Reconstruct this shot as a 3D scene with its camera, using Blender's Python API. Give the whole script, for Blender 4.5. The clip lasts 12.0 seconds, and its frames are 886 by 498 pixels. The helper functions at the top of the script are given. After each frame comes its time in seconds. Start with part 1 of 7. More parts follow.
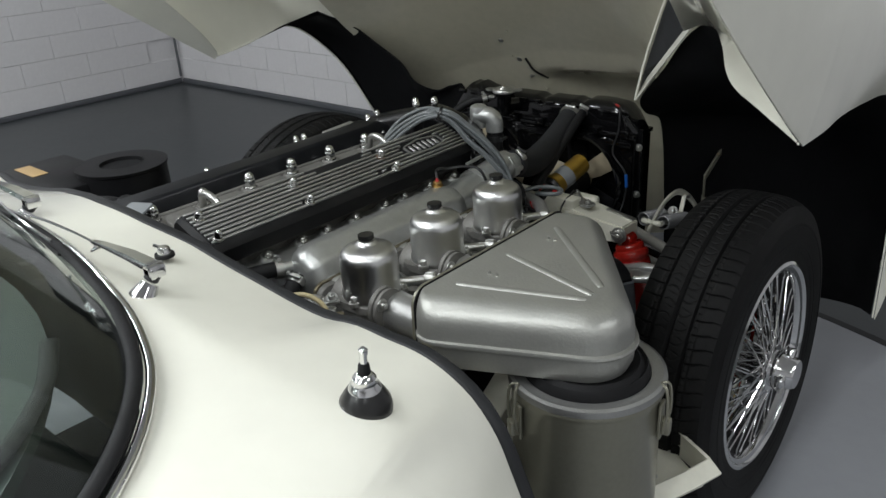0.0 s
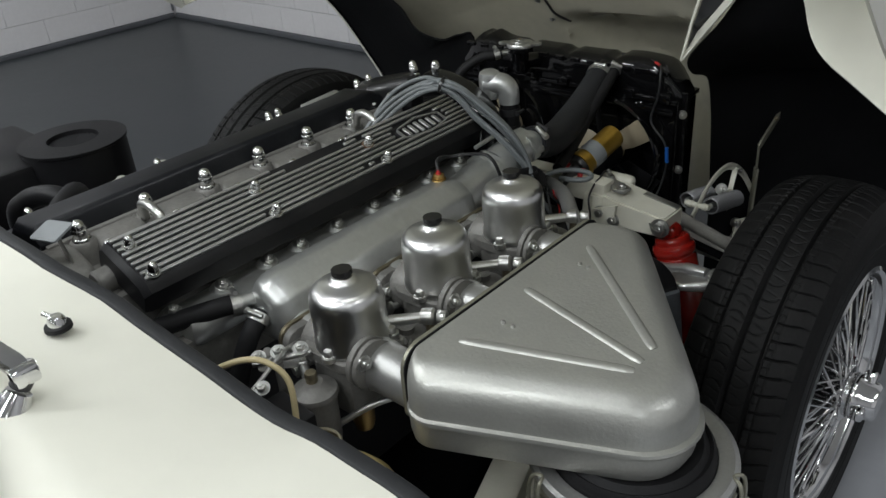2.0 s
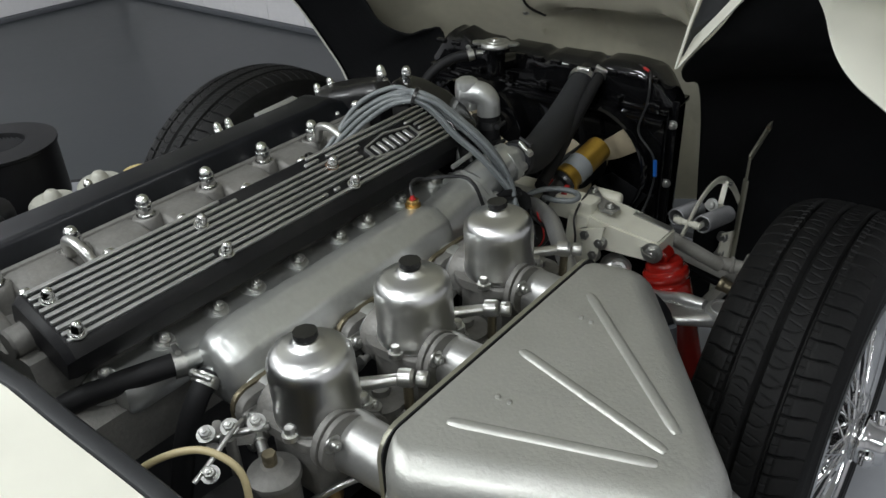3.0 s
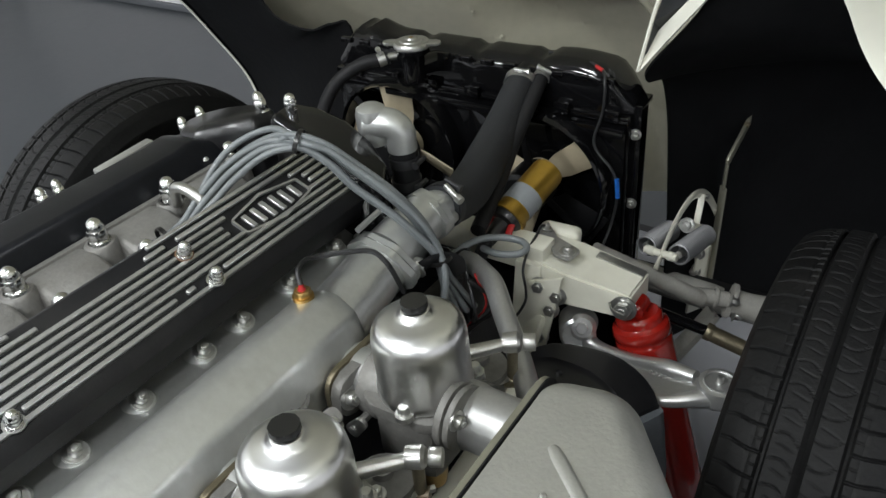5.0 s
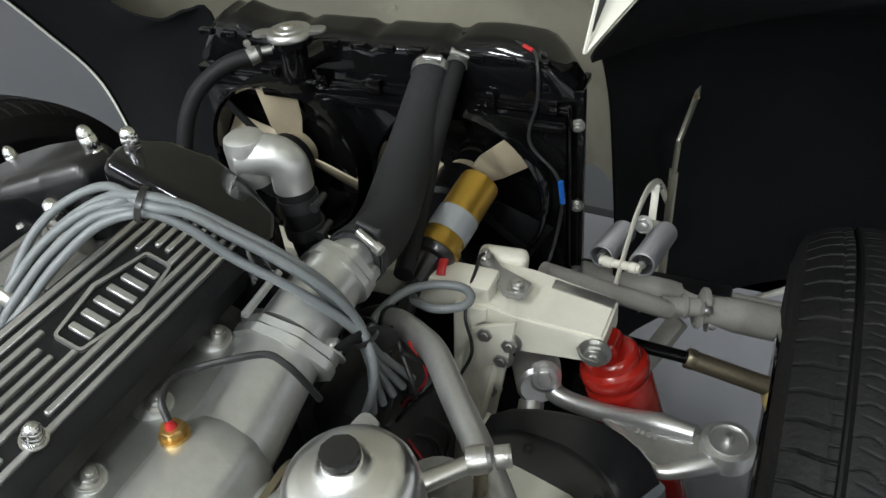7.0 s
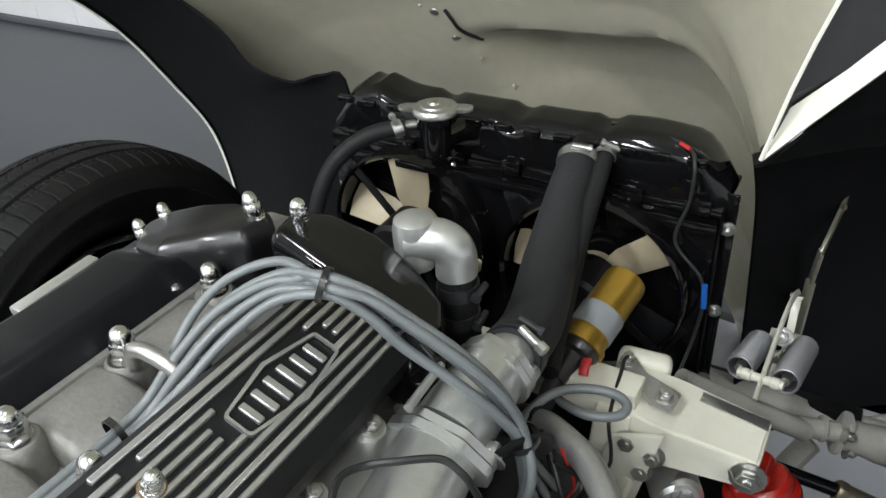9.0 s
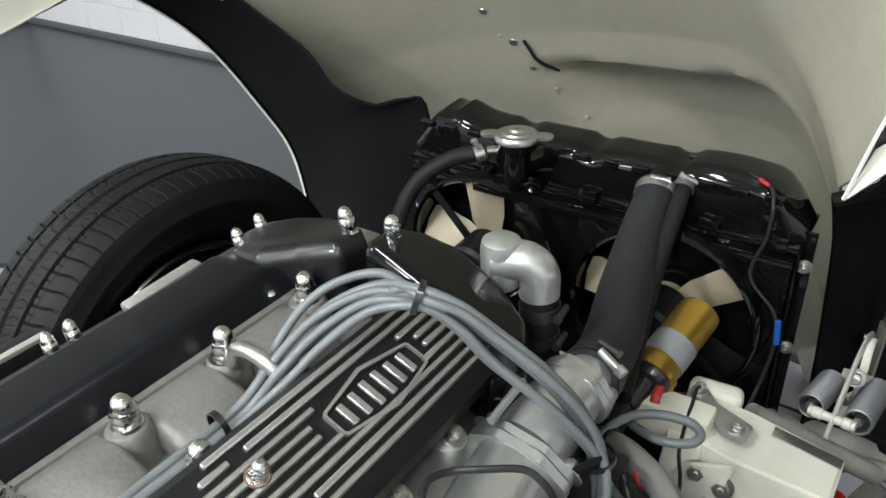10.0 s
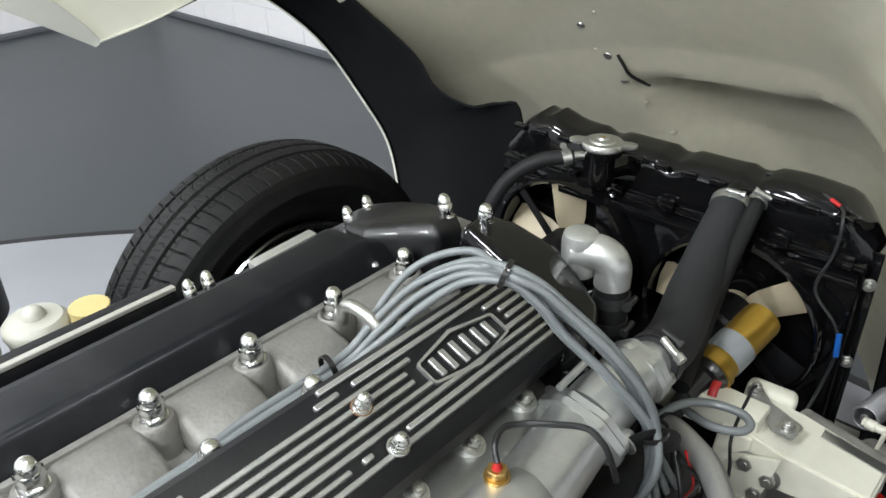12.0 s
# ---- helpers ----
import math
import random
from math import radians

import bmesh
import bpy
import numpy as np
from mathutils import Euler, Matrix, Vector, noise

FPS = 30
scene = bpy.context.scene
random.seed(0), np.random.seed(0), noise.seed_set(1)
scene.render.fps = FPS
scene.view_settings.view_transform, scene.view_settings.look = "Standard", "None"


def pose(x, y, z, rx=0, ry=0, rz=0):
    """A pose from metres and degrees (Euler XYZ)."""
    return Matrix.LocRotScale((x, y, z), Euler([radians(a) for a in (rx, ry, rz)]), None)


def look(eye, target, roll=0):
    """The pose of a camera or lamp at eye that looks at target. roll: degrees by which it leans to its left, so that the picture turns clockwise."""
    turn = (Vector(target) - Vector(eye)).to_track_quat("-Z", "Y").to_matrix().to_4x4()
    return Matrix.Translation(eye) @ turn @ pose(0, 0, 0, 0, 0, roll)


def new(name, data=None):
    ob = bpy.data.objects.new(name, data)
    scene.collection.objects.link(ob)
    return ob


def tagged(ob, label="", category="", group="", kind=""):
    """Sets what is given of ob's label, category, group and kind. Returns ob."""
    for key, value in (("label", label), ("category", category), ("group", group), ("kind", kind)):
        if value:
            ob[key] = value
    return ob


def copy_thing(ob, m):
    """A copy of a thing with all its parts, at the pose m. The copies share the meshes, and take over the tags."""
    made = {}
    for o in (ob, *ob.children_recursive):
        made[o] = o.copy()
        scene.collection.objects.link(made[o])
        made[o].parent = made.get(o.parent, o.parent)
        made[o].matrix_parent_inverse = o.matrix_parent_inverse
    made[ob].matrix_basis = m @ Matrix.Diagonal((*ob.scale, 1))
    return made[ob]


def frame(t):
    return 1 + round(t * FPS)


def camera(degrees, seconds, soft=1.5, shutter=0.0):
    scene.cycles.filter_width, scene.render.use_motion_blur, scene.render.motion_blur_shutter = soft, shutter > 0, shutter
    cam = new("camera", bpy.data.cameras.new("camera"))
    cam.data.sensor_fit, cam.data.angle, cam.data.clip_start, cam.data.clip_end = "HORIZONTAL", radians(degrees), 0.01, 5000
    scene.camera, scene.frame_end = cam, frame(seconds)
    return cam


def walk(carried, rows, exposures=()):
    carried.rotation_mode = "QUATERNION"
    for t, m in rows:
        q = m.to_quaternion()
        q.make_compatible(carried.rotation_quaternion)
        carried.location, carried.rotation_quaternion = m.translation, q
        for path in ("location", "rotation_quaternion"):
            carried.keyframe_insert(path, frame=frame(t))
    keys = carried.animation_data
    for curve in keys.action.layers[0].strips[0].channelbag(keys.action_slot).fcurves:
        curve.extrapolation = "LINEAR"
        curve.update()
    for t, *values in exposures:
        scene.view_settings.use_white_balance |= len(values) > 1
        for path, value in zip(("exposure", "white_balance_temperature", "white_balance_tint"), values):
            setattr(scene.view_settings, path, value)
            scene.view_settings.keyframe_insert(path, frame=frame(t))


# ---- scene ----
cam = camera(58.6, 12.0)
PATH = [
    (0, (1.077, -1.363, 1.177), (-0.141, -0.004, 0.36), -3.2),
    (0.5, (1.027, -1.318, 1.178), (-0.18, 0.02, 0.309), -3.8),
    (1, (0.98, -1.249, 1.182), (-0.227, 0.05, 0.258), -4.4),
    (1.5, (0.94, -1.181, 1.182), (-0.272, 0.088, 0.221), -4.8),
    (2, (0.892, -1.119, 1.176), (-0.307, 0.145, 0.194), -4.6),
    (2.5, (0.84, -1.067, 1.174), (-0.326, 0.213, 0.173), -4.0),
    (2.7, (0.812, -1.048, 1.176), (-0.326, 0.246, 0.161), -3.5),
    (4.3, (0.662, -0.861, 1.166), (-0.344, 0.489, 0.087), -2.8),
    (4.5, (0.656, -0.827, 1.16), (-0.356, 0.514, 0.074), -3.7),
    (5, (0.623, -0.744, 1.142), (-0.357, 0.594, 0.025), -5.3),
    (5.5, (0.588, -0.671, 1.126), (-0.332, 0.675, -0.032), -6.2),
    (6, (0.546, -0.608, 1.107), (-0.283, 0.763, -0.09), -6.7),
    (6.5, (0.515, -0.569, 1.093), (-0.248, 0.821, -0.125), -6.8),
    (6.7, (0.503, -0.559, 1.09), (-0.242, 0.838, -0.132), -6.8),
    (8.3, (0.397, -0.543, 1.092), (-0.384, 0.897, -0.055), -4.3),
    (8.5, (0.39, -0.546, 1.093), (-0.42, 0.895, -0.033), -4.0),
    (9, (0.375, -0.56, 1.1), (-0.508, 0.874, 0.021), -3.3),
    (9.5, (0.367, -0.577, 1.107), (-0.582, 0.841, 0.063), -2.9),
    (10, (0.364, -0.599, 1.112), (-0.644, 0.796, 0.094), -2.6),
    (10.5, (0.37, -0.619, 1.121), (-0.69, 0.743, 0.11), -2.5),
    (11, (0.38, -0.64, 1.131), (-0.73, 0.682, 0.122), -2.4),
    (11.5, (0.393, -0.659, 1.138), (-0.75, 0.637, 0.131), -1.9),
    (12, (0.411, -0.677, 1.143), (-0.754, 0.602, 0.14), -1.2),
]
walk(cam, [(t, look(eye, target, roll)) for t, eye, target, roll in PATH], exposures=[(0, -0.93), (1.5, -0.98), (2.5, -0.76), (4.5, -0.25), (5.5, 0.0), (6.5, 0.15), (8.5, 0.28), (10.5, 0.40), (12, 0.50)])

# ---------------- light and exposure ----------------
world = bpy.data.worlds.new("garage_world")
scene.world = world
world.use_nodes = True
world.node_tree.nodes["Background"].inputs[0].default_value = (0.9, 0.95, 1.0, 1)
world.node_tree.nodes["Background"].inputs[1].default_value = 0.05


def lamp(name, m, sx, sy, watts, colour=(0.94, 0.98, 1.0)):
    data = bpy.data.lights.new(name, "AREA")
    data.shape, data.size, data.size_y, data.energy, data.color = "RECTANGLE", sx, sy, watts, colour
    ob = new(name, data)
    ob.matrix_basis = m
    return ob


# the last tube is an added lamp that brightens the wing flange from behind
TUBES = [(-3.3, -0.9, 56), (-2.2, -2.6, 70), (0.9, -0.5, 40), (0.9, -2.9, 46), (-0.6, -1.9, 46), (2.9, -0.3, 34), (2.9, -2.9, 32), (0.4, -4.25, 46), (-1.5, -4.25, 104)]
for tx, ty, watts in TUBES:
    lamp("tube_light", pose(tx, ty, 2.86), 0.16, 1.5, watts)

# ---------------- materials ----------------


def material(name, colour, rough=0.5, metal=0.0, coat=0.0, vary=0.12, scale=6.0, bump=0.0, bscale=180.0, rvary=0.15, spec=0.5, dirt=None, dirt_amount=0.0, dscale=3.0):
    """Principled surface with tone variation at two scales, uneven gloss, fine relief and optional dirt."""
    m = bpy.data.materials.new(name)
    m.use_nodes = True
    t = m.node_tree
    b = t.nodes["Principled BSDF"]
    co = t.nodes.new("ShaderNodeTexCoord")
    info = t.nodes.new("ShaderNodeObjectInfo")
    n1 = t.nodes.new("ShaderNodeTexNoise")
    n1.inputs["Scale"].default_value, n1.inputs["Detail"].default_value = scale, 6
    n2 = t.nodes.new("ShaderNodeTexNoise")
    n2.inputs["Scale"].default_value, n2.inputs["Detail"].default_value = scale * 14, 4
    for n in (n1, n2):
        t.links.new(co.outputs["Object"], n.inputs["Vector"])
    mix = t.nodes.new("ShaderNodeMath")
    mix.operation = "MULTIPLY_ADD"
    mix.inputs[1].default_value = 0.45
    t.links.new(n2.outputs["Fac"], mix.inputs[0])
    half = t.nodes.new("ShaderNodeMath")
    half.operation = "MULTIPLY"
    half.inputs[1].default_value = 0.55
    t.links.new(n1.outputs["Fac"], half.inputs[0])
    t.links.new(half.outputs[0], mix.inputs[2])
    ramp = t.nodes.new("ShaderNodeValToRGB")
    lo = [c * (1 - vary) for c in colour]
    hi = [min(1, c * (1 + vary)) for c in colour]
    ramp.color_ramp.elements[0].position, ramp.color_ramp.elements[1].position = 0.3, 0.7
    ramp.color_ramp.elements[0].color, ramp.color_ramp.elements[1].color = (*lo, 1), (*hi, 1)
    t.links.new(mix.outputs[0], ramp.inputs[0])
    out = ramp.outputs[0]
    if dirt:
        n3 = t.nodes.new("ShaderNodeTexNoise")
        n3.inputs["Scale"].default_value, n3.inputs["Detail"].default_value, n3.inputs["Roughness"].default_value = dscale, 9, 0.65
        t.links.new(co.outputs["Object"], n3.inputs["Vector"])
        r3 = t.nodes.new("ShaderNodeValToRGB")
        r3.color_ramp.elements[0].position, r3.color_ramp.elements[1].position = 0.52, 0.68
        r3.color_ramp.elements[0].color = (0, 0, 0, 1)
        r3.color_ramp.elements[1].color = (dirt_amount, dirt_amount, dirt_amount, 1)
        t.links.new(n3.outputs["Fac"], r3.inputs[0])
        mc = t.nodes.new("ShaderNodeMix")
        mc.data_type = "RGBA"
        mc.inputs[7].default_value = (*dirt, 1)
        t.links.new(r3.outputs[0], mc.inputs[0])
        t.links.new(out, mc.inputs[6])
        out = mc.outputs[2]
    t.links.new(out, b.inputs["Base Color"])
    rr = t.nodes.new("ShaderNodeMapRange")
    rr.inputs[3].default_value, rr.inputs[4].default_value = max(0.02, rough * (1 - rvary)), min(1, rough * (1 + rvary))
    t.links.new(mix.outputs[0], rr.inputs[0])
    t.links.new(rr.outputs[0], b.inputs["Roughness"])
    b.inputs["Metallic"].default_value = metal
    b.inputs["Coat Weight"].default_value = coat
    b.inputs["Coat Roughness"].default_value = 0.06
    b.inputs["Specular IOR Level"].default_value = spec
    if bump:
        n4 = t.nodes.new("ShaderNodeTexNoise")
        n4.inputs["Scale"].default_value, n4.inputs["Detail"].default_value = bscale, 5
        t.links.new(co.outputs["Object"], n4.inputs["Vector"])
        bn = t.nodes.new("ShaderNodeBump")
        bn.inputs["Strength"].default_value, bn.inputs["Distance"].default_value = bump, 0.002
        t.links.new(n4.outputs["Fac"], bn.inputs["Height"])
        t.links.new(bn.outputs[0], b.inputs["Normal"])
    return m


CREAM = material("cream_gloss_paint", (0.85, 0.84, 0.745), 0.16, 0, 0.6, 0.03, 2)
# the body cream again, darker: shade under the bonnet put into the base colour
CREAM_IN = material("cream_paint_shaded_inside", (0.53, 0.508, 0.40), 0.13, 0, 0.8, 0.08, 3, 0.30, 4, dirt=(0.42, 0.40, 0.31), dirt_amount=0.35)
CREAM_FRAME = material("cream_frame_paint", (0.75, 0.735, 0.63), 0.35, 0, 0.2, 0.05, 8, 0.05, 160, dirt=(0.35, 0.31, 0.22), dirt_amount=0.2, dscale=14)
BLACK_GLOSS = material("black_gloss_paint", (0.004, 0.004, 0.0045), 0.06, 0, 0.0, 0.2, 8, 0.05, 90, spec=0.42)
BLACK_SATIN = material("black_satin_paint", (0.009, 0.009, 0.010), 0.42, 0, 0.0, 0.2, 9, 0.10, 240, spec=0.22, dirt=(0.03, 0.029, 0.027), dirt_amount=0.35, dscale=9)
BLACK_SEAL = material("black_underseal", (0.0042, 0.0044, 0.0049), 0.62, 0, 0, 0.5, 7, 0.4, 40, spec=0.10)
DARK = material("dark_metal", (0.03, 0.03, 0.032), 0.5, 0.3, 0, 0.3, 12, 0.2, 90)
RUBBER = material("black_rubber", (0.012, 0.012, 0.013), 0.6, 0, 0, 0.2, 15, 0.12, 200, spec=0.25)
SEAL = material("grey_rubber_seal", (0.015, 0.016, 0.018), 0.5, 0, 0, 0.15, 20, 0.1, 200)
HOSE = material("cloth_covered_hose", (0.022, 0.023, 0.025), 0.72, 0, 0, 0.2, 20, 0.35, 420, spec=0.3)
TYRE = material("tyre_rubber", (0.0062, 0.0062, 0.0063), 0.62, 0, 0, 0.35, 12, 0.3, 200, spec=0.22, dirt=(0.016, 0.015, 0.014), dirt_amount=0.4, dscale=18)
ALU_CAST = material("cast_aluminium", (0.185, 0.180, 0.168), 0.52, 0.35, 0, 0.20, 14, 0.28, 260, dirt=(0.11, 0.10, 0.088), dirt_amount=0.5, dscale=13)
ALU_SMOOTH = material("smooth_cast_aluminium", (0.58, 0.59, 0.575), 0.36, 0.8, 0, 0.08, 9, 0.10, 200, dirt=(0.30, 0.29, 0.26), dirt_amount=0.3, dscale=9)
ALU_POL = material("polished_aluminium", (0.72, 0.72, 0.715), 0.30, 1.0, 0, 0.02, 5, 0, 150, rvary=0.10)
_t = ALU_POL.node_tree
_tan = _t.nodes.new("ShaderNodeTangent")
_tan.direction_type, _tan.axis = "RADIAL", "Z"
_t.links.new(_tan.outputs[0], _t.nodes["Principled BSDF"].inputs["Tangent"])
_t.nodes["Principled BSDF"].inputs["Anisotropic"].default_value = 0.4
RIB = material("brushed_rib_aluminium", (0.50, 0.50, 0.49), 0.36, 0.85, 0, 0.10, 30, 0.15, 300)
CHROME = material("chrome", (0.74, 0.74, 0.74), 0.09, 1.0, 0, 0.04, 10, rvary=0.4)
NUT = material("bright_plated_nut", (0.66, 0.66, 0.65), 0.17, 1.0, 0, 0.06, 20, rvary=0.4)
COVER = material("black_cover_enamel", (0.008, 0.008, 0.009), 0.30, 0, 0.15, 0.2, 9, 0.08, 120, spec=0.3, dirt=(0.03, 0.029, 0.027), dirt_amount=0.3, dscale=9)
ZINC = material("zinc_plated_steel", (0.52, 0.52, 0.50), 0.30, 0.9, 0, 0.15, 30, 0.1, 200)
SILVER = material("silver_hammered_paint", (0.44, 0.44, 0.41), 0.36, 0.6, 0.12, 0.08, 20, 0.26, 240, rvary=0.25)
SILVER_DULL = material("silver_paint_dull", (0.28, 0.272, 0.215), 0.32, 0.5, 0.1, 0.08, 10, 0.08, 120)
TUBE = material("silver_painted_tube", (0.40, 0.40, 0.39), 0.36, 0.7, 0, 0.1, 20, 0.1, 150)
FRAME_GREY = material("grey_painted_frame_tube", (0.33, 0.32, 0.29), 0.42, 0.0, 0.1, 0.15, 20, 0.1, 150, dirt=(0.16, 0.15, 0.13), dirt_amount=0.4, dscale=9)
DUCT = material("black_moulded_rubber", (0.010, 0.010, 0.0115), 0.38, 0, 0.0, 0.2, 9, 0.08, 240, spec=0.5, dirt=(0.028, 0.028, 0.027), dirt_amount=0.3, dscale=9)
SKIRT = material("grey_blue_rubber", (0.11, 0.12, 0.135), 0.45, 0, 0.0, 0.15, 12, 0.06, 200)
FORGED = material("forged_aluminium", (0.64, 0.64, 0.635), 0.33, 0.86, 0, 0.10, 14, 0.08, 220, rvary=0.25)
SPRING = material("dark_spring_steel", (0.24, 0.24, 0.25), 0.42, 0.6, 0, 0.15, 20, 0.05, 200)
COVER_GLOSS = material("black_enamelled_cover", (0.007, 0.0075, 0.009), 0.30, 0, 0.0, 0.2, 9, 0.05, 60, spec=0.12, dirt=(0.03, 0.03, 0.03), dirt_amount=0.3, dscale=9)
RED = material("red_gloss_paint", (0.31, 0.013, 0.008), 0.20, 0, 0.4, 0.1, 15, 0.03, 100)
REDPL = material("red_plastic", (0.45, 0.02, 0.02), 0.4, 0, 0, 0.1)
GOLD = material("gold_anodised_can", (0.55, 0.34, 0.055), 0.36, 0.85, 0.2, 0.08, 10)
GREYTAPE = material("grey_label_band", (0.24, 0.255, 0.265), 0.5, 0.1, 0, 0.06, 20)
BAKELITE = material("black_bakelite", (0.012, 0.012, 0.012), 0.3, 0, 0.2, 0.2)
LEAD = material("grey_cable_sheath", (0.145, 0.158, 0.163), 0.42, 0, 0.1, 0.08, 30, 0.06, 200)
WIRE = material("black_wire", (0.014, 0.014, 0.015), 0.45, 0, 0, 0.2)
BLUEPL = material("blue_plastic", (0.01, 0.10, 0.40), 0.4, 0, 0, 0.1)
BRASS = material("brass", (0.50, 0.33, 0.12), 0.30, 0.9, 0, 0.2, 40)
STEEL_DULL = material("dull_bronzed_steel", (0.22, 0.19, 0.13), 0.4, 0.8, 0, 0.2, 20)
FANBLADE = material("ivory_plastic", (0.50, 0.43, 0.30), 0.42, 0, 0, 0.08, 8, 0.05, 100)
YELLOWPL = material("aged_yellow_plastic", (0.44, 0.35, 0.15), 0.45, 0, 0, 0.1, 20)
WHITEPL = material("off_white_plastic", (0.34, 0.335, 0.29), 0.4, 0, 0, 0.06, 20)
AGEDPL = material("aged_cream_plastic", (0.50, 0.46, 0.33), 0.4, 0, 0, 0.08, 20)
AMBERHOSE = material("amber_hose", (0.50, 0.42, 0.24), 0.35, 0, 0.1, 0.1, 30)
RUST = material("rusty_steel", (0.15, 0.085, 0.05), 0.7, 0.3, 0, 0.4, 60, 0.4, 300)
FLOOR_D = material("dark_grey_floor_paint", (0.029, 0.034, 0.037), 0.36, 0, 0, 0.08, 2, 0.10, 60, dirt=(0.035, 0.037, 0.04), dirt_amount=0.4, dscale=1.5)
FLOOR_L = material("pale_grey_floor_paint", (0.27, 0.28, 0.30), 0.30, 0, 0, 0.05, 2, 0.08, 60, dirt=(0.22, 0.22, 0.23), dirt_amount=0.35, dscale=2.5)
WALL = material("painted_blockwork", (0.65, 0.64, 0.65), 0.6, 0, 0, 0.05, 3, 0.5, 70, dirt=(0.50, 0.49, 0.50), dirt_amount=0.3, dscale=2)
WALLFOOT = material("grey_painted_skirting", (0.10, 0.105, 0.115), 0.45, 0, 0, 0.1, 4, 0.2, 60)
CEIL = material("white_ceiling_board", (0.7, 0.7, 0.69), 0.8, 0, 0, 0.04, 2, 0.1, 60)
LABELPAPER = material("tan_paper_label", (0.50, 0.34, 0.16), 0.55, 0, 0, 0.1, 30)
HOODCLOTH = material("dark_green_dash", (0.012, 0.02, 0.016), 0.6, 0, 0, 0.2)

GLASS = bpy.data.materials.new("windscreen_glass")
GLASS.use_nodes = True
_b = GLASS.node_tree.nodes["Principled BSDF"]
_b.inputs["Base Color"].default_value = (0.72, 0.80, 0.76, 1)
_b.inputs["Roughness"].default_value, _b.inputs["Transmission Weight"].default_value, _b.inputs["IOR"].default_value = 0.015, 1.0, 1.45
GLOW = bpy.data.materials.new("lit_tube")
GLOW.use_nodes = True
_b = GLOW.node_tree.nodes["Principled BSDF"]
_b.inputs["Emission Color"].default_value, _b.inputs["Emission Strength"].default_value = (1.0, 0.97, 0.92, 1), 6.0

# ---------------- building helpers ----------------
ORIGIN = {}


def thing(name, at, label, category, group="", kind=""):
    ob = new(name)
    ob.location = at
    ORIGIN[ob.name] = Vector(at)
    return tagged(ob, label, category, group, kind)


def finish(bm, mat, name, smooth=True, angle=38):
    bmesh.ops.recalc_face_normals(bm, faces=bm.faces[:])
    if smooth:
        lim = radians(angle)
        for f in bm.faces:
            f.smooth = True
        for e in bm.edges:
            e.smooth = not (len(e.link_faces) == 2 and e.calc_face_angle(0) > lim)
    me = bpy.data.meshes.new(name)
    bm.to_mesh(me)
    bm.free()
    for m in (mat if isinstance(mat, (list, tuple)) else [mat]):
        me.materials.append(m)
    return me


def part(name, bm, mat, parent=None, label="", smooth=True, angle=38):
    """One mesh object under a thing or a part; the bmesh is in world coordinates."""
    base = ORIGIN[parent.name] if parent else Vector((0, 0, 0))
    bm.transform(Matrix.Translation(-base))
    ob = new(name, finish(bm, mat, name, smooth, angle))
    if parent:
        ob.parent = parent
        ORIGIN[ob.name] = base
    if label:
        tagged(ob, label)
    return ob


def join(*bms):
    out = bmesh.new()
    for b in bms:
        me = bpy.data.meshes.new("tmp")
        b.to_mesh(me)
        out.from_mesh(me)
        b.free()
        bpy.data.meshes.remove(me)
    return out


def box(x0, x1, y0, y1, z0, z1, bev=0.0, m=None, seg=2):
    bm = bmesh.new()
    bmesh.ops.create_cube(bm, size=1)
    for v in bm.verts:
        v.co = Vector((x0 + (v.co.x + 0.5) * (x1 - x0), y0 + (v.co.y + 0.5) * (y1 - y0), z0 + (v.co.z + 0.5) * (z1 - z0)))
    if bev:
        bmesh.ops.bevel(bm, geom=bm.edges[:], offset=bev, segments=seg, affect="EDGES", profile=0.5)
    if m:
        bm.transform(m)
    return bm


def lathe(prof, m=None, n=28, arc=360.0):
    """Turn a profile of (radius, height) about z."""
    bm = bmesh.new()
    full = arc > 359
    k = n if full else n + 1
    rings = []
    for r, z in prof:
        if r < 1e-6:
            rings.append([bm.verts.new((0, 0, z))])
        else:
            rings.append([bm.verts.new((r * math.cos(radians(arc) * i / n), r * math.sin(radians(arc) * i / n), z)) for i in range(k)])
    for a, b in zip(rings, rings[1:]):
        for i in range(n):
            j = (i + 1) % k
            q = [a[0] if len(a) == 1 else a[i], a[0] if len(a) == 1 else a[j], b[0] if len(b) == 1 else b[j], b[0] if len(b) == 1 else b[i]]
            q = list(dict.fromkeys(q))
            if len(q) > 2:
                bm.faces.new(q)
    if m:
        bm.transform(m)
    return bm


def towards(a, b):
    """Pose whose z runs from a to b."""
    a, b = Vector(a), Vector(b)
    return Matrix.Translation(a) @ (b - a).to_track_quat("Z", "Y").to_matrix().to_4x4()


def rod(a, b, r, n=14, r2=None, bev=0.0):
    h = (Vector(b) - Vector(a)).length
    r2 = r if r2 is None else r2
    prof = [(0, 0), (r - bev, 0), (r, bev), (r2, h - bev), (r2 - bev, h), (0, h)] if bev else [(0, 0), (r, 0), (r2, h), (0, h)]
    return lathe(prof, towards(a, b), n)


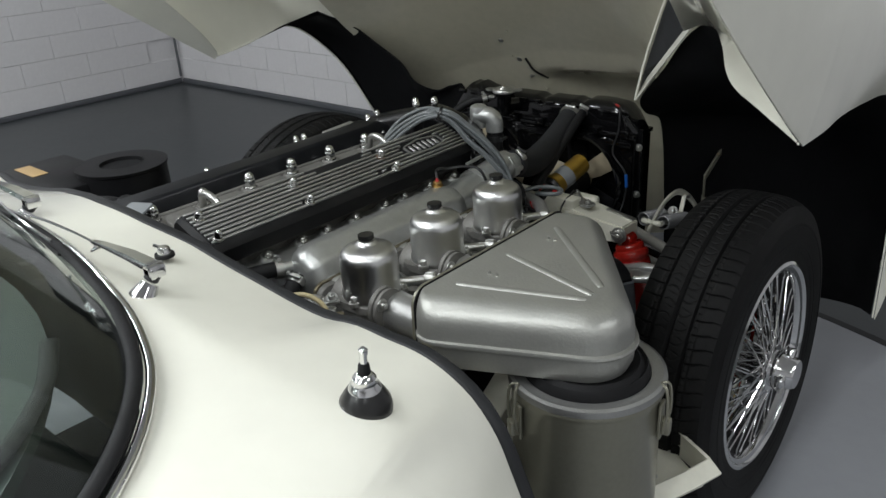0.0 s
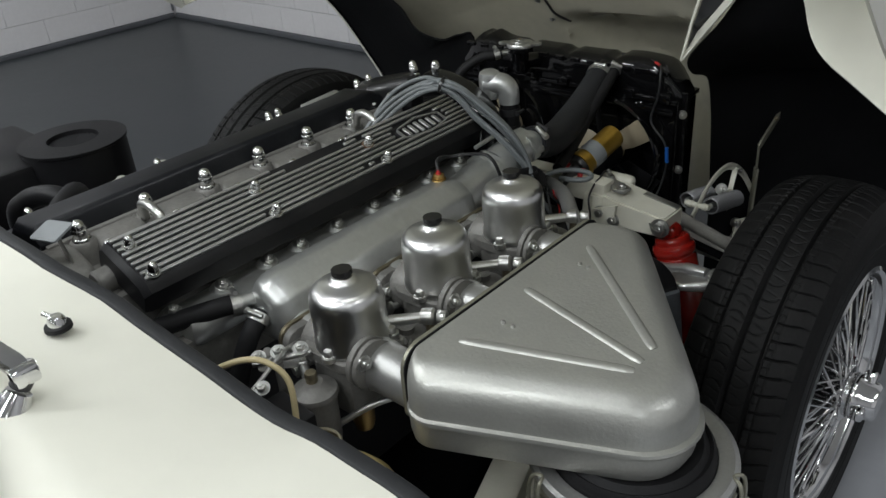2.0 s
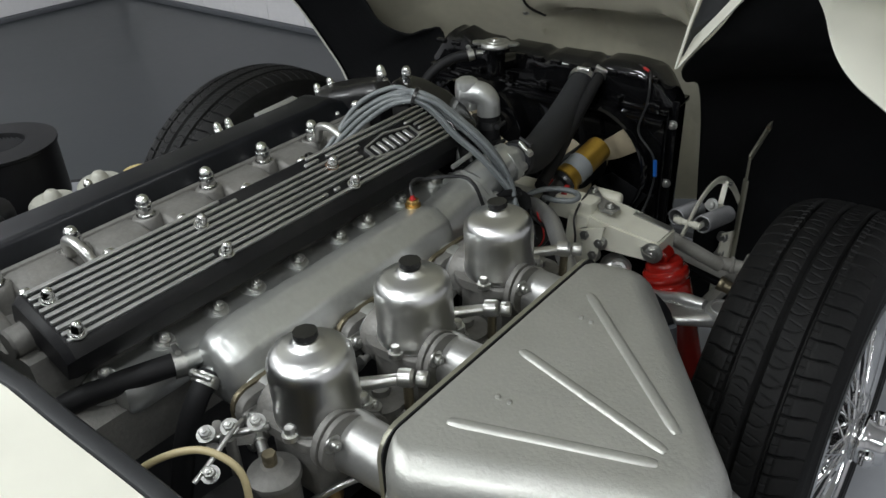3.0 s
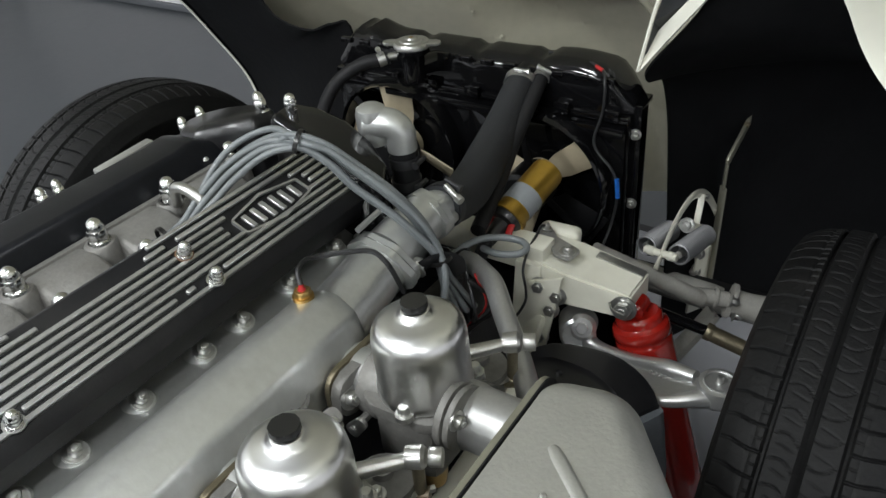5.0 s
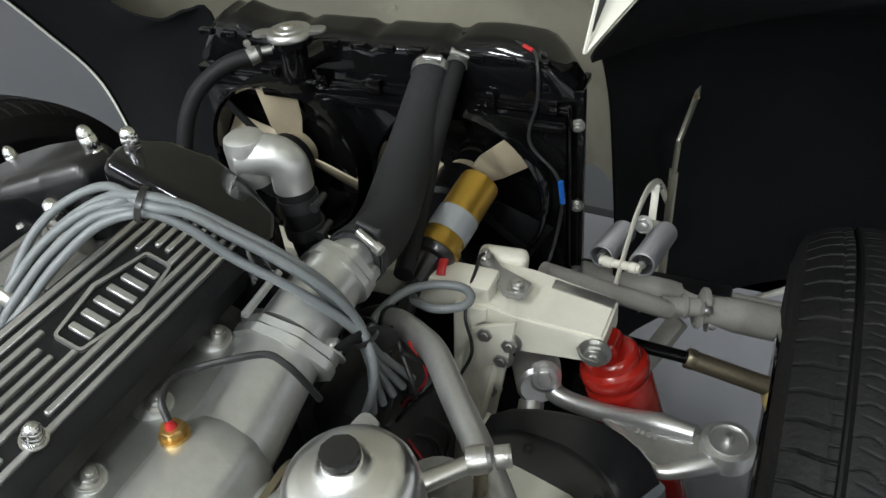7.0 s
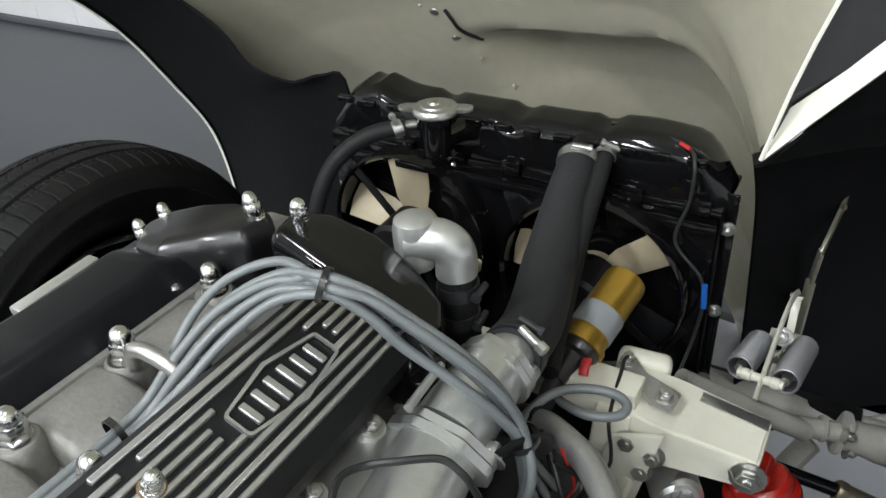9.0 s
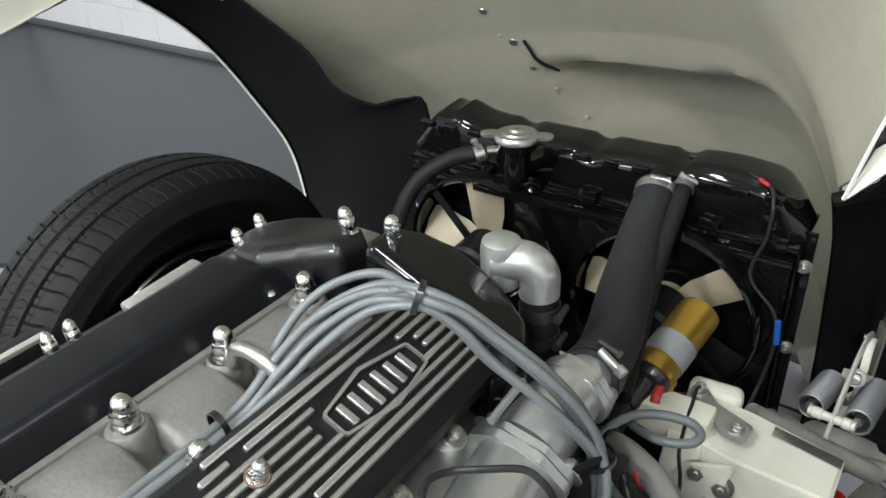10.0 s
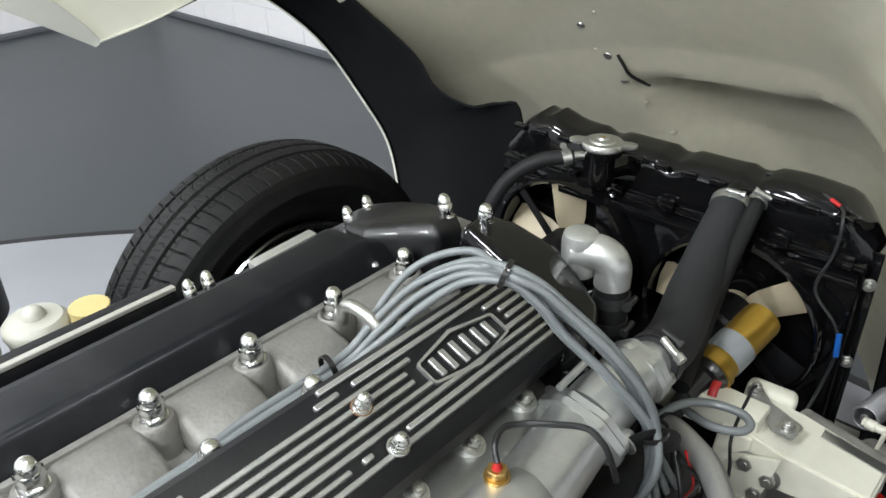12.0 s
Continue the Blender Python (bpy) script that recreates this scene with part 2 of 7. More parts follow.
def smooth_line(pts, per=6):
    pts = [Vector(p) for p in pts]
    if len(pts) < 3:
        return pts
    out = []
    ext = [2 * pts[0] - pts[1]] + pts + [2 * pts[-1] - pts[-2]]
    for i in range(1, len(ext) - 2):
        p0, p1, p2, p3 = ext[i - 1:i + 3]
        for k in range(per):
            t = k / per
            out.append(0.5 * ((2 * p1) + (p2 - p0) * t + (2 * p0 - 5 * p1 + 4 * p2 - p3) * t * t + (3 * p1 - p0 - 3 * p2 + p3) * t ** 3))
    return out + [pts[-1]]


def tube(pts, r, n=10, per=6, radii=None, flat=1.0, up=None, closed=False):
    """Sweep a round (or flattened) section along a smoothed line."""
    line = smooth_line(pts, per) if per > 1 else [Vector(p) for p in pts]
    bm = bmesh.new()
    side = None
    rings = []
    for i, p in enumerate(line):
        d = (line[min(i + 1, len(line) - 1)] - line[max(i - 1, 0)]).normalized()
        if side is None:
            ref = Vector(up) if up else (Vector((0, 0, 1)) if abs(d.z) < 0.9 else Vector((1, 0, 0)))
            side = d.cross(ref).normalized()
        else:
            side = (side - d * side.dot(d)).normalized()
        nrm = side.cross(d)
        rr = r
        if radii:
            f = i / (len(line) - 1) * (len(radii) - 1)
            k = min(int(f), len(radii) - 2)
            rr = radii[k] + (radii[k + 1] - radii[k]) * (f - k)
        rings.append([bm.verts.new(p + side * rr * math.cos(2 * math.pi * j / n) + nrm * rr * flat * math.sin(2 * math.pi * j / n)) for j in range(n)])
    for a, b in zip(rings, rings[1:]):
        for j in range(n):
            bm.faces.new((a[j], a[(j + 1) % n], b[(j + 1) % n], b[j]))
    bm.faces.new(rings[0][::-1])
    bm.faces.new(rings[-1])
    return bm


def prism(poly, h, m=None, bev=0.0, seg=2):
    """Raise a flat outline (x, y) by h along z."""
    bm = bmesh.new()
    lo = [bm.verts.new((x, y, 0)) for x, y in poly]
    hi = [bm.verts.new((x, y, h)) for x, y in poly]
    bm.faces.new(lo[::-1])
    bm.faces.new(hi)
    for i in range(len(poly)):
        j = (i + 1) % len(poly)
        bm.faces.new((lo[i], lo[j], hi[j], hi[i]))
    if bev:
        bmesh.ops.bevel(bm, geom=bm.edges[:], offset=bev, segments=seg, affect="EDGES", profile=0.5)
    if m:
        bm.transform(m)
    return bm


def rounded(poly, r, n=5):
    """Round the corners of a flat outline."""
    out = []
    k = len(poly)
    for i in range(k):
        p, a, b = Vector(poly[i]), Vector(poly[i - 1]), Vector(poly[(i + 1) % k])
        rr = r[i] if isinstance(r, (list, tuple)) else r
        da, db = (a - p).normalized(), (b - p).normalized()
        ang = math.acos(max(-1, min(1, da.dot(db))))
        d = rr / math.tan(ang / 2)
        c = p + (da + db).normalized() * (rr / math.sin(ang / 2))
        s, e = p + da * d - c, p + db * d - c
        a0, a1 = math.atan2(s.y, s.x), math.atan2(e.y, e.x)
        turn = (a1 - a0 + math.pi) % (2 * math.pi) - math.pi
        out += [(c.x + rr * math.cos(a0 + turn * q / n), c.y + rr * math.sin(a0 + turn * q / n)) for q in range(n + 1)]
    return out


def loft(rings, closed=True, caps=True):
    bm = bmesh.new()
    vs = [[bm.verts.new(p) for p in ring] for ring in rings]
    n = len(vs[0])
    for a, b in zip(vs, vs[1:]):
        for j in range(n if closed else n - 1):
            bm.faces.new((a[j], a[(j + 1) % n], b[(j + 1) % n], b[j]))
    if caps and closed:
        bm.faces.new(vs[0][::-1])
        bm.faces.new(vs[-1])
    return bm


def sheet(fn, nu, nv, thick=0.0):
    """Surface fn(u, v) with u, v in 0..1, given a thickness."""
    bm = bmesh.new()
    g = [[bm.verts.new(fn(i / nu, j / nv)) for j in range(nv + 1)] for i in range(nu + 1)]
    for i in range(nu):
        for j in range(nv):
            bm.faces.new((g[i][j], g[i + 1][j], g[i + 1][j + 1], g[i][j + 1]))
    if thick:
        bmesh.ops.recalc_face_normals(bm, faces=bm.faces[:])
        bmesh.ops.solidify(bm, geom=bm.faces[:], thickness=thick)
    return bm


def interp(table, x):
    """Piecewise smooth value from rows (x, value)."""
    if x <= table[0][0]:
        return table[0][1]
    for (a, va), (b, vb) in zip(table, table[1:]):
        if x <= b:
            t = (x - a) / (b - a)
            return va + (vb - va) * (t * t * (3 - 2 * t) * 0.5 + t * 0.5)
    return table[-1][1]


def hexa(r, h, m=None, bev=0.0008):
    return prism([(r * math.cos(math.pi / 3 * i), r * math.sin(math.pi / 3 * i)) for i in range(6)], h, m, bev, 1)


def bolt(at, axis=(0, 0, 1), r=0.007, h=0.006, washer=True):
    """Hexagon head on a washer."""
    m = towards(at, Vector(at) + Vector(axis))
    bms = [hexa(r, h, m @ pose(0, 0, 0.0015))]
    bms.append(lathe([(0, 0.0015 + h), (r * 0.45, 0.0015 + h), (r * 0.45, h + 0.004), (0, h + 0.0045)], m, 8))
    if washer:
        bms.append(lathe([(0, 0), (r * 1.5, 0), (r * 1.5, 0.0016), (0, 0.0016)], m, 14))
    return join(*bms)


def dome_nut(at, axis=(0, 0, 1), r=0.008, h=0.021):
    """Chromed acorn nut: flange, hexagon and dome."""
    m = towards(at, Vector(at) + Vector(axis))
    a = lathe([(0, 0), (r * 1.3, 0), (r * 1.25, 0.0016), (0, 0.0016)], m, 18)
    b = hexa(r * 1.17, h * 0.56, m @ pose(0, 0, 0.001, 0, 0, 20), 0.0012)
    rd = r * 1.0
    prof = [(rd, h * 0.50)] + [(rd * math.cos(q), h * 0.58 + (h * 0.42) * math.sin(q)) for q in [i * math.pi / 14 for i in range(0, 7)]] + [(0, h)]
    c = lathe(prof, m, 20)
    return join(a, b, c)


def clamp(a, b, r, screw=(0, 0, 1)):
    """Worm-drive hose clip round the axis a-b."""
    a, b = Vector(a), Vector(b)
    d = (b - a).normalized()
    band = lathe([(r, -0.006), (r + 0.0016, -0.006), (r + 0.0016, 0.006), (r, 0.006)], towards(a, b), 24)
    s = Vector(screw)
    s = (s - d * s.dot(d)).normalized()
    t = d.cross(s)
    p = a + s * (r + 0.004)
    return join(band, rod(p - t * 0.010, p + t * 0.009, 0.0032, 10), rod(p + t * 0.009, p + t * 0.013, 0.0046, 8))

# ---------------- the garage ----------------
WX, WY, EX, SY, CZ = -4.35, 1.86, 4.2, -5.2, 3.0
tagged(part("floor", box(WX - 0.2, EX + 0.2, SY - 0.2, WY + 0.2, -0.25, -0.012), FLOOR_D, smooth=False), "dark grey painted concrete garage floor", "floor", kind="structure")
TT = (-0.07, -1.35)
tt = thing("turntable", (TT[0], TT[1], 0), "pale grey painted round car turntable set in the floor", "turntable", kind="structure")
part("disc", lathe([(0, -0.02), (2.285, -0.02), (2.285, -0.002), (2.282, 0.0), (0, 0)], pose(*TT, 0), 128), FLOOR_L, tt)
part("edge_ring", lathe([(2.29, -0.0115), (2.29, -0.006), (2.32, -0.006), (2.32, -0.0115)], pose(*TT, 0), 128), BLACK_SATIN, tt, "black steel rim round the disc")
wall_n = tagged(part("wall_north", box(WX - 0.2, EX + 0.2, WY + 0.006, WY + 0.2, -0.012, CZ), WALL, smooth=False), "white painted blockwork garage wall", "wall", kind="structure")
wall_w = tagged(part("wall_west", box(WX - 0.2, WX - 0.006, SY, WY + 0.006, -0.012, CZ), WALL, smooth=False), "white painted blockwork garage wall", "wall", kind="structure")
tagged(part("wall_east", box(EX, EX + 0.2, SY, WY + 0.006, -0.012, CZ), WALL, smooth=False), "plain white painted garage wall", "wall", kind="structure")
tagged(part("wall_south", box(WX - 0.2, EX + 0.2, SY - 0.2, SY, -0.012, CZ), WALL, smooth=False), "plain white painted garage wall", "wall", kind="structure")
tagged(part("ceiling", box(WX - 0.2, EX + 0.2, SY - 0.2, WY + 0.2, CZ, CZ + 0.15), CEIL, smooth=False), "plain white garage ceiling", "ceiling", kind="structure")
tagged(part("baseboard_north", box(WX + 0.02, EX, WY - 0.016, WY + 0.006, -0.012, 0.020, 0.003), WALLFOOT), "dark grey painted band along the wall foot", "skirting", kind="structure")
tagged(part("baseboard_west", box(WX - 0.006, WX + 0.016, SY, WY - 0.02, -0.012, 0.020, 0.003), WALLFOOT), "dark grey painted band along the wall foot", "skirting", kind="structure")


def block_mesh(lx, lz):
    return finish(box(-lx / 2, lx / 2, 0.0, 0.012, -lz / 2, lz / 2, 0.0016, None, 1), WALL, "block")


blk, half_blk = block_mesh(0.2985, 0.1482), block_mesh(0.4445, 0.1482)
for row in range(7):
    for k in range(10):
        x = WX + 0.02 + 0.15 * (row % 2) + 0.300 * (k + 0.5)
        ob = new("block", blk)
        ob.parent, ob.location = wall_n, (x, WY - 0.004, 0.021 + 0.150 * (row + 0.5))
    for k in range(7):
        y = WY - 0.02 - 0.225 * (row % 2) - 0.446 * (k + 0.5)
        ob = new("block", half_blk)
        ob.parent, ob.location, ob.rotation_euler = wall_w, (WX + 0.004, y, 0.021 + 0.150 * (row + 0.5)), (0, 0, radians(90))
# fittings for all tubes, the added rear one included
for tx, ty, watts in TUBES:
    lt = thing("ceiling_light", (tx, ty, 2.88), "white fluorescent batten light under the ceiling", "ceiling light", "ceiling lights")
    part("body", box(tx - 0.06, tx + 0.06, ty - 0.78, ty + 0.78, 2.92, CZ, 0.006), WHITEPL, lt)
    part("tube", rod((tx, ty - 0.75, 2.90), (tx, ty + 0.75, 2.90), 0.014, 12), GLOW, lt, "lit fluorescent tube")

cd = thing("conduit", (WX + 0.03, WY - 0.03, 0.0), "thin dark cable conduit up the corner of the walls", "conduit")
part("pipe", rod((WX + 0.026, WY - 0.030, 0.04), (WX + 0.026, WY - 0.030, CZ), 0.009, 10), WALLFOOT, cd)
part("clip", box(WX + 0.012, WX + 0.042, WY - 0.045, WY - 0.008, 0.36, 0.38, 0.003), WALL, cd)

# ---------------- wheels ----------------
TR, HUBZ = 0.328, 0.316


def slot(s, width):
    """Share of full depth of a narrow cut that repeats once per unit of s."""
    d = abs((s + 0.5) % 1 - 0.5) / width
    return max(0.0, min(1.0, 1.6 - 1.6 * d))


def tread_depth(a, w):
    """Depth of the tread at angle a (turns) and width w (-1..1): three grooves, curved cuts in the ribs."""
    d = 0.0
    for g, hw in ((-0.52, 0.050), (0.0, 0.055), (0.52, 0.050)):
        d = max(d, 0.0065 * max(0.0, min(1.0, 2.2 * (1 - abs(w - g) / hw))))
    for g in (-0.70, 0.70):
        d = max(d, 0.0012 * max(0.0, min(1.0, 2.0 * (1 - abs(w - g) / 0.022))))
    n = 84
    if abs(w) > 0.57:
        d = max(d, 0.0040 * slot(a * n + 1.1 * (abs(w) - 0.57) ** 2, 0.075))
        if abs(w) < 0.72:
            d = max(d, 0.0014 * slot(a * n + 0.5 + 1.1 * (abs(w) - 0.57) ** 2, 0.06))
    else:
        q = (abs(w) - 0.26) / 0.20
        sgn = 1 if w > 0 else -1
        if abs(q) < 0.96:
            d = max(d, 0.0014 * slot(a * n + 0.30 * sgn * q * q + 0.15 * q, 0.060))
        if abs(q) < 0.62:
            d = max(d, 0.0009 * slot(a * n + 0.5 - 0.18 * sgn * q, 0.055))
    return d


def tyre_mesh():
    bm = bmesh.new()
    n = 2520
    hw = 0.078
    side = [(0.096, 0.205), (0.099, 0.212), (0.0985, 0.222), (0.0995, 0.226), (0.1005, 0.228), (0.1015, 0.240), (0.1026, 0.241), (0.1026, 0.244), (0.1018, 0.245), (0.104, 0.262), (0.1036, 0.277), (0.1048, 0.2785), (0.1046, 0.282), (0.1030, 0.284), (0.099, 0.300), (0.0975, 0.3035), (0.092, 0.312)]
    across = [-1 + 2 * i / 52 for i in range(53)]
    rows = [(-x + 0.054 * min(1, max(0, (0.270 - r) / 0.060)) ** 1.3, r, None) for x, r in side] + [(w * hw, TR - 0.009 * abs(w) ** 3.2, w) for w in across] + [(x, r, None) for x, r in reversed(side)]
    rings = []
    for k in range(n):
        a = 2 * math.pi * k / n
        ring = []
        for x, r, w in rows:
            rr = r - (tread_depth(k / n, w) if w is not None else 0)
            ring.append(bm.verts.new((x, rr * math.cos(a), rr * math.sin(a))))
        rings.append(ring)
    for k in range(n):
        p, q = rings[k], rings[(k + 1) % n]
        for j in range(len(rows) - 1):
            bm.faces.new((p[j], p[j + 1], q[j + 1], q[j]))
    for v in bm.verts:
        v.co.x *= 0.80
    return bm


AX = Euler((0, radians(90), 0)).to_matrix().to_4x4()   # z to +x


def wheel(at, side, label):
    """Wire wheel; side +1 when its outside faces +x."""
    w = thing("wheel", at, label, "wheel", "front wheels")
    w.rotation_euler = (0, radians(-1.5 * side), 0)
    T = Matrix.Translation(at)
    S = T @ Matrix.Diagonal((side, 1, 1, 1))
    ty = tyre_mesh()
    ty.transform(S)
    part("tyre", ty, TYRE, w, "black road tyre with grooved tread", angle=30)
    prof = [(0.198, -0.062), (0.201, -0.066), (0.206, -0.067), (0.2085, -0.063), (0.207, -0.058), (0.199, -0.054), (0.194, -0.050), (0.188, -0.044), (0.176, -0.030), (0.172, 0.0), (0.176, 0.035), (0.188, 0.052), (0.193, 0.062), (0.196, 0.078), (0.205, 0.084), (0.2085, 0.088), (0.207, 0.095), (0.201, 0.098), (0.1975, 0.096), (0.1955, 0.0915), (0.1875, 0.0885), (0.1842, 0.080), (0.183, 0.0), (0.184, -0.06), (0.192, -0.09), (0.196, -0.100), (0.206, -0.104)]
    # dark sleeve over the chrome: the shade in the rim well as a colour
    part("rim_well_shade", lathe([(0.1828, 0.010), (0.1832, 0.076), (0.1815, 0.076), (0.172, 0.03), (0.1710, 0.012)], S @ AX @ Matrix.Diagonal((1, 1, 0.82, 1)), 72), DARK, w, "dark sleeve put in for the shade inside the rim well")
    part("rim", lathe(prof, S @ AX @ Matrix.Diagonal((1, 1, 0.82, 1)), 96), CHROME, w, "chromed wheel rim")
    part("hub", lathe([(0, -0.06), (0.060, -0.06), (0.062, -0.045), (0.045, -0.035), (0.038, 0.05), (0.040, 0.074), (0.046, 0.080), (0.046, 0.088), (0.036, 0.092), (0, 0.092)], S @ AX, 40), CHROME, w, "chromed splined hub")
    sp = [lathe([(0, 0.09), (0.036, 0.09), (0.038, 0.095), (0.036, 0.106), (0.032, 0.112), (0.031, 0.126), (0.027, 0.132), (0, 0.134)], S @ AX, 32)]
    for k in range(3):
        c = S @ AX @ pose(0, 0, 0, 0, 0, 120 * k + 35)
        sp.append(box(0.012, 0.047, -0.011, 0.011, 0.102, 0.122, 0.006, c, 3))
    part("spinner", join(*sp), CHROME, w, "chromed knock-on wheel spinner")
    part("brake_drum", lathe([(0, -0.062), (0.100, -0.062), (0.104, -0.060), (0.104, -0.054), (0, -0.052)], S @ AX, 48), ZINC, w, "bare steel brake disc")
    kinds = []
    for hub_r, hub_x, rim_r, rim_x, lean in ((0.046, -0.045, 0.178, 0.030, 26), (0.042, 0.078, 0.180, 0.030, -24), (0.042, 0.084, 0.184, 0.060, 34)):
        a = Vector((hub_x, hub_r, 0))
        b = Vector((rim_x, rim_r * math.cos(radians(lean)), rim_r * math.sin(radians(lean))))
        for flip in (1, -1):
            bb = Vector((b.x, b.y, b.z * flip))
            bm = join(rod(a, bb, 0.0019, 5), rod(a + (bb - a) * 0.93, bb, 0.0030, 5))
            kinds.append(finish(bm, CHROME, "spoke"))
    for k in range(15):
        for q, me in enumerate(kinds):
            sk = new("spoke", me)
            sk.parent = w
            sk.matrix_basis = Matrix.Diagonal((side, 1, 1, 1)) @ pose(0, 0, 0, 24 * k + 4 * q)
    return w


wheel((0.600, 0.0, HUBZ), 1, "chromed wire wheel with black tyre beside the open engine bay")
wheel((-0.605, 0.0, HUBZ), -1, "chromed wire wheel and tyre on the far side of the engine")

# ---------------- bodywork round the scuttle ----------------
body = thing("car_body", (0, -1.1, 0), "cream painted sports car scuttle and side panels behind the engine bay", "car body")
EDGE = [(0.0, 0.800), (0.10, 0.792), (0.18, 0.776), (0.25, 0.761), (0.31, 0.749), (0.37, 0.739), (0.43, 0.735), (0.48, 0.742), (0.53, 0.739), (0.575, 0.738), (0.612, 0.730), (0.648, 0.712), (0.678, 0.680), (0.698, 0.640), (0.720, 0.590), (0.745, 0.52), (0.77, 0.42), (0.775, 0.30)]
EDGE_Y = [(0.0, -0.880), (0.1, -0.874), (0.2, -0.856), (0.36, -0.844), (0.45, -0.842), (0.55, -0.838), (0.65, -0.840), (0.80, -0.845)]


def edge_at(u):
    """Scuttle edge, u from -1 to 1: a run over the top from side to side."""
    s = abs(u)
    k = s * (len(EDGE) - 1)
    i = min(int(k), len(EDGE) - 2)
    t = k - i
    p0, p1 = EDGE[max(i - 1, 0)], EDGE[i]
    p2, p3 = EDGE[i + 1], EDGE[min(i + 2, len(EDGE) - 1)]
    if i == 0:
        p0 = (-EDGE[1][0], EDGE[1][1])
    c = [0.5 * (2 * b + (d - a) * t + (2 * a - 5 * b + 4 * d - e) * t * t + (3 * b - a - 3 * d + e) * t ** 3) for a, b, d, e in zip(p0, p1, p2, p3)]
    x = c[0] * (1 if u >= 0 else -1)
    return x, interp(EDGE_Y, abs(x)), c[1]


SCREEN = [(0.0, -1.018, 0.822), (0.15, -1.024, 0.82), (0.285, -1.044, 0.815), (0.382, -1.066, 0.806), (0.474, -1.107, 0.796), (0.553, -1.18, 0.785), (0.61, -1.28, 0.775), (0.65, -1.42, 0.77)]


def scuttle(u, v):
    x, y, z = edge_at(u * 2 - 1)
    y -= 0.013
    ye = interp([(sx, sy - 0.004) for sx, sy, sz in SCREEN] + [(0.66, -1.6)], abs(x))
    k = v * min(1.0, (y - ye) / 0.62)
    full = max(z, 0.807 - 0.055 * (abs(x) / 0.66) ** 1.6 - 9.0 * max(0, abs(x) - 0.63) ** 2)
    zz = z + (full - z) * min(1, k * 4.0)
    return Vector((x * (1 + 0.055 * k + 0.085 * min(1, k * 4.0) * max(0, abs(x) - 0.5) / 0.28), y + (ye - y) * v, zz + 0.022 * k * max(0, 1 - (abs(x) / 0.8) ** 2) + 0.010 * k))


part("scuttle_panel", sheet(scuttle, 96, 20, 0.004), CREAM, body, "cream gloss scuttle panel")
part("scuttle_seal", tube([Vector(edge_at(-1 + 2 * i / 60)) + Vector((0, -0.004, -0.003)) for i in range(61)], 0.0090, 8, 1, flat=0.6), SEAL, body, "dark grey rubber seal along the scuttle edge")
bh = bmesh.new()
top = [bh.verts.new(Vector(edge_at(-0.93 + 1.86 * i / 48)) + Vector((0, 0.004, -0.014))) for i in range(49)]
bot = [bh.verts.new((v.co.x * 0.92, v.co.y + 0.01, 0.22)) for v in top]
for i in range(48):
    bh.faces.new((top[i], top[i + 1], bot[i + 1], bot[i]))
bmesh.ops.solidify(bh, geom=bh.faces[:], thickness=0.006)
part("bulkhead", bh, BLACK_SATIN, body, "black painted bulkhead")

# windscreen: lower edge bows forward in plan
scr = smooth_line([(-x, y, z) for x, y, z in SCREEN[:0:-1]] + SCREEN, 5)


def glass_fn(u, v):
    k = u * (len(scr) - 1)
    i = min(int(k), len(scr) - 2)
    p = scr[i].lerp(scr[i + 1], k - i)
    return Vector((p.x * (1 - 0.18 * v), p.y - 0.42 * v + 0.02 * math.sin(v * 3.1), p.z + 0.30 * v + 0.05 * math.sin(v * 3.1)))


ws = part("windscreen", sheet(glass_fn, 60, 14, 0.005), GLASS, body, "curved laminated windscreen glass")
ws.visible_shadow = False
part("screen_seal", tube([p + Vector((0, 0.000, 0.004)) for p in scr], 0.0078, 10, 1, flat=0.8), RUBBER, body, "black rubber windscreen seal")
part("screen_trim", tube([Vector((p.x * 1.016, p.y + 0.011, p.z - 0.001)) for p in scr], 0.0050, 10, 1), CHROME, body, "chrome strip round the windscreen seal")
part("dashboard", sheet(lambda u, v: Vector(((u - 0.5) * 1.24, -1.075 - 0.30 * (abs(u - 0.5) * 2) ** 3 - 0.26 * v, 0.792 - 0.012 * (abs(u - 0.5) * 2) ** 2 - 0.03 * v - 0.12 * max(0, v - 0.7))), 40, 12, 0.012), HOODCLOTH, body, "dark padded dashboard top behind the glass")
part("demister_slot", tube([(0.330, -1.118, 0.797), (0.400, -1.155, 0.794), (0.455, -1.205, 0.791), (0.500, -1.262, 0.787)], 0.009, 10, 6, flat=0.3), BLACK_SATIN, body, "black demister slot on the dashboard")
part("dash_front", box(-0.60, 0.60, -1.40, -1.36, 0.30, 0.76, 0.012), HOODCLOTH, body, "dark instrument panel")
part("interior", box(-0.66, 0.66, -2.6, -1.75, 0.2, 0.62, 0.06), HOODCLOTH, body, "dark seats")
part("cabin_floor", box(-0.70, 0.70, -2.75, -0.90, 0.16, 0.20, 0.004), HOODCLOTH, body, "dark carpeted cabin floor")
for sx in (-1, 1):
    part("door_panel", box(sx * 0.66 - 0.02, sx * 0.66 + 0.02, -2.75, -0.95, 0.20, 0.66, 0.01), HOODCLOTH, body, "dark door trim panel")
part("rear_panel", box(-0.70, 0.70, -2.80, -2.75, 0.20, 1.0, 0.01), HOODCLOTH, body, "dark rear cabin panel")

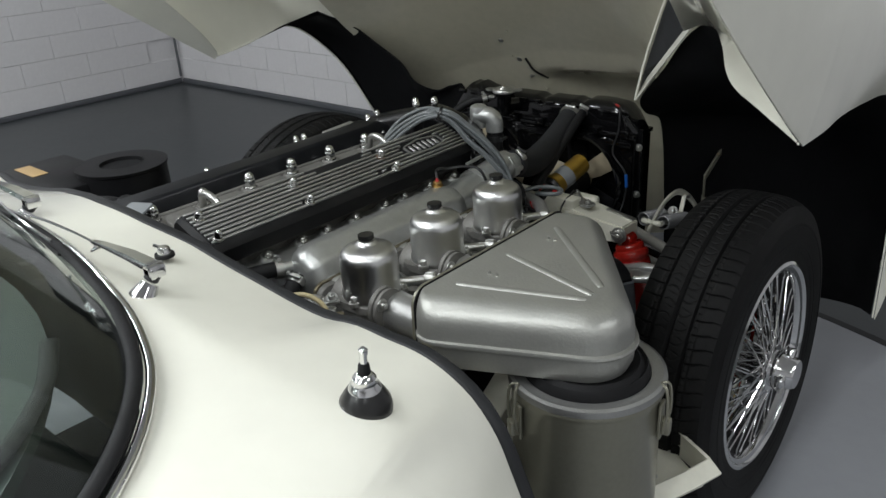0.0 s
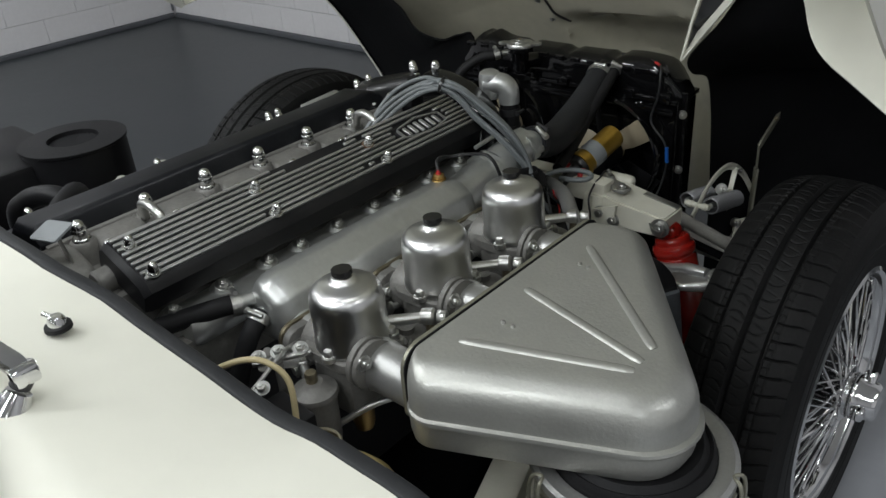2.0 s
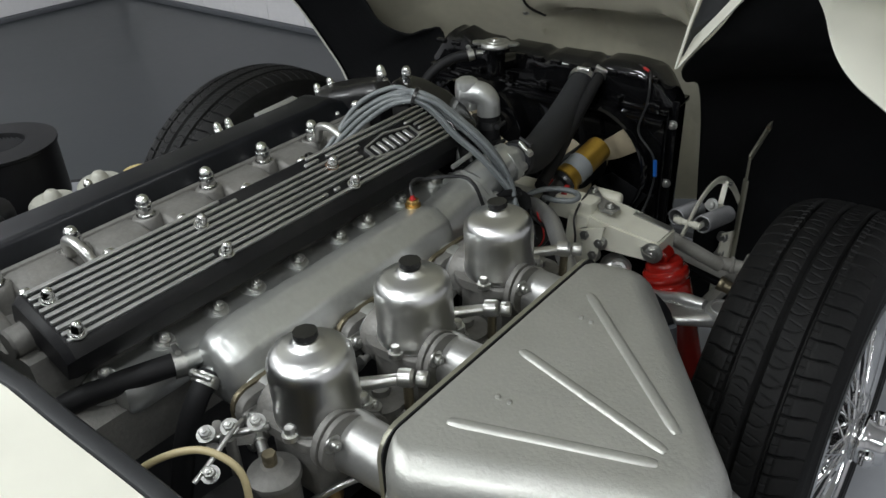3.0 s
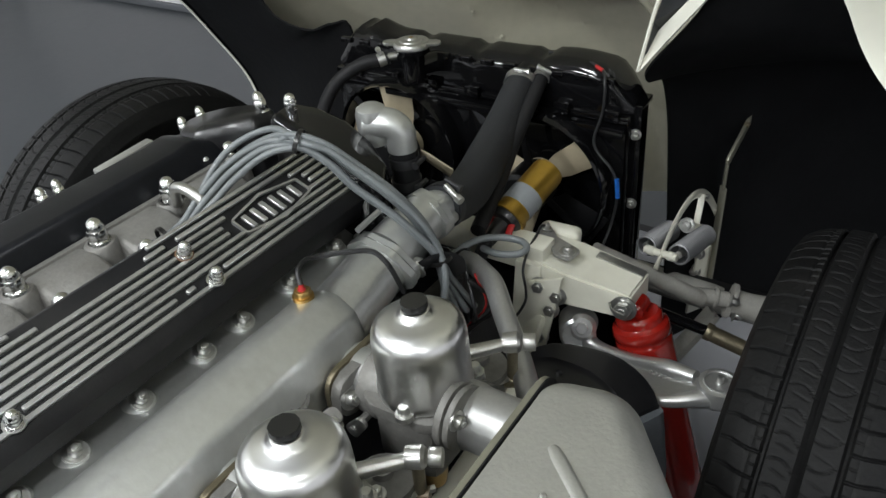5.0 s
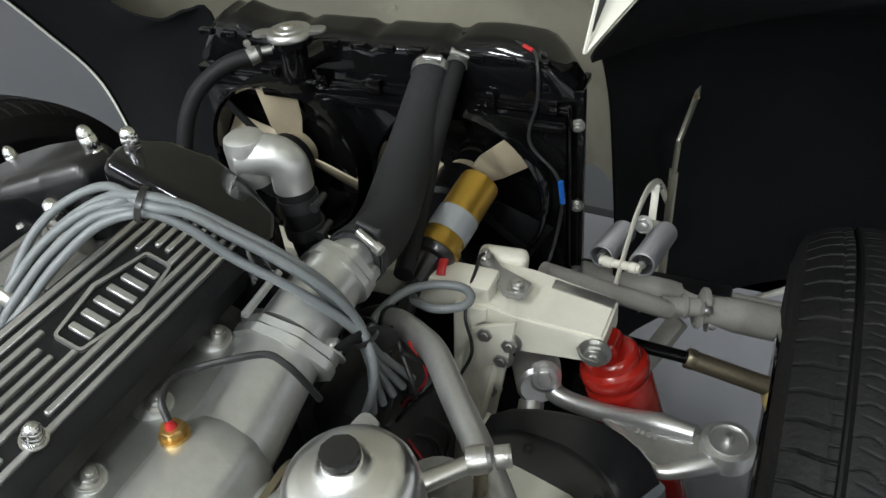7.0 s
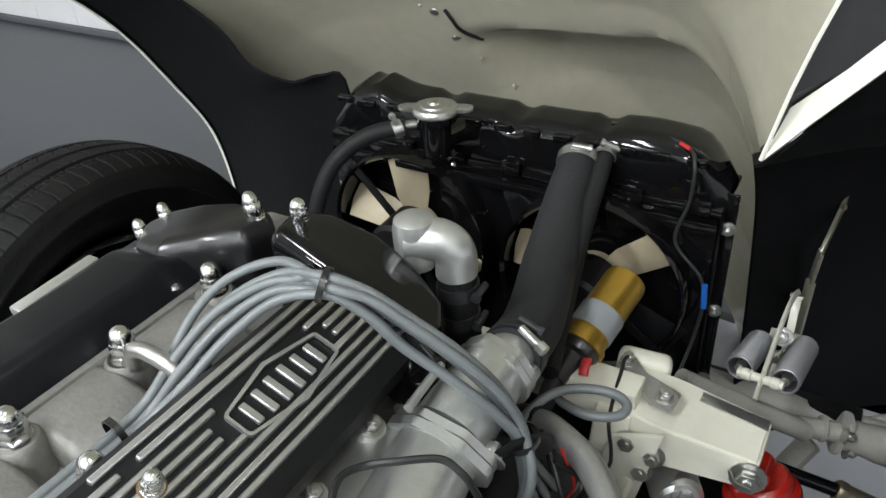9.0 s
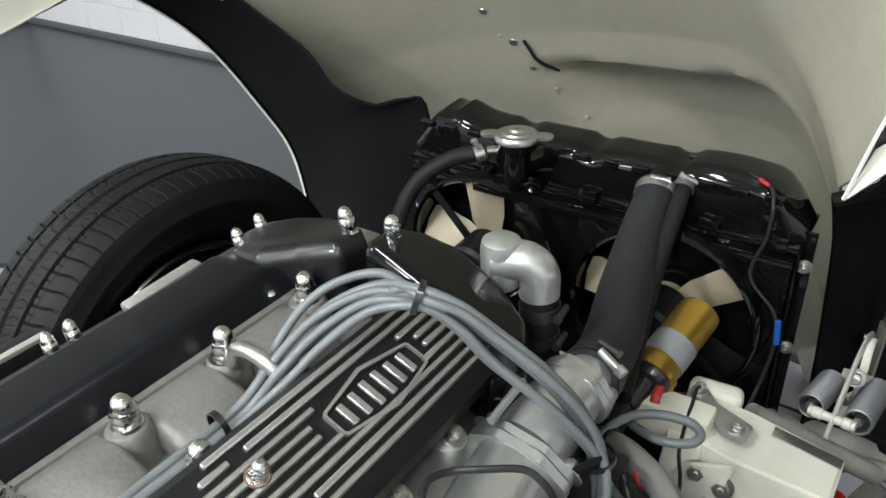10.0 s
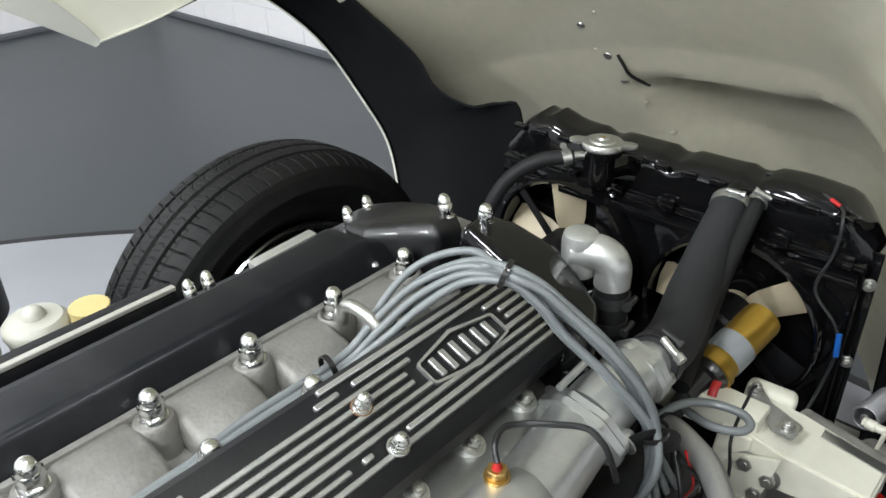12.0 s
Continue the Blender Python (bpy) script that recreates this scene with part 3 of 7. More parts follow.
# ---------------- the raised bonnet ----------------
bonnet = thing("bonnet", (0, 0.78, 0.2), "cream bonnet and front wings tilted forward, black underseal inside", "car bonnet")
ARCH_L = [(-0.108, 0.798), (-0.01, 0.812), (0.085, 0.834), (0.15, 0.846), (0.235, 0.808), (0.355, 0.700), (0.46, 0.545), (0.525, 0.43), (0.552, 0.31), (0.56, 0.18)]
ARCH_R = [(-0.205, 0.820), (-0.10, 0.818), (-0.018, 0.823), (0.12, 0.815), (0.262, 0.798), (0.38, 0.75), (0.47, 0.65), (0.53, 0.50), (0.56, 0.33), (0.57, 0.18)]
SILL_L = [(-0.80, 1.27), (-0.60, 1.135), (-0.39, 0.987), (-0.24, 0.885)]
SILL_R = [(-0.86, 1.28), (-0.68, 1.15), (-0.487, 1.009), (-0.337, 0.907)]


FLANGE_R = smooth_line([(0.738, -0.203, 0.821), (0.645, -0.125, 0.846), (0.590, -0.080, 0.862), (0.553, -0.030, 0.880), (0.517, 0.035, 0.910), (0.484, 0.085, 0.928), (0.445, 0.105, 0.932), (0.405, 0.115, 0.917)], 5)


def on_line(line, u):
    """Point at share u of a line of points."""
    k = u * (len(line) - 1)
    i = min(int(k), len(line) - 2)
    return line[i].lerp(line[i + 1], k - i)


def wing(x0, arch_pts, SILL):
    side = 1 if x0 > 0 else -1
    arch = smooth_line([(0, y, z) for y, z in arch_pts], 5)
    low = [Vector((0, y, z)) for y, z in SILL] + arch

    def fn(u, v):
        k = u * (len(low) - 1)
        i = min(int(k), len(low) - 2)
        p = low[i].lerp(low[i + 1], k - i)
        topz = interp([(-0.8, 1.80), (-0.2, 1.50), (0.1, 1.25), (0.56, 0.72)], p.y)
        x = abs(x0) + 0.05 * math.sin(v * 2.0) - 0.33 * v ** 3
        return Vector((side * x, p.y + 0.12 * v, p.z + (topz - p.z) * v))

    part("wing_skin", sheet(fn, 70, 14, 0.003), CREAM, bonnet, "cream outer wing skin with wheel arch edge")
    fl = SILL + [arch_pts[0]]

    def fn2(u, v):
        k = u * (len(fl) - 1)
        i = min(int(k), len(fl) - 2)
        y = fl[i][0] + (fl[i + 1][0] - fl[i][0]) * (k - i)
        z = fl[i][1] + (fl[i + 1][1] - fl[i][1]) * (k - i)
        w = 0.13 * (1 - u) ** 0.7 + 0.004
        if side > 0:
            # an upward ledge near the point, turning into an inner strip beyond the corner
            q = on_line(FLANGE_R, 1 - u)
            ledge = q + Vector((-0.030, 0.250, 0.165))
            k = min(1, max(0, (0.52 - u) / 0.30))
            return ledge.lerp(Vector((0.739, y, z)), k * k * (3 - 2 * k)).lerp(q, v)
        return Vector((side * (abs(x0) - 0.004 - w * v), y + 0.14 * v * (1 - u) ** 0.6, z + 0.02 * v * (1 - u)))

    part("wing_flange", sheet(fn2, 60, 10, 0.003), CREAM, bonnet, "folded cream flange inside the wing edge")
    # undersealed inside of the wing above the arch

    def fn3(u, v):
        k = u * (len(arch) - 1)
        i = min(int(k), len(arch) - 2)
        p = arch[i].lerp(arch[i + 1], k - i)
        if side > 0:
            return Vector((side * (abs(x0) - 0.006), p.y + 0.03 * v, p.z + 0.003 + 0.60 * v))
        q = Vector((0, max(p.y, 0.26), 0.874 - 0.45 * max(0, p.y - 0.26)))
        near = min(1, max(0, (p.y - 0.06) / 0.09)) * v
        return Vector((side * (abs(x0) - 0.006 - 0.02 * near), p.y + (q.y - p.y) * near, p.z + 0.003 + (q.z - p.z) * near))

    part("wing_liner", sheet(fn3, 50, 6, 0.002), BLACK_SEAL, bonnet, "black undersealed inside of the wing")
    # narrow inner strip along the wheel arch
    rim = [Vector((side * (abs(x0) - 0.006), p.y, p.z + 0.004)) for p in arch]
    part("arch_lip", tube(rim, 0.0022, 6, 1), CREAM, bonnet, "rolled cream lip of the wheel arch")


wing(0.743, ARCH_R, SILL_R)
wing(-0.86, ARCH_L, SILL_L)


for k in range(5):
    y, z = -0.245 - 0.045 * k * (1 + 0.1 * k), 0.890 + 0.031 * k * (1 + 0.1 * k)
    part("edge_screw", lathe([(0, 0.004), (0.003, 0.0035), (0.005, 0.0)], towards((-0.842, y + 0.035, z + 0.012), (-0.642, y - 0.05, z + 0.05)), 12), ZINC, bonnet)


def shield(x0, arch_pts, bow, inner):
    outer = smooth_line([(x0 * 0.985, y + 0.006, z + 0.008) for y, z in arch_pts], 6)
    inn = smooth_line(inner, 6)
    n = 42

    def on(line, u):
        k = u * (len(line) - 1)
        i = min(int(k), len(line) - 2)
        return line[i].lerp(line[i + 1], k - i)

    def fn(u, v):
        p, q = on(outer, u), on(inn, u)
        r = p.lerp(q, v)
        r.y += bow * math.sin(v * math.pi) ** 0.7 * ((1 - u) if bow < 0.1 else min(1, max(0, (u - 0.32) / 0.25)))
        return r

    return part("mud_shield", sheet(fn, n, 16, 0.004), BLACK_SEAL, bonnet, "black undersealed wheel arch panel")


shield(-0.86, ARCH_L[3:], 0.05, [(-0.835, 0.26, 0.872), (-0.765, 0.325, 0.832), (-0.68, 0.345, 0.78), (-0.582, 0.35, 0.728), (-0.53, 0.35, 0.676), (-0.448, 0.35, 0.660), (-0.388, 0.35, 0.680), (-0.335, 0.35, 0.664), (-0.33, 0.36, 0.40), (-0.33, 0.37, 0.15)])
shield(0.743, ARCH_R[2:], 0.125, [(0.72, 0.02, 1.02), (0.56, 0.16, 0.99), (0.41, 0.168, 0.915), (0.345, 0.163, 0.825), (0.297, 0.164, 0.762), (0.272, 0.24, 0.712), (0.254, 0.345, 0.672), (0.266, 0.352, 0.607), (0.274, 0.355, 0.50), (0.280, 0.36, 0.373), (0.28, 0.37, 0.15)])

va = bmesh.new()
vv = [va.verts.new((x, 0.64, z)) for x, z in ((0.28, 0.10), (0.50, 0.10), (0.609, 0.186), (0.693, 0.267), (0.735, 0.319), (0.84, 0.45), (0.84, 0.80), (0.28, 0.80))]
va.faces.new(vv)
bmesh.ops.solidify(va, geom=va.faces[:], thickness=0.004)
part("front_valance", va, BLACK_SEAL, bonnet, "black undersealed front valance")
part("valance_edge", tube([(0.45, 0.628, 0.07), (0.609, 0.628, 0.186), (0.693, 0.628, 0.267), (0.735, 0.628, 0.319), (0.84, 0.628, 0.45)], 0.006, 8, 4), CREAM, bonnet, "cream edge of the front valance")

CROWN = [(0.0, 0.86, 0.12), (0.14, 0.815, 0.35), (0.3, 0.72, 0.56), (0.45, 0.60, 0.76), (0.6, 0.42, 0.98), (0.8, 0.10, 1.30), (1.0, -0.30, 1.58)]


def under(u, v):
    y = interp([(a, b) for a, b, c in CROWN], v)
    z = interp([(a, c) for a, b, c in CROWN], v)
    x = (u - 0.5) * 2
    w = 0.62 + 0.16 * min(1, v * 1.6) if x < 0 else 0.26 + 0.20 * min(1, max(0, (v - 0.51) / 0.16))
    drop = 0.20 * abs(x) ** 2.6
    # step below the crease, made deep so that the lower skin turns dark
    k = min(1, max(0, (0.402 + 0.03 * max(0, x) - v) / 0.026))
    y += 0.125 * k * k * (3 - 2 * k) * min(1, max(0, (u - 0.290 - 0.35 * max(0, 0.40 - v)) / (0.045 + 0.5 * max(0, 0.40 - v))))
    return Vector((x * w, y - drop * (0.42 if x < 0 else 0.75), z - drop * 0.62 - 0.05 * abs(x) ** 2))


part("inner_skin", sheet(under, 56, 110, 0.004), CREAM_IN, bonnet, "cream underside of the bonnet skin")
# screws, dents and a stub of black wire on the inner skin
for u, v, r in ((0.260, 0.490, 0.0085), (0.275, 0.430, 0.009), (0.285, 0.390, 0.006), (0.285, 0.505, 0.004), (0.305, 0.360, 0.004), (0.330, 0.305, 0.005), (0.262, 0.446, 0.004)):
    at, up = under(u, v), (under(u + 0.01, v) - under(u - 0.01, v)).cross(under(u, v + 0.01) - under(u, v - 0.01)).normalized()
    if up.y > 0:
        up = -up
    M = towards(at + up * 0.002, at + up)
    part("skin_screw", join(lathe([(0, 0.0), (r * 1.7, 0), (r * 1.5, 0.0012), (0, 0.0012)], M, 18), lathe([(0, 0.001), (r, 0.001), (r * 0.8, 0.004), (0, 0.0055)], M, 14)), ZINC if r > 0.0055 else CREAM_IN, bonnet, "plated screw head" if r > 0.0055 else "")
part("wire_stub", tube([under(0.290, 0.430) + Vector((0, -0.006, 0)), under(0.294, 0.415) + Vector((0.003, -0.012, 0)), under(0.298, 0.402) + Vector((0, -0.010, 0)), under(0.304, 0.392) + Vector((0, -0.012, 0)), under(0.310, 0.380) + Vector((0, -0.008, 0))], 0.0032, 7, 4), WIRE, bonnet, "stub of black wire")
# diaphragm flange that ends in a point beside the radiator
T0 = Vector((0.287, 0.158, 0.757))
STRIP = [((0.0, 0.002, 0.002), (0.002, 0.0, 0.0)), ((0.012, 0.024, 0.043), (0.034, -0.008, 0.043)), ((0.054, 0.007, 0.093), (0.073, -0.017, 0.093)), ((0.176, -0.021, 0.250), (0.195, -0.045, 0.250))]
part("flange", loft([[T0 + Vector(a), T0 + Vector(b), T0 + Vector(b) + Vector((0.002, 0.003, 0)), T0 + Vector(a) + Vector((0.002, 0.003, 0))] for a, b in STRIP]), CREAM, bonnet, "cream pointed flange edge", smooth=False)
LEFT = [(0.0, 0.002), (0.012, 0.060), (0.046, 0.180), (0.13, 0.42)]
part("diaphragm", loft([[T0 + Vector((lx, 0.012, lz)), T0 + Vector(a) + Vector((0.004, 0.006, 0)), T0 + Vector(a) + Vector((0.004, 0.010, 0)), T0 + Vector((lx, 0.016, lz))] for (lx, lz), (a, b) in zip(LEFT, STRIP)]), SEAL, bonnet, "dark grey sealed diaphragm", smooth=False)
part("diaphragm_edge", tube([T0, T0 + Vector((0.026, 0.0, 0.115)), T0 + Vector((0.085, 0.004, 0.30)), T0 + Vector((0.13, 0.016, 0.42))], 0.0022, 6, 3), CREAM, bonnet, "cream edge of the diaphragm")

# ---------------- engine ----------------
engine = thing("engine", (-0.05, -0.45, 0.1), "twin-cam six-cylinder engine with ribbed and black cam covers", "car engine")
part("block", box(-0.16, 0.06, -0.83, -0.12, 0.15, 0.56, 0.02), DARK, engine, "dark engine block")
# cylinder head with its valley
head = loft([[Vector((x, y, z)) for x, z in ((-0.215, 0.56), (0.115, 0.56), (0.115, 0.625), (0.064, 0.648), (0.055, 0.690), (0.02, 0.690), (0.0, 0.680), (-0.045, 0.676), (-0.072, 0.678), (-0.100, 0.680), (-0.155, 0.690), (-0.215, 0.655))] for y in (-0.81, -0.80, -0.10, -0.09)])
part("cylinder_head", head, ALU_CAST, engine, "cast aluminium cylinder head")
part("head_ledge", box(-0.140, -0.1055, -0.81, -0.055, 0.62, 0.711, 0.004), ALU_CAST, engine, "flat cast ledge beside the cam cover")
HEADY = [-0.184 - 0.0975 * i for i in range(7)]
for y in HEADY:
    part("stud_boss", lathe([(0, 0.66), (0.023, 0.66), (0.0195, 0.692), (0.0180, 0.706), (0.0155, 0.709), (0, 0.709)], pose(-0.092, y, 0), 24), ALU_CAST, engine)
    part("head_nut", dome_nut((-0.092, y, 0.709), r=0.0098, h=0.029), NUT, engine, "chromed domed head nut")
    part("cover_lug", lathe([(0, 0.67), (0.0155, 0.67), (0.0145, 0.706), (0, 0.706)], pose(-0.006, y - 0.098, 0), 18), ALU_CAST, engine)
    part("row_nut", dome_nut((-0.006, y - 0.098, 0.706), r=0.0098, h=0.031), NUT, engine, "large chromed domed nut")
for i in range(7):
    y = -0.233 - 0.0975 * i
    secs = []
    for t, wd, hh in ((-0.037, 0.0, 0.012), (-0.0345, 0.003, 0.003), (-0.029, 0.004, 0.0), (0.029, 0.004, 0.0), (0.0345, 0.003, 0.003), (0.037, 0.0, 0.012)):
        secs.append([Vector((x, y + t, z)) for x, z in ((-0.128, 0.690), (-0.122, 0.706 - hh), (-0.085, 0.709 - hh), (-0.064 + wd, 0.703 - hh), (-0.042 + wd, 0.690 - hh), (-0.034 + wd, 0.672))])
    part("head_casting", loft(secs), ALU_CAST, engine, angle=50)

# inlet cam cover: local frame with u across (outwards), v along y, w normal
CT = math.degrees(math.atan(0.40))
CM = pose(0.058, -0.482, 0.7345, 0, CT, 0)
cover = part("inlet_cover", loft([[CM @ Vector((x, y, z)) for x, z in sec] for y, sec in (
    (-0.310, [(-0.043, -0.040), (0.052, -0.040), (0.052, -0.016), (0.040, -0.008), (-0.036, -0.008), (-0.043, -0.016)]),
    (-0.302, [(-0.046, -0.040), (0.055, -0.040), (0.055, -0.010), (0.043, -0.001), (-0.038, -0.001), (-0.046, -0.010)]),
    (0.300, [(-0.046, -0.040), (0.055, -0.040), (0.055, -0.010), (0.043, -0.001), (-0.038, -0.001), (-0.046, -0.010)]),
    (0.330, [(-0.046, -0.040), (0.055, -0.040), (0.055, -0.010), (0.043, -0.001), (-0.038, -0.001), (-0.046, -0.010)]))]), BLACK_SATIN, engine, "dark painted cam cover with bright ribs")
BADGE = (0.165, 0.262)   # stretch of the badge along the cover
for i in range(9):
    x = -0.035 + 0.0092 * i
    runs = [(-0.300, 0.318)]
    if 2 <= i <= 5:
        e = 0.012 * abs(i - 3.5)
        runs = [(-0.300, BADGE[0] - 0.018 + e), (BADGE[1] + 0.016 - e, 0.312)]
    if i == 0:
        runs = [(-0.300, -0.06), (0.082, 0.318)]
    if i == 1:
        runs = [(-0.300, -0.04), (0.072, 0.096), (0.110, 0.318)]
    if i == 7:
        runs = [(-0.300, -0.118), (-0.094, 0.060), (0.072, 0.082), (0.118, 0.318)]
    for a, b in runs:
        part("rib", box(x - 0.0024, x + 0.0024, a, b, -0.002, 0.0026, 0.0009, CM, 1), RIB, cover)
# badge: bright raised outline with bars where the lettering stands
bw, bl = 0.0215, (BADGE[1] - BADGE[0]) / 2
bc = (BADGE[0] + BADGE[1]) / 2

outline = [(-bw * 0.55, -bl), (bw * 0.55, -bl), (bw, 0), (bw * 0.55, bl), (-bw * 0.55, bl), (-bw, 0)]
ro = rounded(outline, 0.004)
ri = rounded([(x * 0.84, y * 0.955) for x, y in outline], 0.003)
BM = CM @ pose(0.003, bc, 0)
badge = part("badge", loft([[BM @ Vector((x, y, z)) for x, y in o] for o, z in ((ro, -0.001), (ro, 0.0028), (ri, 0.0028), (ri, 0.0))], True, False), RIB, cover, "raised bright badge outline with plain bars")
for k in range(6):
    y = -bl * 0.70 + k * bl * 0.28
    hgt = 0.0095 + 0.003 * (1 - abs(k - 2.5) / 2.5)
    part("bar", box(-hgt, hgt, y - 0.0032, y + 0.0032, -0.001, 0.0024, 0.0008, BM, 1), RIB, badge)
for x, y in ((0.092, -0.77), (0.092, -0.588), (0.092, -0.381), (0.044, -0.768), (0.045, -0.583), (0.053, -0.380)):
    at = Vector((x, y, 0.736 - 0.40 * (x - 0.058)))
    part("cover_nut", dome_nut(at, (0.37, 0, 0.93), 0.0062, 0.0175), NUT, cover, "chromed domed nut")
    part("nut_washer", lathe([(0, 0), (0.0090, 0), (0.0090, 0.0014), (0, 0.0014)], towards(at, at + Vector((0.37, 0, 0.93))), 18), RUST if (x, y) == (0.053, -0.380) else ZINC, cover)
part("cam_plug", lathe([(0, 0.020), (0.014, 0.020), (0.0165, 0.017), (0.0165, 0.0), (0.021, -0.001), (0.021, -0.02)], towards((0.022, -0.792, 0.702), (0.022, -0.90, 0.700)), 24), ALU_CAST, engine, "round aluminium camshaft end plug")
# front end of the inlet cover: a flat-topped plate that slopes outwards
plate = rounded([(-0.034, -0.168), (-0.037, -0.128), (-0.012, -0.108), (0.030, -0.101), (0.076, -0.114), (0.112, -0.136), (0.128, -0.166), (0.100, -0.176), (0.04, -0.172)], 0.008)
secs = []
for g, d in ((0.0, 0.095), (0.0, 0.014), (0.0015, 0.007), (0.005, 0.002), (0.011, 0.0)):
    mx, my = 0.042, -0.139
    secs.append([Vector((mx + (x - mx) * (1 - g / 0.08), my + (y - my) * (1 - g / 0.036), 0.772 - 0.30 * (x + 0.02) - d)) for x, y in plate])
part("inlet_cover_front", loft(secs), BLACK_GLOSS, engine, "black front end of the cam cover", angle=60)
part("front_nut", dome_nut((-0.024, -0.136, 0.772), r=0.0070, h=0.020), CHROME, engine, "chromed domed nut")
# exhaust cam cover: plain top, a scooped rear face to the flat front plate
secs = []
for y, d in ((-0.815, 0.018), (-0.805, 0.007), (-0.235, 0.005), (-0.215, 0.002), (-0.205, 0.002), (-0.196, 0.005), (-0.186, 0.010), (-0.176, 0.012), (-0.120, 0.012), (-0.105, 0.020), (-0.098, 0.040)):
    secs.append([Vector((x, y, z)) for x, z in rounded([(-0.250, 0.66), (-0.112, 0.690), (-0.112, 0.712), (-0.126, 0.743 - d), (-0.190, 0.737 - d), (-0.208, 0.706 - d * 0.2), (-0.250, 0.694 - d * 0.2)], [0.003, 0.003, 0.003, 0.012, 0.009, 0.004, 0.003])])
ex = part("exhaust_cover", loft(secs), COVER_GLOSS, engine, "plain black cam cover", angle=50)
mirrored = rounded([(-0.098 - x, y) for x, y in ((-0.034, -0.162), (-0.037, -0.128), (-0.012, -0.106), (0.030, -0.095), (0.076, -0.100), (0.108, -0.118), (0.118, -0.150), (0.090, -0.184), (0.052, -0.192), (0.012, -0.176))][::-1], 0.008)
secs = []
for g, d in ((0.0, 0.075), (0.0, 0.016), (0.002, 0.010), (0.006, 0.005), (0.011, 0.0015), (0.017, 0.0)):
    mx, my = -0.140, -0.142
    secs.append([Vector((mx + (x - mx) * (1 - g / 0.08), my + (y - my) * (1 - g / 0.046), 0.758 - 0.20 * (-0.078 - x) - d)) for x, y in mirrored])
part("exhaust_cover_front", loft(secs), COVER, engine, "black front end of the plain cam cover", angle=60)
part("front_nut", dome_nut((-0.079, -0.132, 0.757), (-0.24, 0.05, 0.96), 0.0072, 0.026), NUT, engine, "chromed domed nut")
part("cover_rivet", lathe([(0, 0.0035), (0.003, 0.003), (0.0045, 0)], pose(-0.116, -0.205, 0.7175), 10), ZINC, ex)
for x, y, z in ((-0.207, -0.156, 0.712), (-0.207, -0.125, 0.714), (-0.210, -0.363, 0.712), (-0.210, -0.342, 0.712), (-0.222, -0.575, 0.700), (-0.222, -0.78, 0.700)):
    part("cover_nut", dome_nut((x, y, z), (-0.30, 0.05, 0.95), 0.0062, 0.024), NUT, ex, "chromed domed nut")

part("cover_bar", join(box(-0.0075, 0.0075, -0.0048, 0.0048, 0, 0.082, 0.0025, towards((-0.201, -0.297, 0.724), (-0.199, -0.212, 0.729))), rod((-0.204, -0.285, 0.70), (-0.200, -0.282, 0.728), 0.004, 8), rod((-0.204, -0.225, 0.70), (-0.200, -0.225, 0.730), 0.004, 8)), FORGED, engine, "bright aluminium bar beside the cam cover")

# inlet manifold: a long cast log
secs = []
LOG = rounded([(0.112, 0.590), (0.192, 0.590), (0.198, 0.632), (0.188, 0.664), (0.160, 0.6825), (0.134, 0.680), (0.115, 0.652)], [0.010, 0.012, 0.016, 0.018, 0.022, 0.012, 0.012], 6)
for y, k in ((-0.676, 0.55), (-0.673, 0.74), (-0.666, 0.88), (-0.655, 0.96), (-0.635, 1.0), (-0.40, 1.0), (-0.325, 1.0), (-0.308, 0.93), (-0.297, 0.80), (-0.291, 0.60)):
    secs.append([Vector((0.155 + (x - 0.155) * k, y, 0.632 + (z - 0.632) * k)) for x, z in LOG])
man = part("inlet_manifold", loft(secs), ALU_SMOOTH, engine, "smooth cast aluminium inlet manifold", angle=60)

for y in (-0.405, -0.568):
    part("core_plug", lathe([(0, 0.010), (0.010, 0.010), (0.0115, 0.012), (0.015, 0.012), (0.0165, 0.008), (0.0175, -0.01)], towards((0.184, y, 0.634), (0.30, y, 0.70)), 24), ALU_CAST, man, "round cast boss")
part("manifold_flange", box(0.060, 0.124, -0.760, -0.20, 0.612, 0.656, 0.016), ALU_SMOOTH, man)
for y in (-0.219, -0.293, -0.364, -0.416, -0.489, -0.558, -0.613, -0.686, -0.759):
    part("flange_boss", lathe([(0, 0), (0.022, 0), (0.017, 0.014), (0.0115, 0.0235), (0, 0.0235)], towards((0.082, y, 0.640), (0.100, y, 0.680)), 20), ALU_SMOOTH, man)
    part("flange_bolt", bolt(Vector((0.082, y, 0.640)) + Vector((0.41, 0, 0.912)) * 0.0230, (0.41, 0, 0.912), 0.0068, 0.007), ZINC, man)
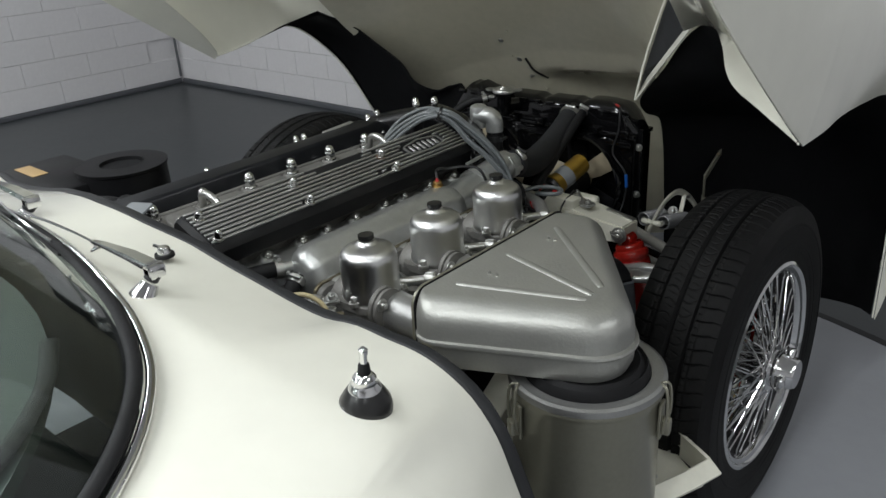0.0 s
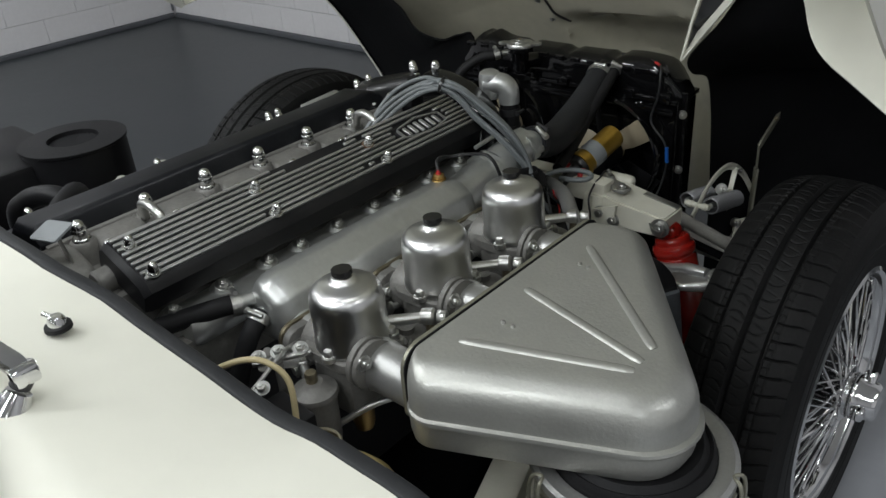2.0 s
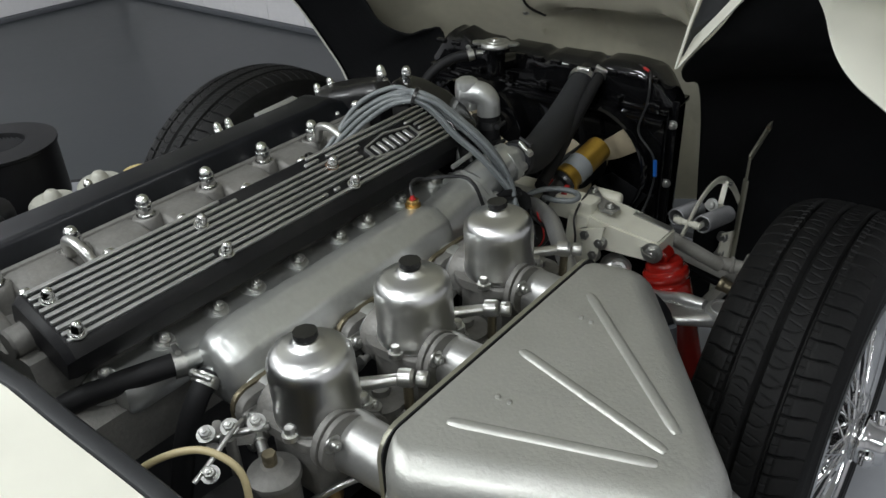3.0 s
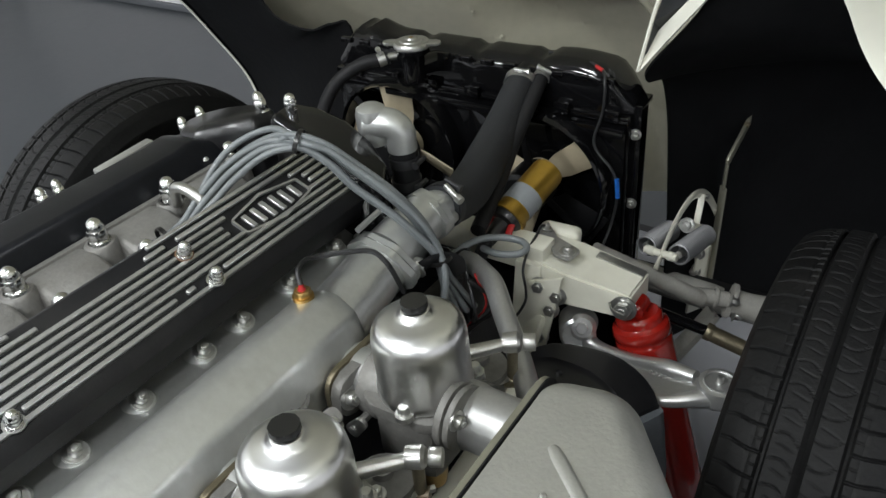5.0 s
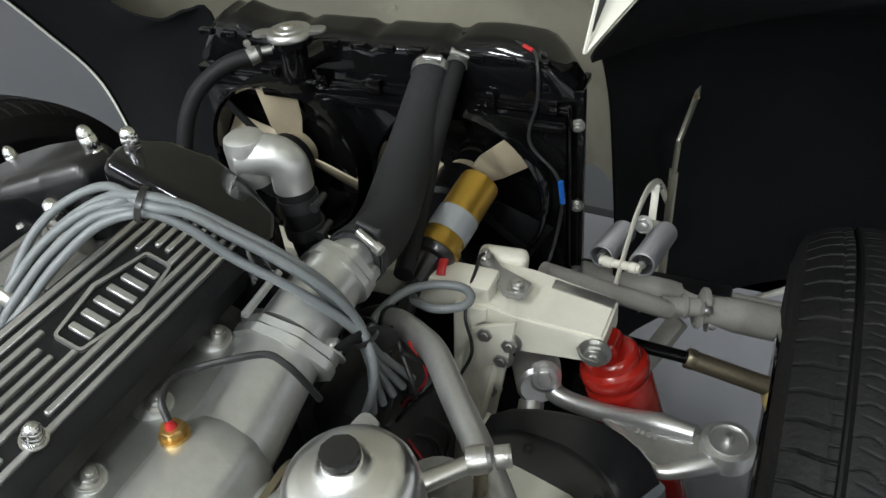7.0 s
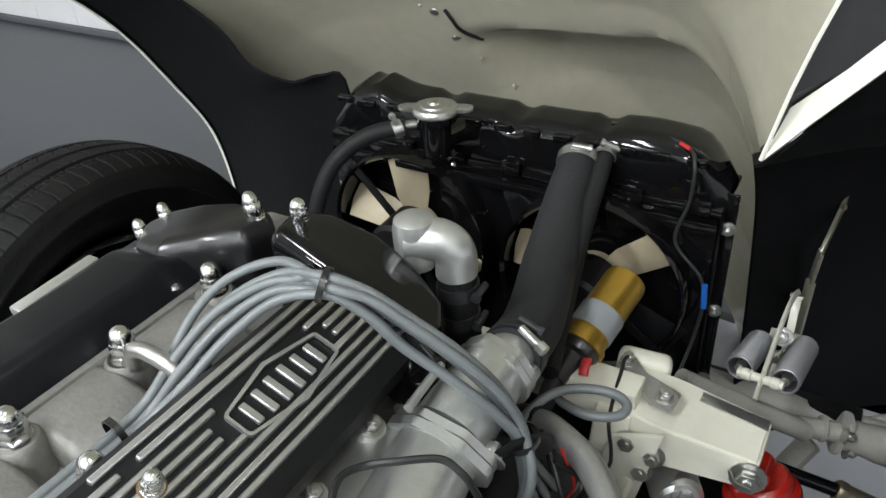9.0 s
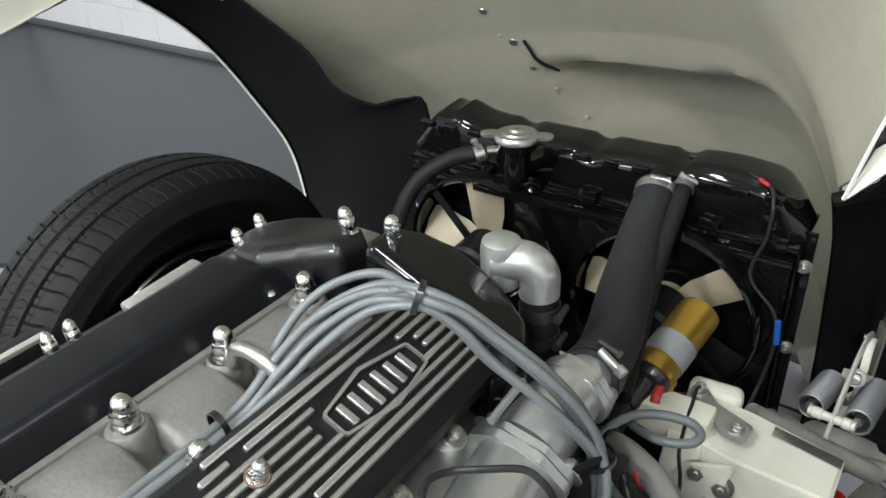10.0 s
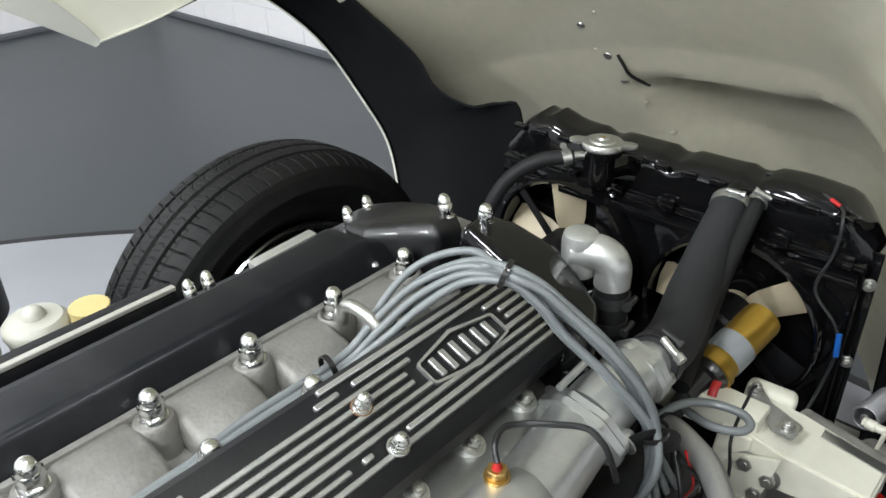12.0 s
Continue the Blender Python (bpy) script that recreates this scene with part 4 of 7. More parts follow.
for y in (-0.644, -0.491, -0.328):
    part("runner", tube([(0.165, y, 0.618), (0.205, y, 0.618), (0.235, y, 0.618)], 0.028, 14, 4, flat=0.8), ALU_SMOOTH, man)
    part("runner_flange", prism(rounded([(-0.047, -0.024), (0.047, -0.024), (0.047, 0.024), (-0.047, 0.024)], 0.018), 0.012, pose(0.206, y, 0.614) @ Euler((0, radians(90), 0)).to_matrix().to_4x4() @ pose(0, 0, 0, 0, 0, 90), 0.002), ALU_CAST, man)
    part("insulator", prism(rounded([(-0.047, -0.026), (0.047, -0.026), (0.047, 0.026), (-0.047, 0.026)], 0.018), 0.006, pose(0.199, y, 0.614) @ Euler((0, radians(90), 0)).to_matrix().to_4x4() @ pose(0, 0, 0, 0, 0, 90), 0.001), STEEL_DULL, man, "brown insulating gasket")
    for s in (-1, 1):
        part("flange_nut", bolt((0.219, y + 0.036 * s, 0.616), (1, 0, 0.3), 0.008, 0.009), ZINC, man)

# ---------------- carburettors ----------------
def carburettor(y):
    x, z = 0.282, 0.730
    c = thing("carburettor", (x + 0.0035, y, 0.52), "side-draught carburettor with polished domed dashpot", "carburettor", "row of three carburettors")
    P = pose(x, y, 0, 0, -2.0, 0) @ pose(0.0255, 0, 0.0)
    part("dashpot", lathe([(0, 0.7215), (0.0118, 0.7215), (0.0132, 0.7205), (0.0150, 0.7175), (0.0195, 0.7150), (0.0270, 0.7132), (0.0340, 0.7105), (0.0390, 0.7065), (0.0420, 0.7005), (0.0432, 0.693), (0.0435, 0.683), (0.0435, 0.648), (0.0450, 0.645), (0.0450, 0.636), (0.040, 0.634), (0, 0.634)], P, 48), ALU_POL, c, "polished aluminium dashpot")
    cap = [lathe([(0, 0.7205), (0.0095, 0.7205), (0.0095, 0.724), (0, 0.724)], P, 20), prism([((0.0128 if i % 2 else 0.0112) * math.cos(math.pi * i / 8), (0.0128 if i % 2 else 0.0112) * math.sin(math.pi * i / 8)) for i in range(16)], 0.0065, P @ pose(0, 0, 0.7235), 0.001, 1)]
    part("damper_cap", join(*cap), BAKELITE, c, "black octagonal damper cap")
    part("flange", prism(rounded([(-0.052, -0.046), (0.046, -0.046), (0.046, 0.046), (-0.052, 0.046)], 0.026), 0.012, P @ pose(0, 0, 0.622), 0.002), ALU_CAST, c, "cast carburettor flange")
    for a in (60, 180, 300):
        sx, sy = 0.046 * math.cos(radians(a - 20)), 0.046 * math.sin(radians(a - 20))
        scr = join(lathe([(0, 0.634), (0.0085, 0.634), (0.0085, 0.640), (0, 0.640)], P @ pose(sx, sy, 0), 16), lathe([(0, 0.640), (0.0055, 0.640), (0.0055, 0.646), (0.0045, 0.648), (0, 0.648)], P @ pose(sx, sy, 0), 14))
        part("screw", scr, ZINC, c)
    part("throat", lathe([(0, -0.055), (0.036, -0.055), (0.037, -0.04), (0.034, -0.02), (0.036, 0.03), (0.037, 0.043), (0, 0.043)], pose(x, y, 0.616) @ Euler((0, radians(90), 0)).to_matrix().to_4x4(), 28), ALU_CAST, c, "cast carburettor body")
    part("lower_body", box(x - 0.035, x + 0.035, y - 0.04, y + 0.04, 0.550, 0.624, 0.014), ALU_CAST, c)
    part("jet_housing", lathe([(0, 0.50), (0.012, 0.50), (0.014, 0.51), (0.016, 0.545), (0.020, 0.555), (0, 0.555)], pose(x, y, 0), 18), BRASS, c, "brass jet housing")
    # float chamber in front with its fuel union
    part("float_chamber", lathe([(0, 0.535), (0.022, 0.535), (0.024, 0.54), (0.024, 0.588), (0.028, 0.590), (0.028, 0.598), (0.010, 0.604), (0.010, 0.612), (0, 0.613)], pose(x + 0.012, y + 0.078, 0), 24), ALU_CAST, c, "cast float chamber with lid")
    b0, b1 = Vector((x + 0.012, y + 0.052, 0.634)), Vector((x + 0.046, y + 0.086, 0.636))
    part("fuel_arm", tube([b0 + Vector((-0.012, -0.01, -0.002)), b0, b1], 0.0085, 12, 3, radii=[0.006, 0.0078, 0.0062]), ZINC, c, "nickel-plated linkage arm")
    part("union", join(lathe([(0, -0.010), (0.0098, -0.009), (0.0105, -0.004), (0.0105, 0.005), (0.008, 0.008), (0, 0.008)], towards(b1, b1 + Vector((0.6, 0.3, 0.05))), 20), hexa(0.0092, 0.012, towards(b1 + Vector((0.009, 0.005, 0)), b1 + Vector((0.6, 0.3, 0.02))))), ZINC, c, "plated banjo union")
    part("link", join(rod(b1 + Vector((0, 0, -0.006)), b1 + Vector((-0.004, 0.004, -0.050)), 0.0055, 10), lathe([(0, -0.008), (0.008, -0.008), (0.008, 0.008), (0, 0.008)], towards(b1 + Vector((-0.004, 0.004, -0.055)), b1 + Vector((0.4, 0.2, -0.05))), 14)), STEEL_DULL, c, "bronzed link")
    part("spindle", rod((x - 0.045, y - 0.058, 0.600), (x - 0.045, y + 0.060, 0.600), 0.0045, 8), ZINC, c)
    for s in (-1, 1):
        part("lever", prism(rounded([(-0.008, -0.008), (0.022, -0.006), (0.022, 0.006), (-0.008, 0.008)], 0.005), 0.004, pose(x - 0.045, y + 0.052 * s, 0.600, 90, -50, 0), 0.0008), ZINC, c)
    part("link_nut", bolt((x - 0.048, y + 0.050, 0.622), (0.3, 0.2, 0.9), 0.0075, 0.008), ZINC, c)
    part("link_nut", bolt((x + 0.002, y + 0.052, 0.616), (0, 0.3, 0.95), 0.006, 0.010), ZINC, c)
    part("throttle_rod", rod((x - 0.060, y + 0.058, 0.606), (x - 0.060, y + 0.105, 0.606), 0.0048, 10), ZINC, c)
    part("coupling", join(lathe([(0, -0.011), (0.0095, -0.011), (0.0095, 0.011), (0, 0.011)], towards((x - 0.060, y + 0.068, 0.606), (x - 0.060, y + 0.1, 0.606)), 14), bolt((x - 0.060, y + 0.068, 0.615), (0, 0, 1), 0.005, 0.007)), STEEL_DULL, c, "throttle coupling")
    part("return_spring", tube([Vector((x - 0.040 + 0.0045 * math.cos(q * 1.2), y + 0.070 + 0.0045 * math.sin(q * 1.2), 0.560 + 0.0011 * q)) for q in range(48)], 0.0009, 5, 1), ZINC, c, "thin return spring")
    part("adjuster", join(rod((x - 0.020, y + 0.056, 0.600), (x - 0.020, y + 0.056, 0.640), 0.004, 10), hexa(0.0075, 0.007, pose(x - 0.020, y + 0.056, 0.626)), lathe([(0, 0.638), (0.006, 0.638), (0.006, 0.646), (0, 0.647)], pose(x - 0.020, y + 0.056, 0), 12)), ZINC, c, "plated adjusting screw")
    # clutter between the bodies: bridge plate, nuts, small pipes
    part("bridge_plate", prism(rounded([(-0.030, -0.012), (0.034, -0.009), (0.034, 0.009), (-0.030, 0.012)], 0.006), 0.004, pose(x - 0.052, y + 0.062, 0.628, 12, -18, 70), 0.0008), ALU_CAST, c, "cast bridge plate")
    for bx, by, bz in ((x - 0.062, y + 0.050, 0.634), (x - 0.040, y + 0.080, 0.632), (x - 0.028, y + 0.066, 0.618)):
        part("bridge_nut", bolt((bx, by, bz), (0.25, -0.1, 0.95), 0.0062, 0.008), ZINC, c)
    part("jet_pipe", tube([(x - 0.004, y + 0.046, 0.566), (x + 0.010, y + 0.074, 0.574), (x + 0.030, y + 0.098, 0.566)], 0.0055, 10, 4), BRASS, c, "brass jet pipe")
    part("jet_union", hexa(0.0085, 0.012, towards((x + 0.004, y + 0.066, 0.572), (x + 0.018, y + 0.090, 0.571))), BRASS, c, "brass union nut")
    part("choke_lever", join(rod((x + 0.020, y + 0.058, 0.588), (x + 0.050, y + 0.100, 0.584), 0.0035, 8), rod((x + 0.020, y + 0.058, 0.575), (x + 0.020, y + 0.058, 0.602), 0.005, 10), bolt((x + 0.020, y + 0.058, 0.602), (0, 0, 1), 0.006, 0.006)), ZINC, c, "plated choke lever")
    # air horn: oblong flange plates and the pipe into the cleaner
    Q = pose(x + 0.043, y - 0.004, 0.622) @ Euler((0, radians(90), 0)).to_matrix().to_4x4()
    obl = rounded([(-0.030, -0.050), (0.030, -0.050), (0.030, 0.050), (-0.030, 0.050)], 0.028, 8)
    part("horn_flange", join(prism(obl, 0.007, Q @ pose(0, 0, 0, 0, 0, -38), 0.001), prism([(a * 0.97, b * 0.97) for a, b in obl], 0.006, Q @ pose(0, 0, 0.009, 0, 0, -38), 0.001)), ALU_CAST, c, "oblong cast air horn flange")
    part("air_horn", lathe([(0.031, 0), (0.0315, 0.012), (0.030, 0.02), (0.0295, 0.085), (0.027, 0.085), (0.027, 0)], Q, 36), TUBE, c, "silver painted air horn")
    for a in (52, 232):
        px, py = 0.039 * math.cos(radians(a)), 0.039 * math.sin(radians(a))
        part("horn_bolt", bolt(Q @ Vector((px, py, 0.015)), (1, 0, 0), 0.0065, 0.006), ZINC, c)
    return c


for y in (-0.644, -0.491, -0.328):
    carburettor(y)

# ---------------- air cleaner ----------------
cleaner = thing("air_cleaner", (0.60, -0.548, 0.30), "silver painted triangular air cleaner plenum on a round canister", "air cleaner")
TRI = [Vector(p) for p in ((0.405, -0.714), (0.704, -0.579), (0.468, -0.280), (0.405, -0.294))]
RAD = [0.032, 0.062, 0.042, 0.026]


def tri_ring(inset, z):
    """Outline of the plenum, each side moved inwards; the carburettor side stays upright."""
    lines = []
    for k in range(4):
        a, b = TRI[k], TRI[(k + 1) % 4]
        d = (b - a).normalized()
        nrm = Vector((-d.y, d.x))
        lines.append((a + nrm * inset * (0.04 if k == 3 else 1.0), d))
    pts = []
    for k in range(4):
        (p, d), (q, e) = lines[k - 1], lines[k]
        w = q - p
        t = (w.x * e.y - w.y * e.x) / (d.x * e.y - d.y * e.x)
        pts.append(p + d * t)
    return [Vector((x, y, z)) for x, y in rounded(pts, [max(0.006, r - inset * 0.55) for r in RAD], 9)]


rings = [tri_ring(0.016, 0.584), tri_ring(0.006, 0.589), tri_ring(0.001, 0.603), tri_ring(0.0, 0.6235)]
rings += [tri_ring(-0.0035, 0.6255), tri_ring(-0.0045, 0.6285), tri_ring(-0.0035, 0.6315), tri_ring(0.0005, 0.633)]
rings += [tri_ring(0.002 + 0.036 * (1 - math.cos(q)), 0.650 + 0.036 * math.sin(q)) for q in [i * math.pi / 16 for i in range(9)]]
part("plenum", loft(rings), SILVER, cleaner, "hammered silver plenum cover")
side = rounded([(-0.678, 0.596), (-0.300, 0.596), (-0.300, 0.686), (-0.678, 0.686)], [0.010, 0.010, 0.026, 0.026])
part("mounting_plate", prism([(y, z) for y, z in side], 0.0056, Matrix.Translation((0.3975, 0, 0)) @ Matrix(((0, 0, 1, 0), (1, 0, 0, 0), (0, 1, 0, 0), (0, 0, 0, 1))), 0.001), SILVER_DULL, cleaner, "silver backing plate")
part("gasket", prism([(y * 1.001, z + 0.0010) for y, z in side], 0.0016, Matrix.Translation((0.4032, 0, 0)) @ Matrix(((0, 0, 1, 0), (1, 0, 0, 0), (0, 1, 0, 0), (0, 0, 0, 1)))), RUBBER, cleaner, "thin black gasket")
for a, b in (((0.436, -0.624), (0.606, -0.563)), ((0.434, -0.504), (0.606, -0.547)), ((0.440, -0.380), (0.605, -0.522))):
    pts = [Vector((*Vector(a).lerp(Vector(b), t), 0.6855)) for t in (0, 0.05, 0.5, 0.95, 1)]
    part("pressed_rib", tube(pts, 0.0055, 10, 4, radii=[0.001, 0.006, 0.006, 0.006, 0.001], flat=0.55), SILVER, cleaner)
for x, y in ((0.455, -0.424), (0.467, -0.425), (0.454, -0.573), (0.467, -0.573)):
    part("rivet", lathe([(0, 0.690), (0.0018, 0.6895), (0.0026, 0.6865), (0.0026, 0.683)], pose(x, y, 0), 8), ZINC, cleaner)
CC = (0.600, -0.548)
part("rubber_seal", lathe([(0.03, 0.574), (0.060, 0.585), (0.072, 0.590), (0.078, 0.584), (0.082, 0.587), (0.086, 0.580), (0.087, 0.574), (0.087, 0.560), (0.03, 0.560)], pose(*CC, 0), 48), RUBBER, cleaner, "black rubber ring between plenum and canister")
part("lid_ring", lathe([(0.0865, 0.566), (0.0880, 0.5735), (0.093, 0.5745), (0.099, 0.5735), (0.1035, 0.5755), (0.1085, 0.5735), (0.1095, 0.569), (0.108, 0.562), (0.0865, 0.562)], pose(*CC, 0), 64), TUBE, cleaner, "bright silver ring of the canister lid")
can = part("canister", lathe([(0, 0.315), (0.098, 0.315), (0.102, 0.318), (0.103, 0.325), (0.103, 0.545), (0.1045, 0.548), (0.1045, 0.556), (0.108, 0.558), (0.1085, 0.563), (0.107, 0.568), (0.100, 0.571), (0.096, 0.570), (0.094, 0.562), (0.03, 0.560)], pose(*CC, 0), 64), SILVER_DULL, cleaner, "round silver painted canister")
for a in (-118, 12, 130):
    R = pose(CC[0], CC[1], 0, 0, 0, a)
    cl = [box(0.104, 0.109, -0.011, 0.011, 0.490, 0.545, 0.002, R), tube([R @ Vector(p) for p in ((0.111, -0.008, 0.50), (0.116, -0.009, 0.535), (0.113, -0.008, 0.570), (0.104, 0.0, 0.574), (0.113, 0.008, 0.570), (0.116, 0.009, 0.535), (0.111, 0.008, 0.50))], 0.0022, 8, 4), box(0.108, 0.120, -0.007, 0.007, 0.497, 0.520, 0.002, R)]
    part("clip", join(*cl), SILVER_DULL, can, "spring clip holding the canister lid")
part("foot_bolt", bolt((0.655, -0.445, 0.345), (0.2, 0.3, 0.93), 0.009, 0.01), ZINC, cleaner)
part("strap", tube([(0.655, -0.452, 0.345), (0.640, -0.450, 0.330), (0.60, -0.45, 0.315)], 0.012, 8, 4, flat=0.4), RUBBER, cleaner, "black rubber mounting foot")

tray = thing("air_cleaner_tray", (0.66, -0.42, 0.29), "cream painted sheet metal tray under the air cleaner", "tray")
part("plate", prism([(0.48, -0.62), (0.62, -0.60), (0.712, -0.366), (0.600, -0.292), (0.44, -0.36)], 0.004, pose(0, 0, 0.296)), CREAM_FRAME, tray)
part("front_wall", loft([[Vector((x, y, z)) for x, y, z in ((a, b, 0.297), (a + 0.004, b + 0.005, 0.297), (a + 0.004, b + 0.005, h), (a, b, h))] for a, b, h in ((0.46, -0.300, 0.372), (0.605, -0.300, 0.343), (0.708, -0.352, 0.340))]), CREAM_FRAME, tray, "cream upturned front wall", smooth=False)
part("lip", loft([[Vector((x, y, z)) for x, y, z in ((a, b, 0.297), (a + 0.006, b, 0.297), (a + 0.006, b, 0.334), (a + 0.024, b - 0.002, 0.318), (a + 0.025, b - 0.002, 0.322), (a + 0.004, b, 0.340), (a, b, 0.338))] for a, b in ((0.708, -0.348), (0.690, -0.405), (0.655, -0.492), (0.61, -0.60))]), CREAM_FRAME, tray, "folded cream outer lip", smooth=False)

# ---------------- front frame ----------------
fr = thing("front_frame", (0.0, 0.03, 0.12), "cream painted square tube front frame beside the engine", "car frame")


def beam(a, b, w, h, bev=0.004, roll=0):
    L = (Vector(b) - Vector(a)).length
    return box(-w / 2, w / 2, -h / 2, h / 2, 0, L, bev, towards(a, b) @ pose(0, 0, 0, 0, 0, roll))


part("side_rail", beam((0.262, -0.05, 0.418), (0.56, -0.90, 0.44), 0.050, 0.036), CREAM_FRAME, fr, "cream square side rail")
part("rail_gusset", prism([(0.246, -0.050), (0.262, -0.330), (0.350, -0.330), (0.392, -0.190), (0.372, -0.098), (0.300, -0.060)], 0.006, pose(0, 0, 0.436), 0.001), CREAM_FRAME, fr, "cream sheet gusset on the side rail")
part("lower_rail", beam((0.25, 0.0, 0.23), (0.50, -0.88, 0.25), 0.034, 0.034), CREAM_FRAME, fr)
part("upright", beam((0.186, 0.010, 0.20), (0.214, 0.014, 0.545), 0.044, 0.036), CREAM_FRAME, fr, "cream square upright")
part("cross_member", beam((-0.228, 0.020, 0.545), (0.235, 0.020, 0.545), 0.036, 0.040), CREAM_FRAME, fr)
part("left_upright", beam((-0.228, 0.012, 0.540), (-0.222, 0.008, 0.20), 0.040, 0.034), CREAM_FRAME, fr)
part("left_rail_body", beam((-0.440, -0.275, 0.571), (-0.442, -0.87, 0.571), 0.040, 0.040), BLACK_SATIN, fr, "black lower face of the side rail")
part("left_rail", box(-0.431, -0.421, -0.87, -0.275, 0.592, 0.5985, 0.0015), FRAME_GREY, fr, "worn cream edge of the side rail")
arm_top = loft([[Vector(p) for p in ring] for ring in (
    [(0.212, 0.072, 0.548), (0.212, 0.002, 0.550), (0.212, 0.002, 0.470), (0.212, 0.072, 0.470)],
    [(0.262, 0.076, 0.542), (0.262, -0.004, 0.544), (0.262, -0.004, 0.492), (0.262, 0.076, 0.490)],
    [(0.353, 0.072, 0.527), (0.353, 0.006, 0.529), (0.353, 0.006, 0.492), (0.353, 0.072, 0.492)])])
bmesh.ops.bevel(arm_top, geom=arm_top.edges[:], offset=0.003, segments=2, affect="EDGES")
arm_o = part("shock_arm", arm_top, CREAM_FRAME, fr, "cream box-section arm over the shock absorber")
part("data_plate", box(0.285, 0.352, 0.052, 0.066, 0.5385, 0.5400, 0.0004, Matrix.Translation((0, 0, 0)) @ Matrix.Translation((0.318, 0.06, 0.5345)) @ Euler((0, radians(9.5), 0)).to_matrix().to_4x4() @ Matrix.Translation((-0.318, -0.06, -0.5385))), ZINC, arm_o, "bare metal strip")
part("gusset", join(prism([(0, 0), (0.05, 0.02), (0.02, -0.13), (-0.03, -0.13)], 0.006, pose(0.218, -0.006, 0.520, 90, 0, 0), 0.001), beam((0.232, -0.004, 0.47), (0.205, -0.05, 0.34), 0.03, 0.012)), CREAM_FRAME, fr, "cream gusset plate")
for at in ((0.233, -0.007, 0.515), (0.249, -0.006, 0.481), (0.234, -0.006, 0.43), (0.259, -0.006, 0.506)):
    part("frame_bolt", bolt(at, (0.15, -0.95, 0.25), 0.0085, 0.008), ZINC, fr)
part("pin_nut", join(bolt((0.346, 0.003, 0.512), (0.1, -1, 0.1), 0.0115, 0.010), tube([(0.330, -0.004, 0.520), (0.338, -0.012, 0.516), (0.352, -0.010, 0.512)], 0.0016, 6, 4)), ZINC, fr, "castle nut with split pin")
part("coil_bracket", prism(rounded([(0.225, 0.036), (0.246, 0.012), (0.268, 0.010), (0.271, 0.036), (0.231, 0.051), (0.211, 0.071), (0.198, 0.058)], 0.004), 0.004, pose(0, 0, 0.5525), 0.0008), TUBE, fr, "flat steel coil bracket")
part("bracket_bolt", bolt((0.258, 0.025, 0.5565), (0, 0, 1), 0.0075, 0.006), ZINC, fr)
part("bracket_bolt", bolt((0.209, 0.060, 0.5565), (0, 0, 1), 0.006, 0.008), ZINC, fr)
part("lug", box(-0.030, 0.026, -0.013, 0.013, -0.030, 0.012, 0.009, pose(0.222, 0.084, 0.540, 0, 6, 12), 3), CREAM_FRAME, fr, "rounded cream lug")
# silver tubes ahead of the frame
part("front_tube", tube([(0.250, 0.130, 0.492), (0.330, 0.186, 0.430), (0.384, 0.226, 0.386)], 0.0125, 18, 3), FRAME_GREY, fr, "grey painted frame tube")
part("tube_socket", join(rod((0.372, 0.228, 0.389), (0.420, 0.246, 0.383), 0.0125, 20, bev=0.002), rod((0.398, 0.239, 0.386), (0.404, 0.2415, 0.385), 0.0160, 20, bev=0.002)), FRAME_GREY, fr, "stepped tube end")
FLN = towards((0.418, 0.246, 0.383), (0.480, 0.264, 0.366))
part("tube_flange", join(prism(rounded([(-0.017, -0.026), (0.017, -0.026), (0.017, 0.026), (-0.017, 0.026)], 0.009), 0.008, FLN, 0.002, 2), lathe([(0, 0.006), (0.019, 0.006), (0.020, 0.030), (0.023, 0.050), (0.023, 0.19), (0, 0.19)], FLN, 22)), FRAME_GREY, fr, "rough grey flange and tube casting")
part("lower_tube", tube([(0.200, 0.352, 0.306), (0.323, 0.380, 0.277), (0.560, 0.430, 0.232)], 0.024, 18, 3), FRAME_GREY, fr, "grey painted cross tube")
for at in ((0.425, 0.228, 0.397), (0.431, 0.236, 0.366)):
    part("plate_bolt", bolt(at, (0.93, 0.27, -0.25), 0.0065, 0.010), ZINC, fr)
part("strut", beam((0.340, 0.215, 0.240), (0.395, 0.270, 0.335), 0.030, 0.014), FRAME_GREY, fr, "flat diagonal strut")
part("front_beam", beam((-0.45, 0.40, 0.27), (0.45, 0.40, 0.27), 0.03, 0.04), BLACK_SATIN, fr)

# ---------------- suspension ----------------
shock = thing("shock_absorber", (0.42, -0.01, 0.12), "bright red telescopic shock absorber under a cream arm", "shock absorber")
SA, SB = Vector((0.352, 0.036, 0.490)), Vector((0.434, 0.020, 0.22))
part("body", lathe([(0, 0.004), (0.026, 0.004), (0.0295, 0.007), (0.0305, 0.011), (0.0305, 0.017), (0.0325, 0.019), (0.0360, 0.021), (0.0375, 0.025), (0.0375, 0.033), (0.0360, 0.0355), (0.0350, 0.037), (0.0350, 0.041), (0.0360, 0.0425), (0.0368, 0.045), (0.0368, 0.30), (0.028, 0.31), (0, 0.31)], towards(SA, SB), 40), RED, shock)
part("top_eye", join(rod(SA + Vector((0, -0.016, 0.004)), SA + Vector((0, 0.016, 0.004)), 0.013, 20, bev=0.003), rod(SA, SA + (SB - SA) * 0.07, 0.013, 16)), RED, shock)


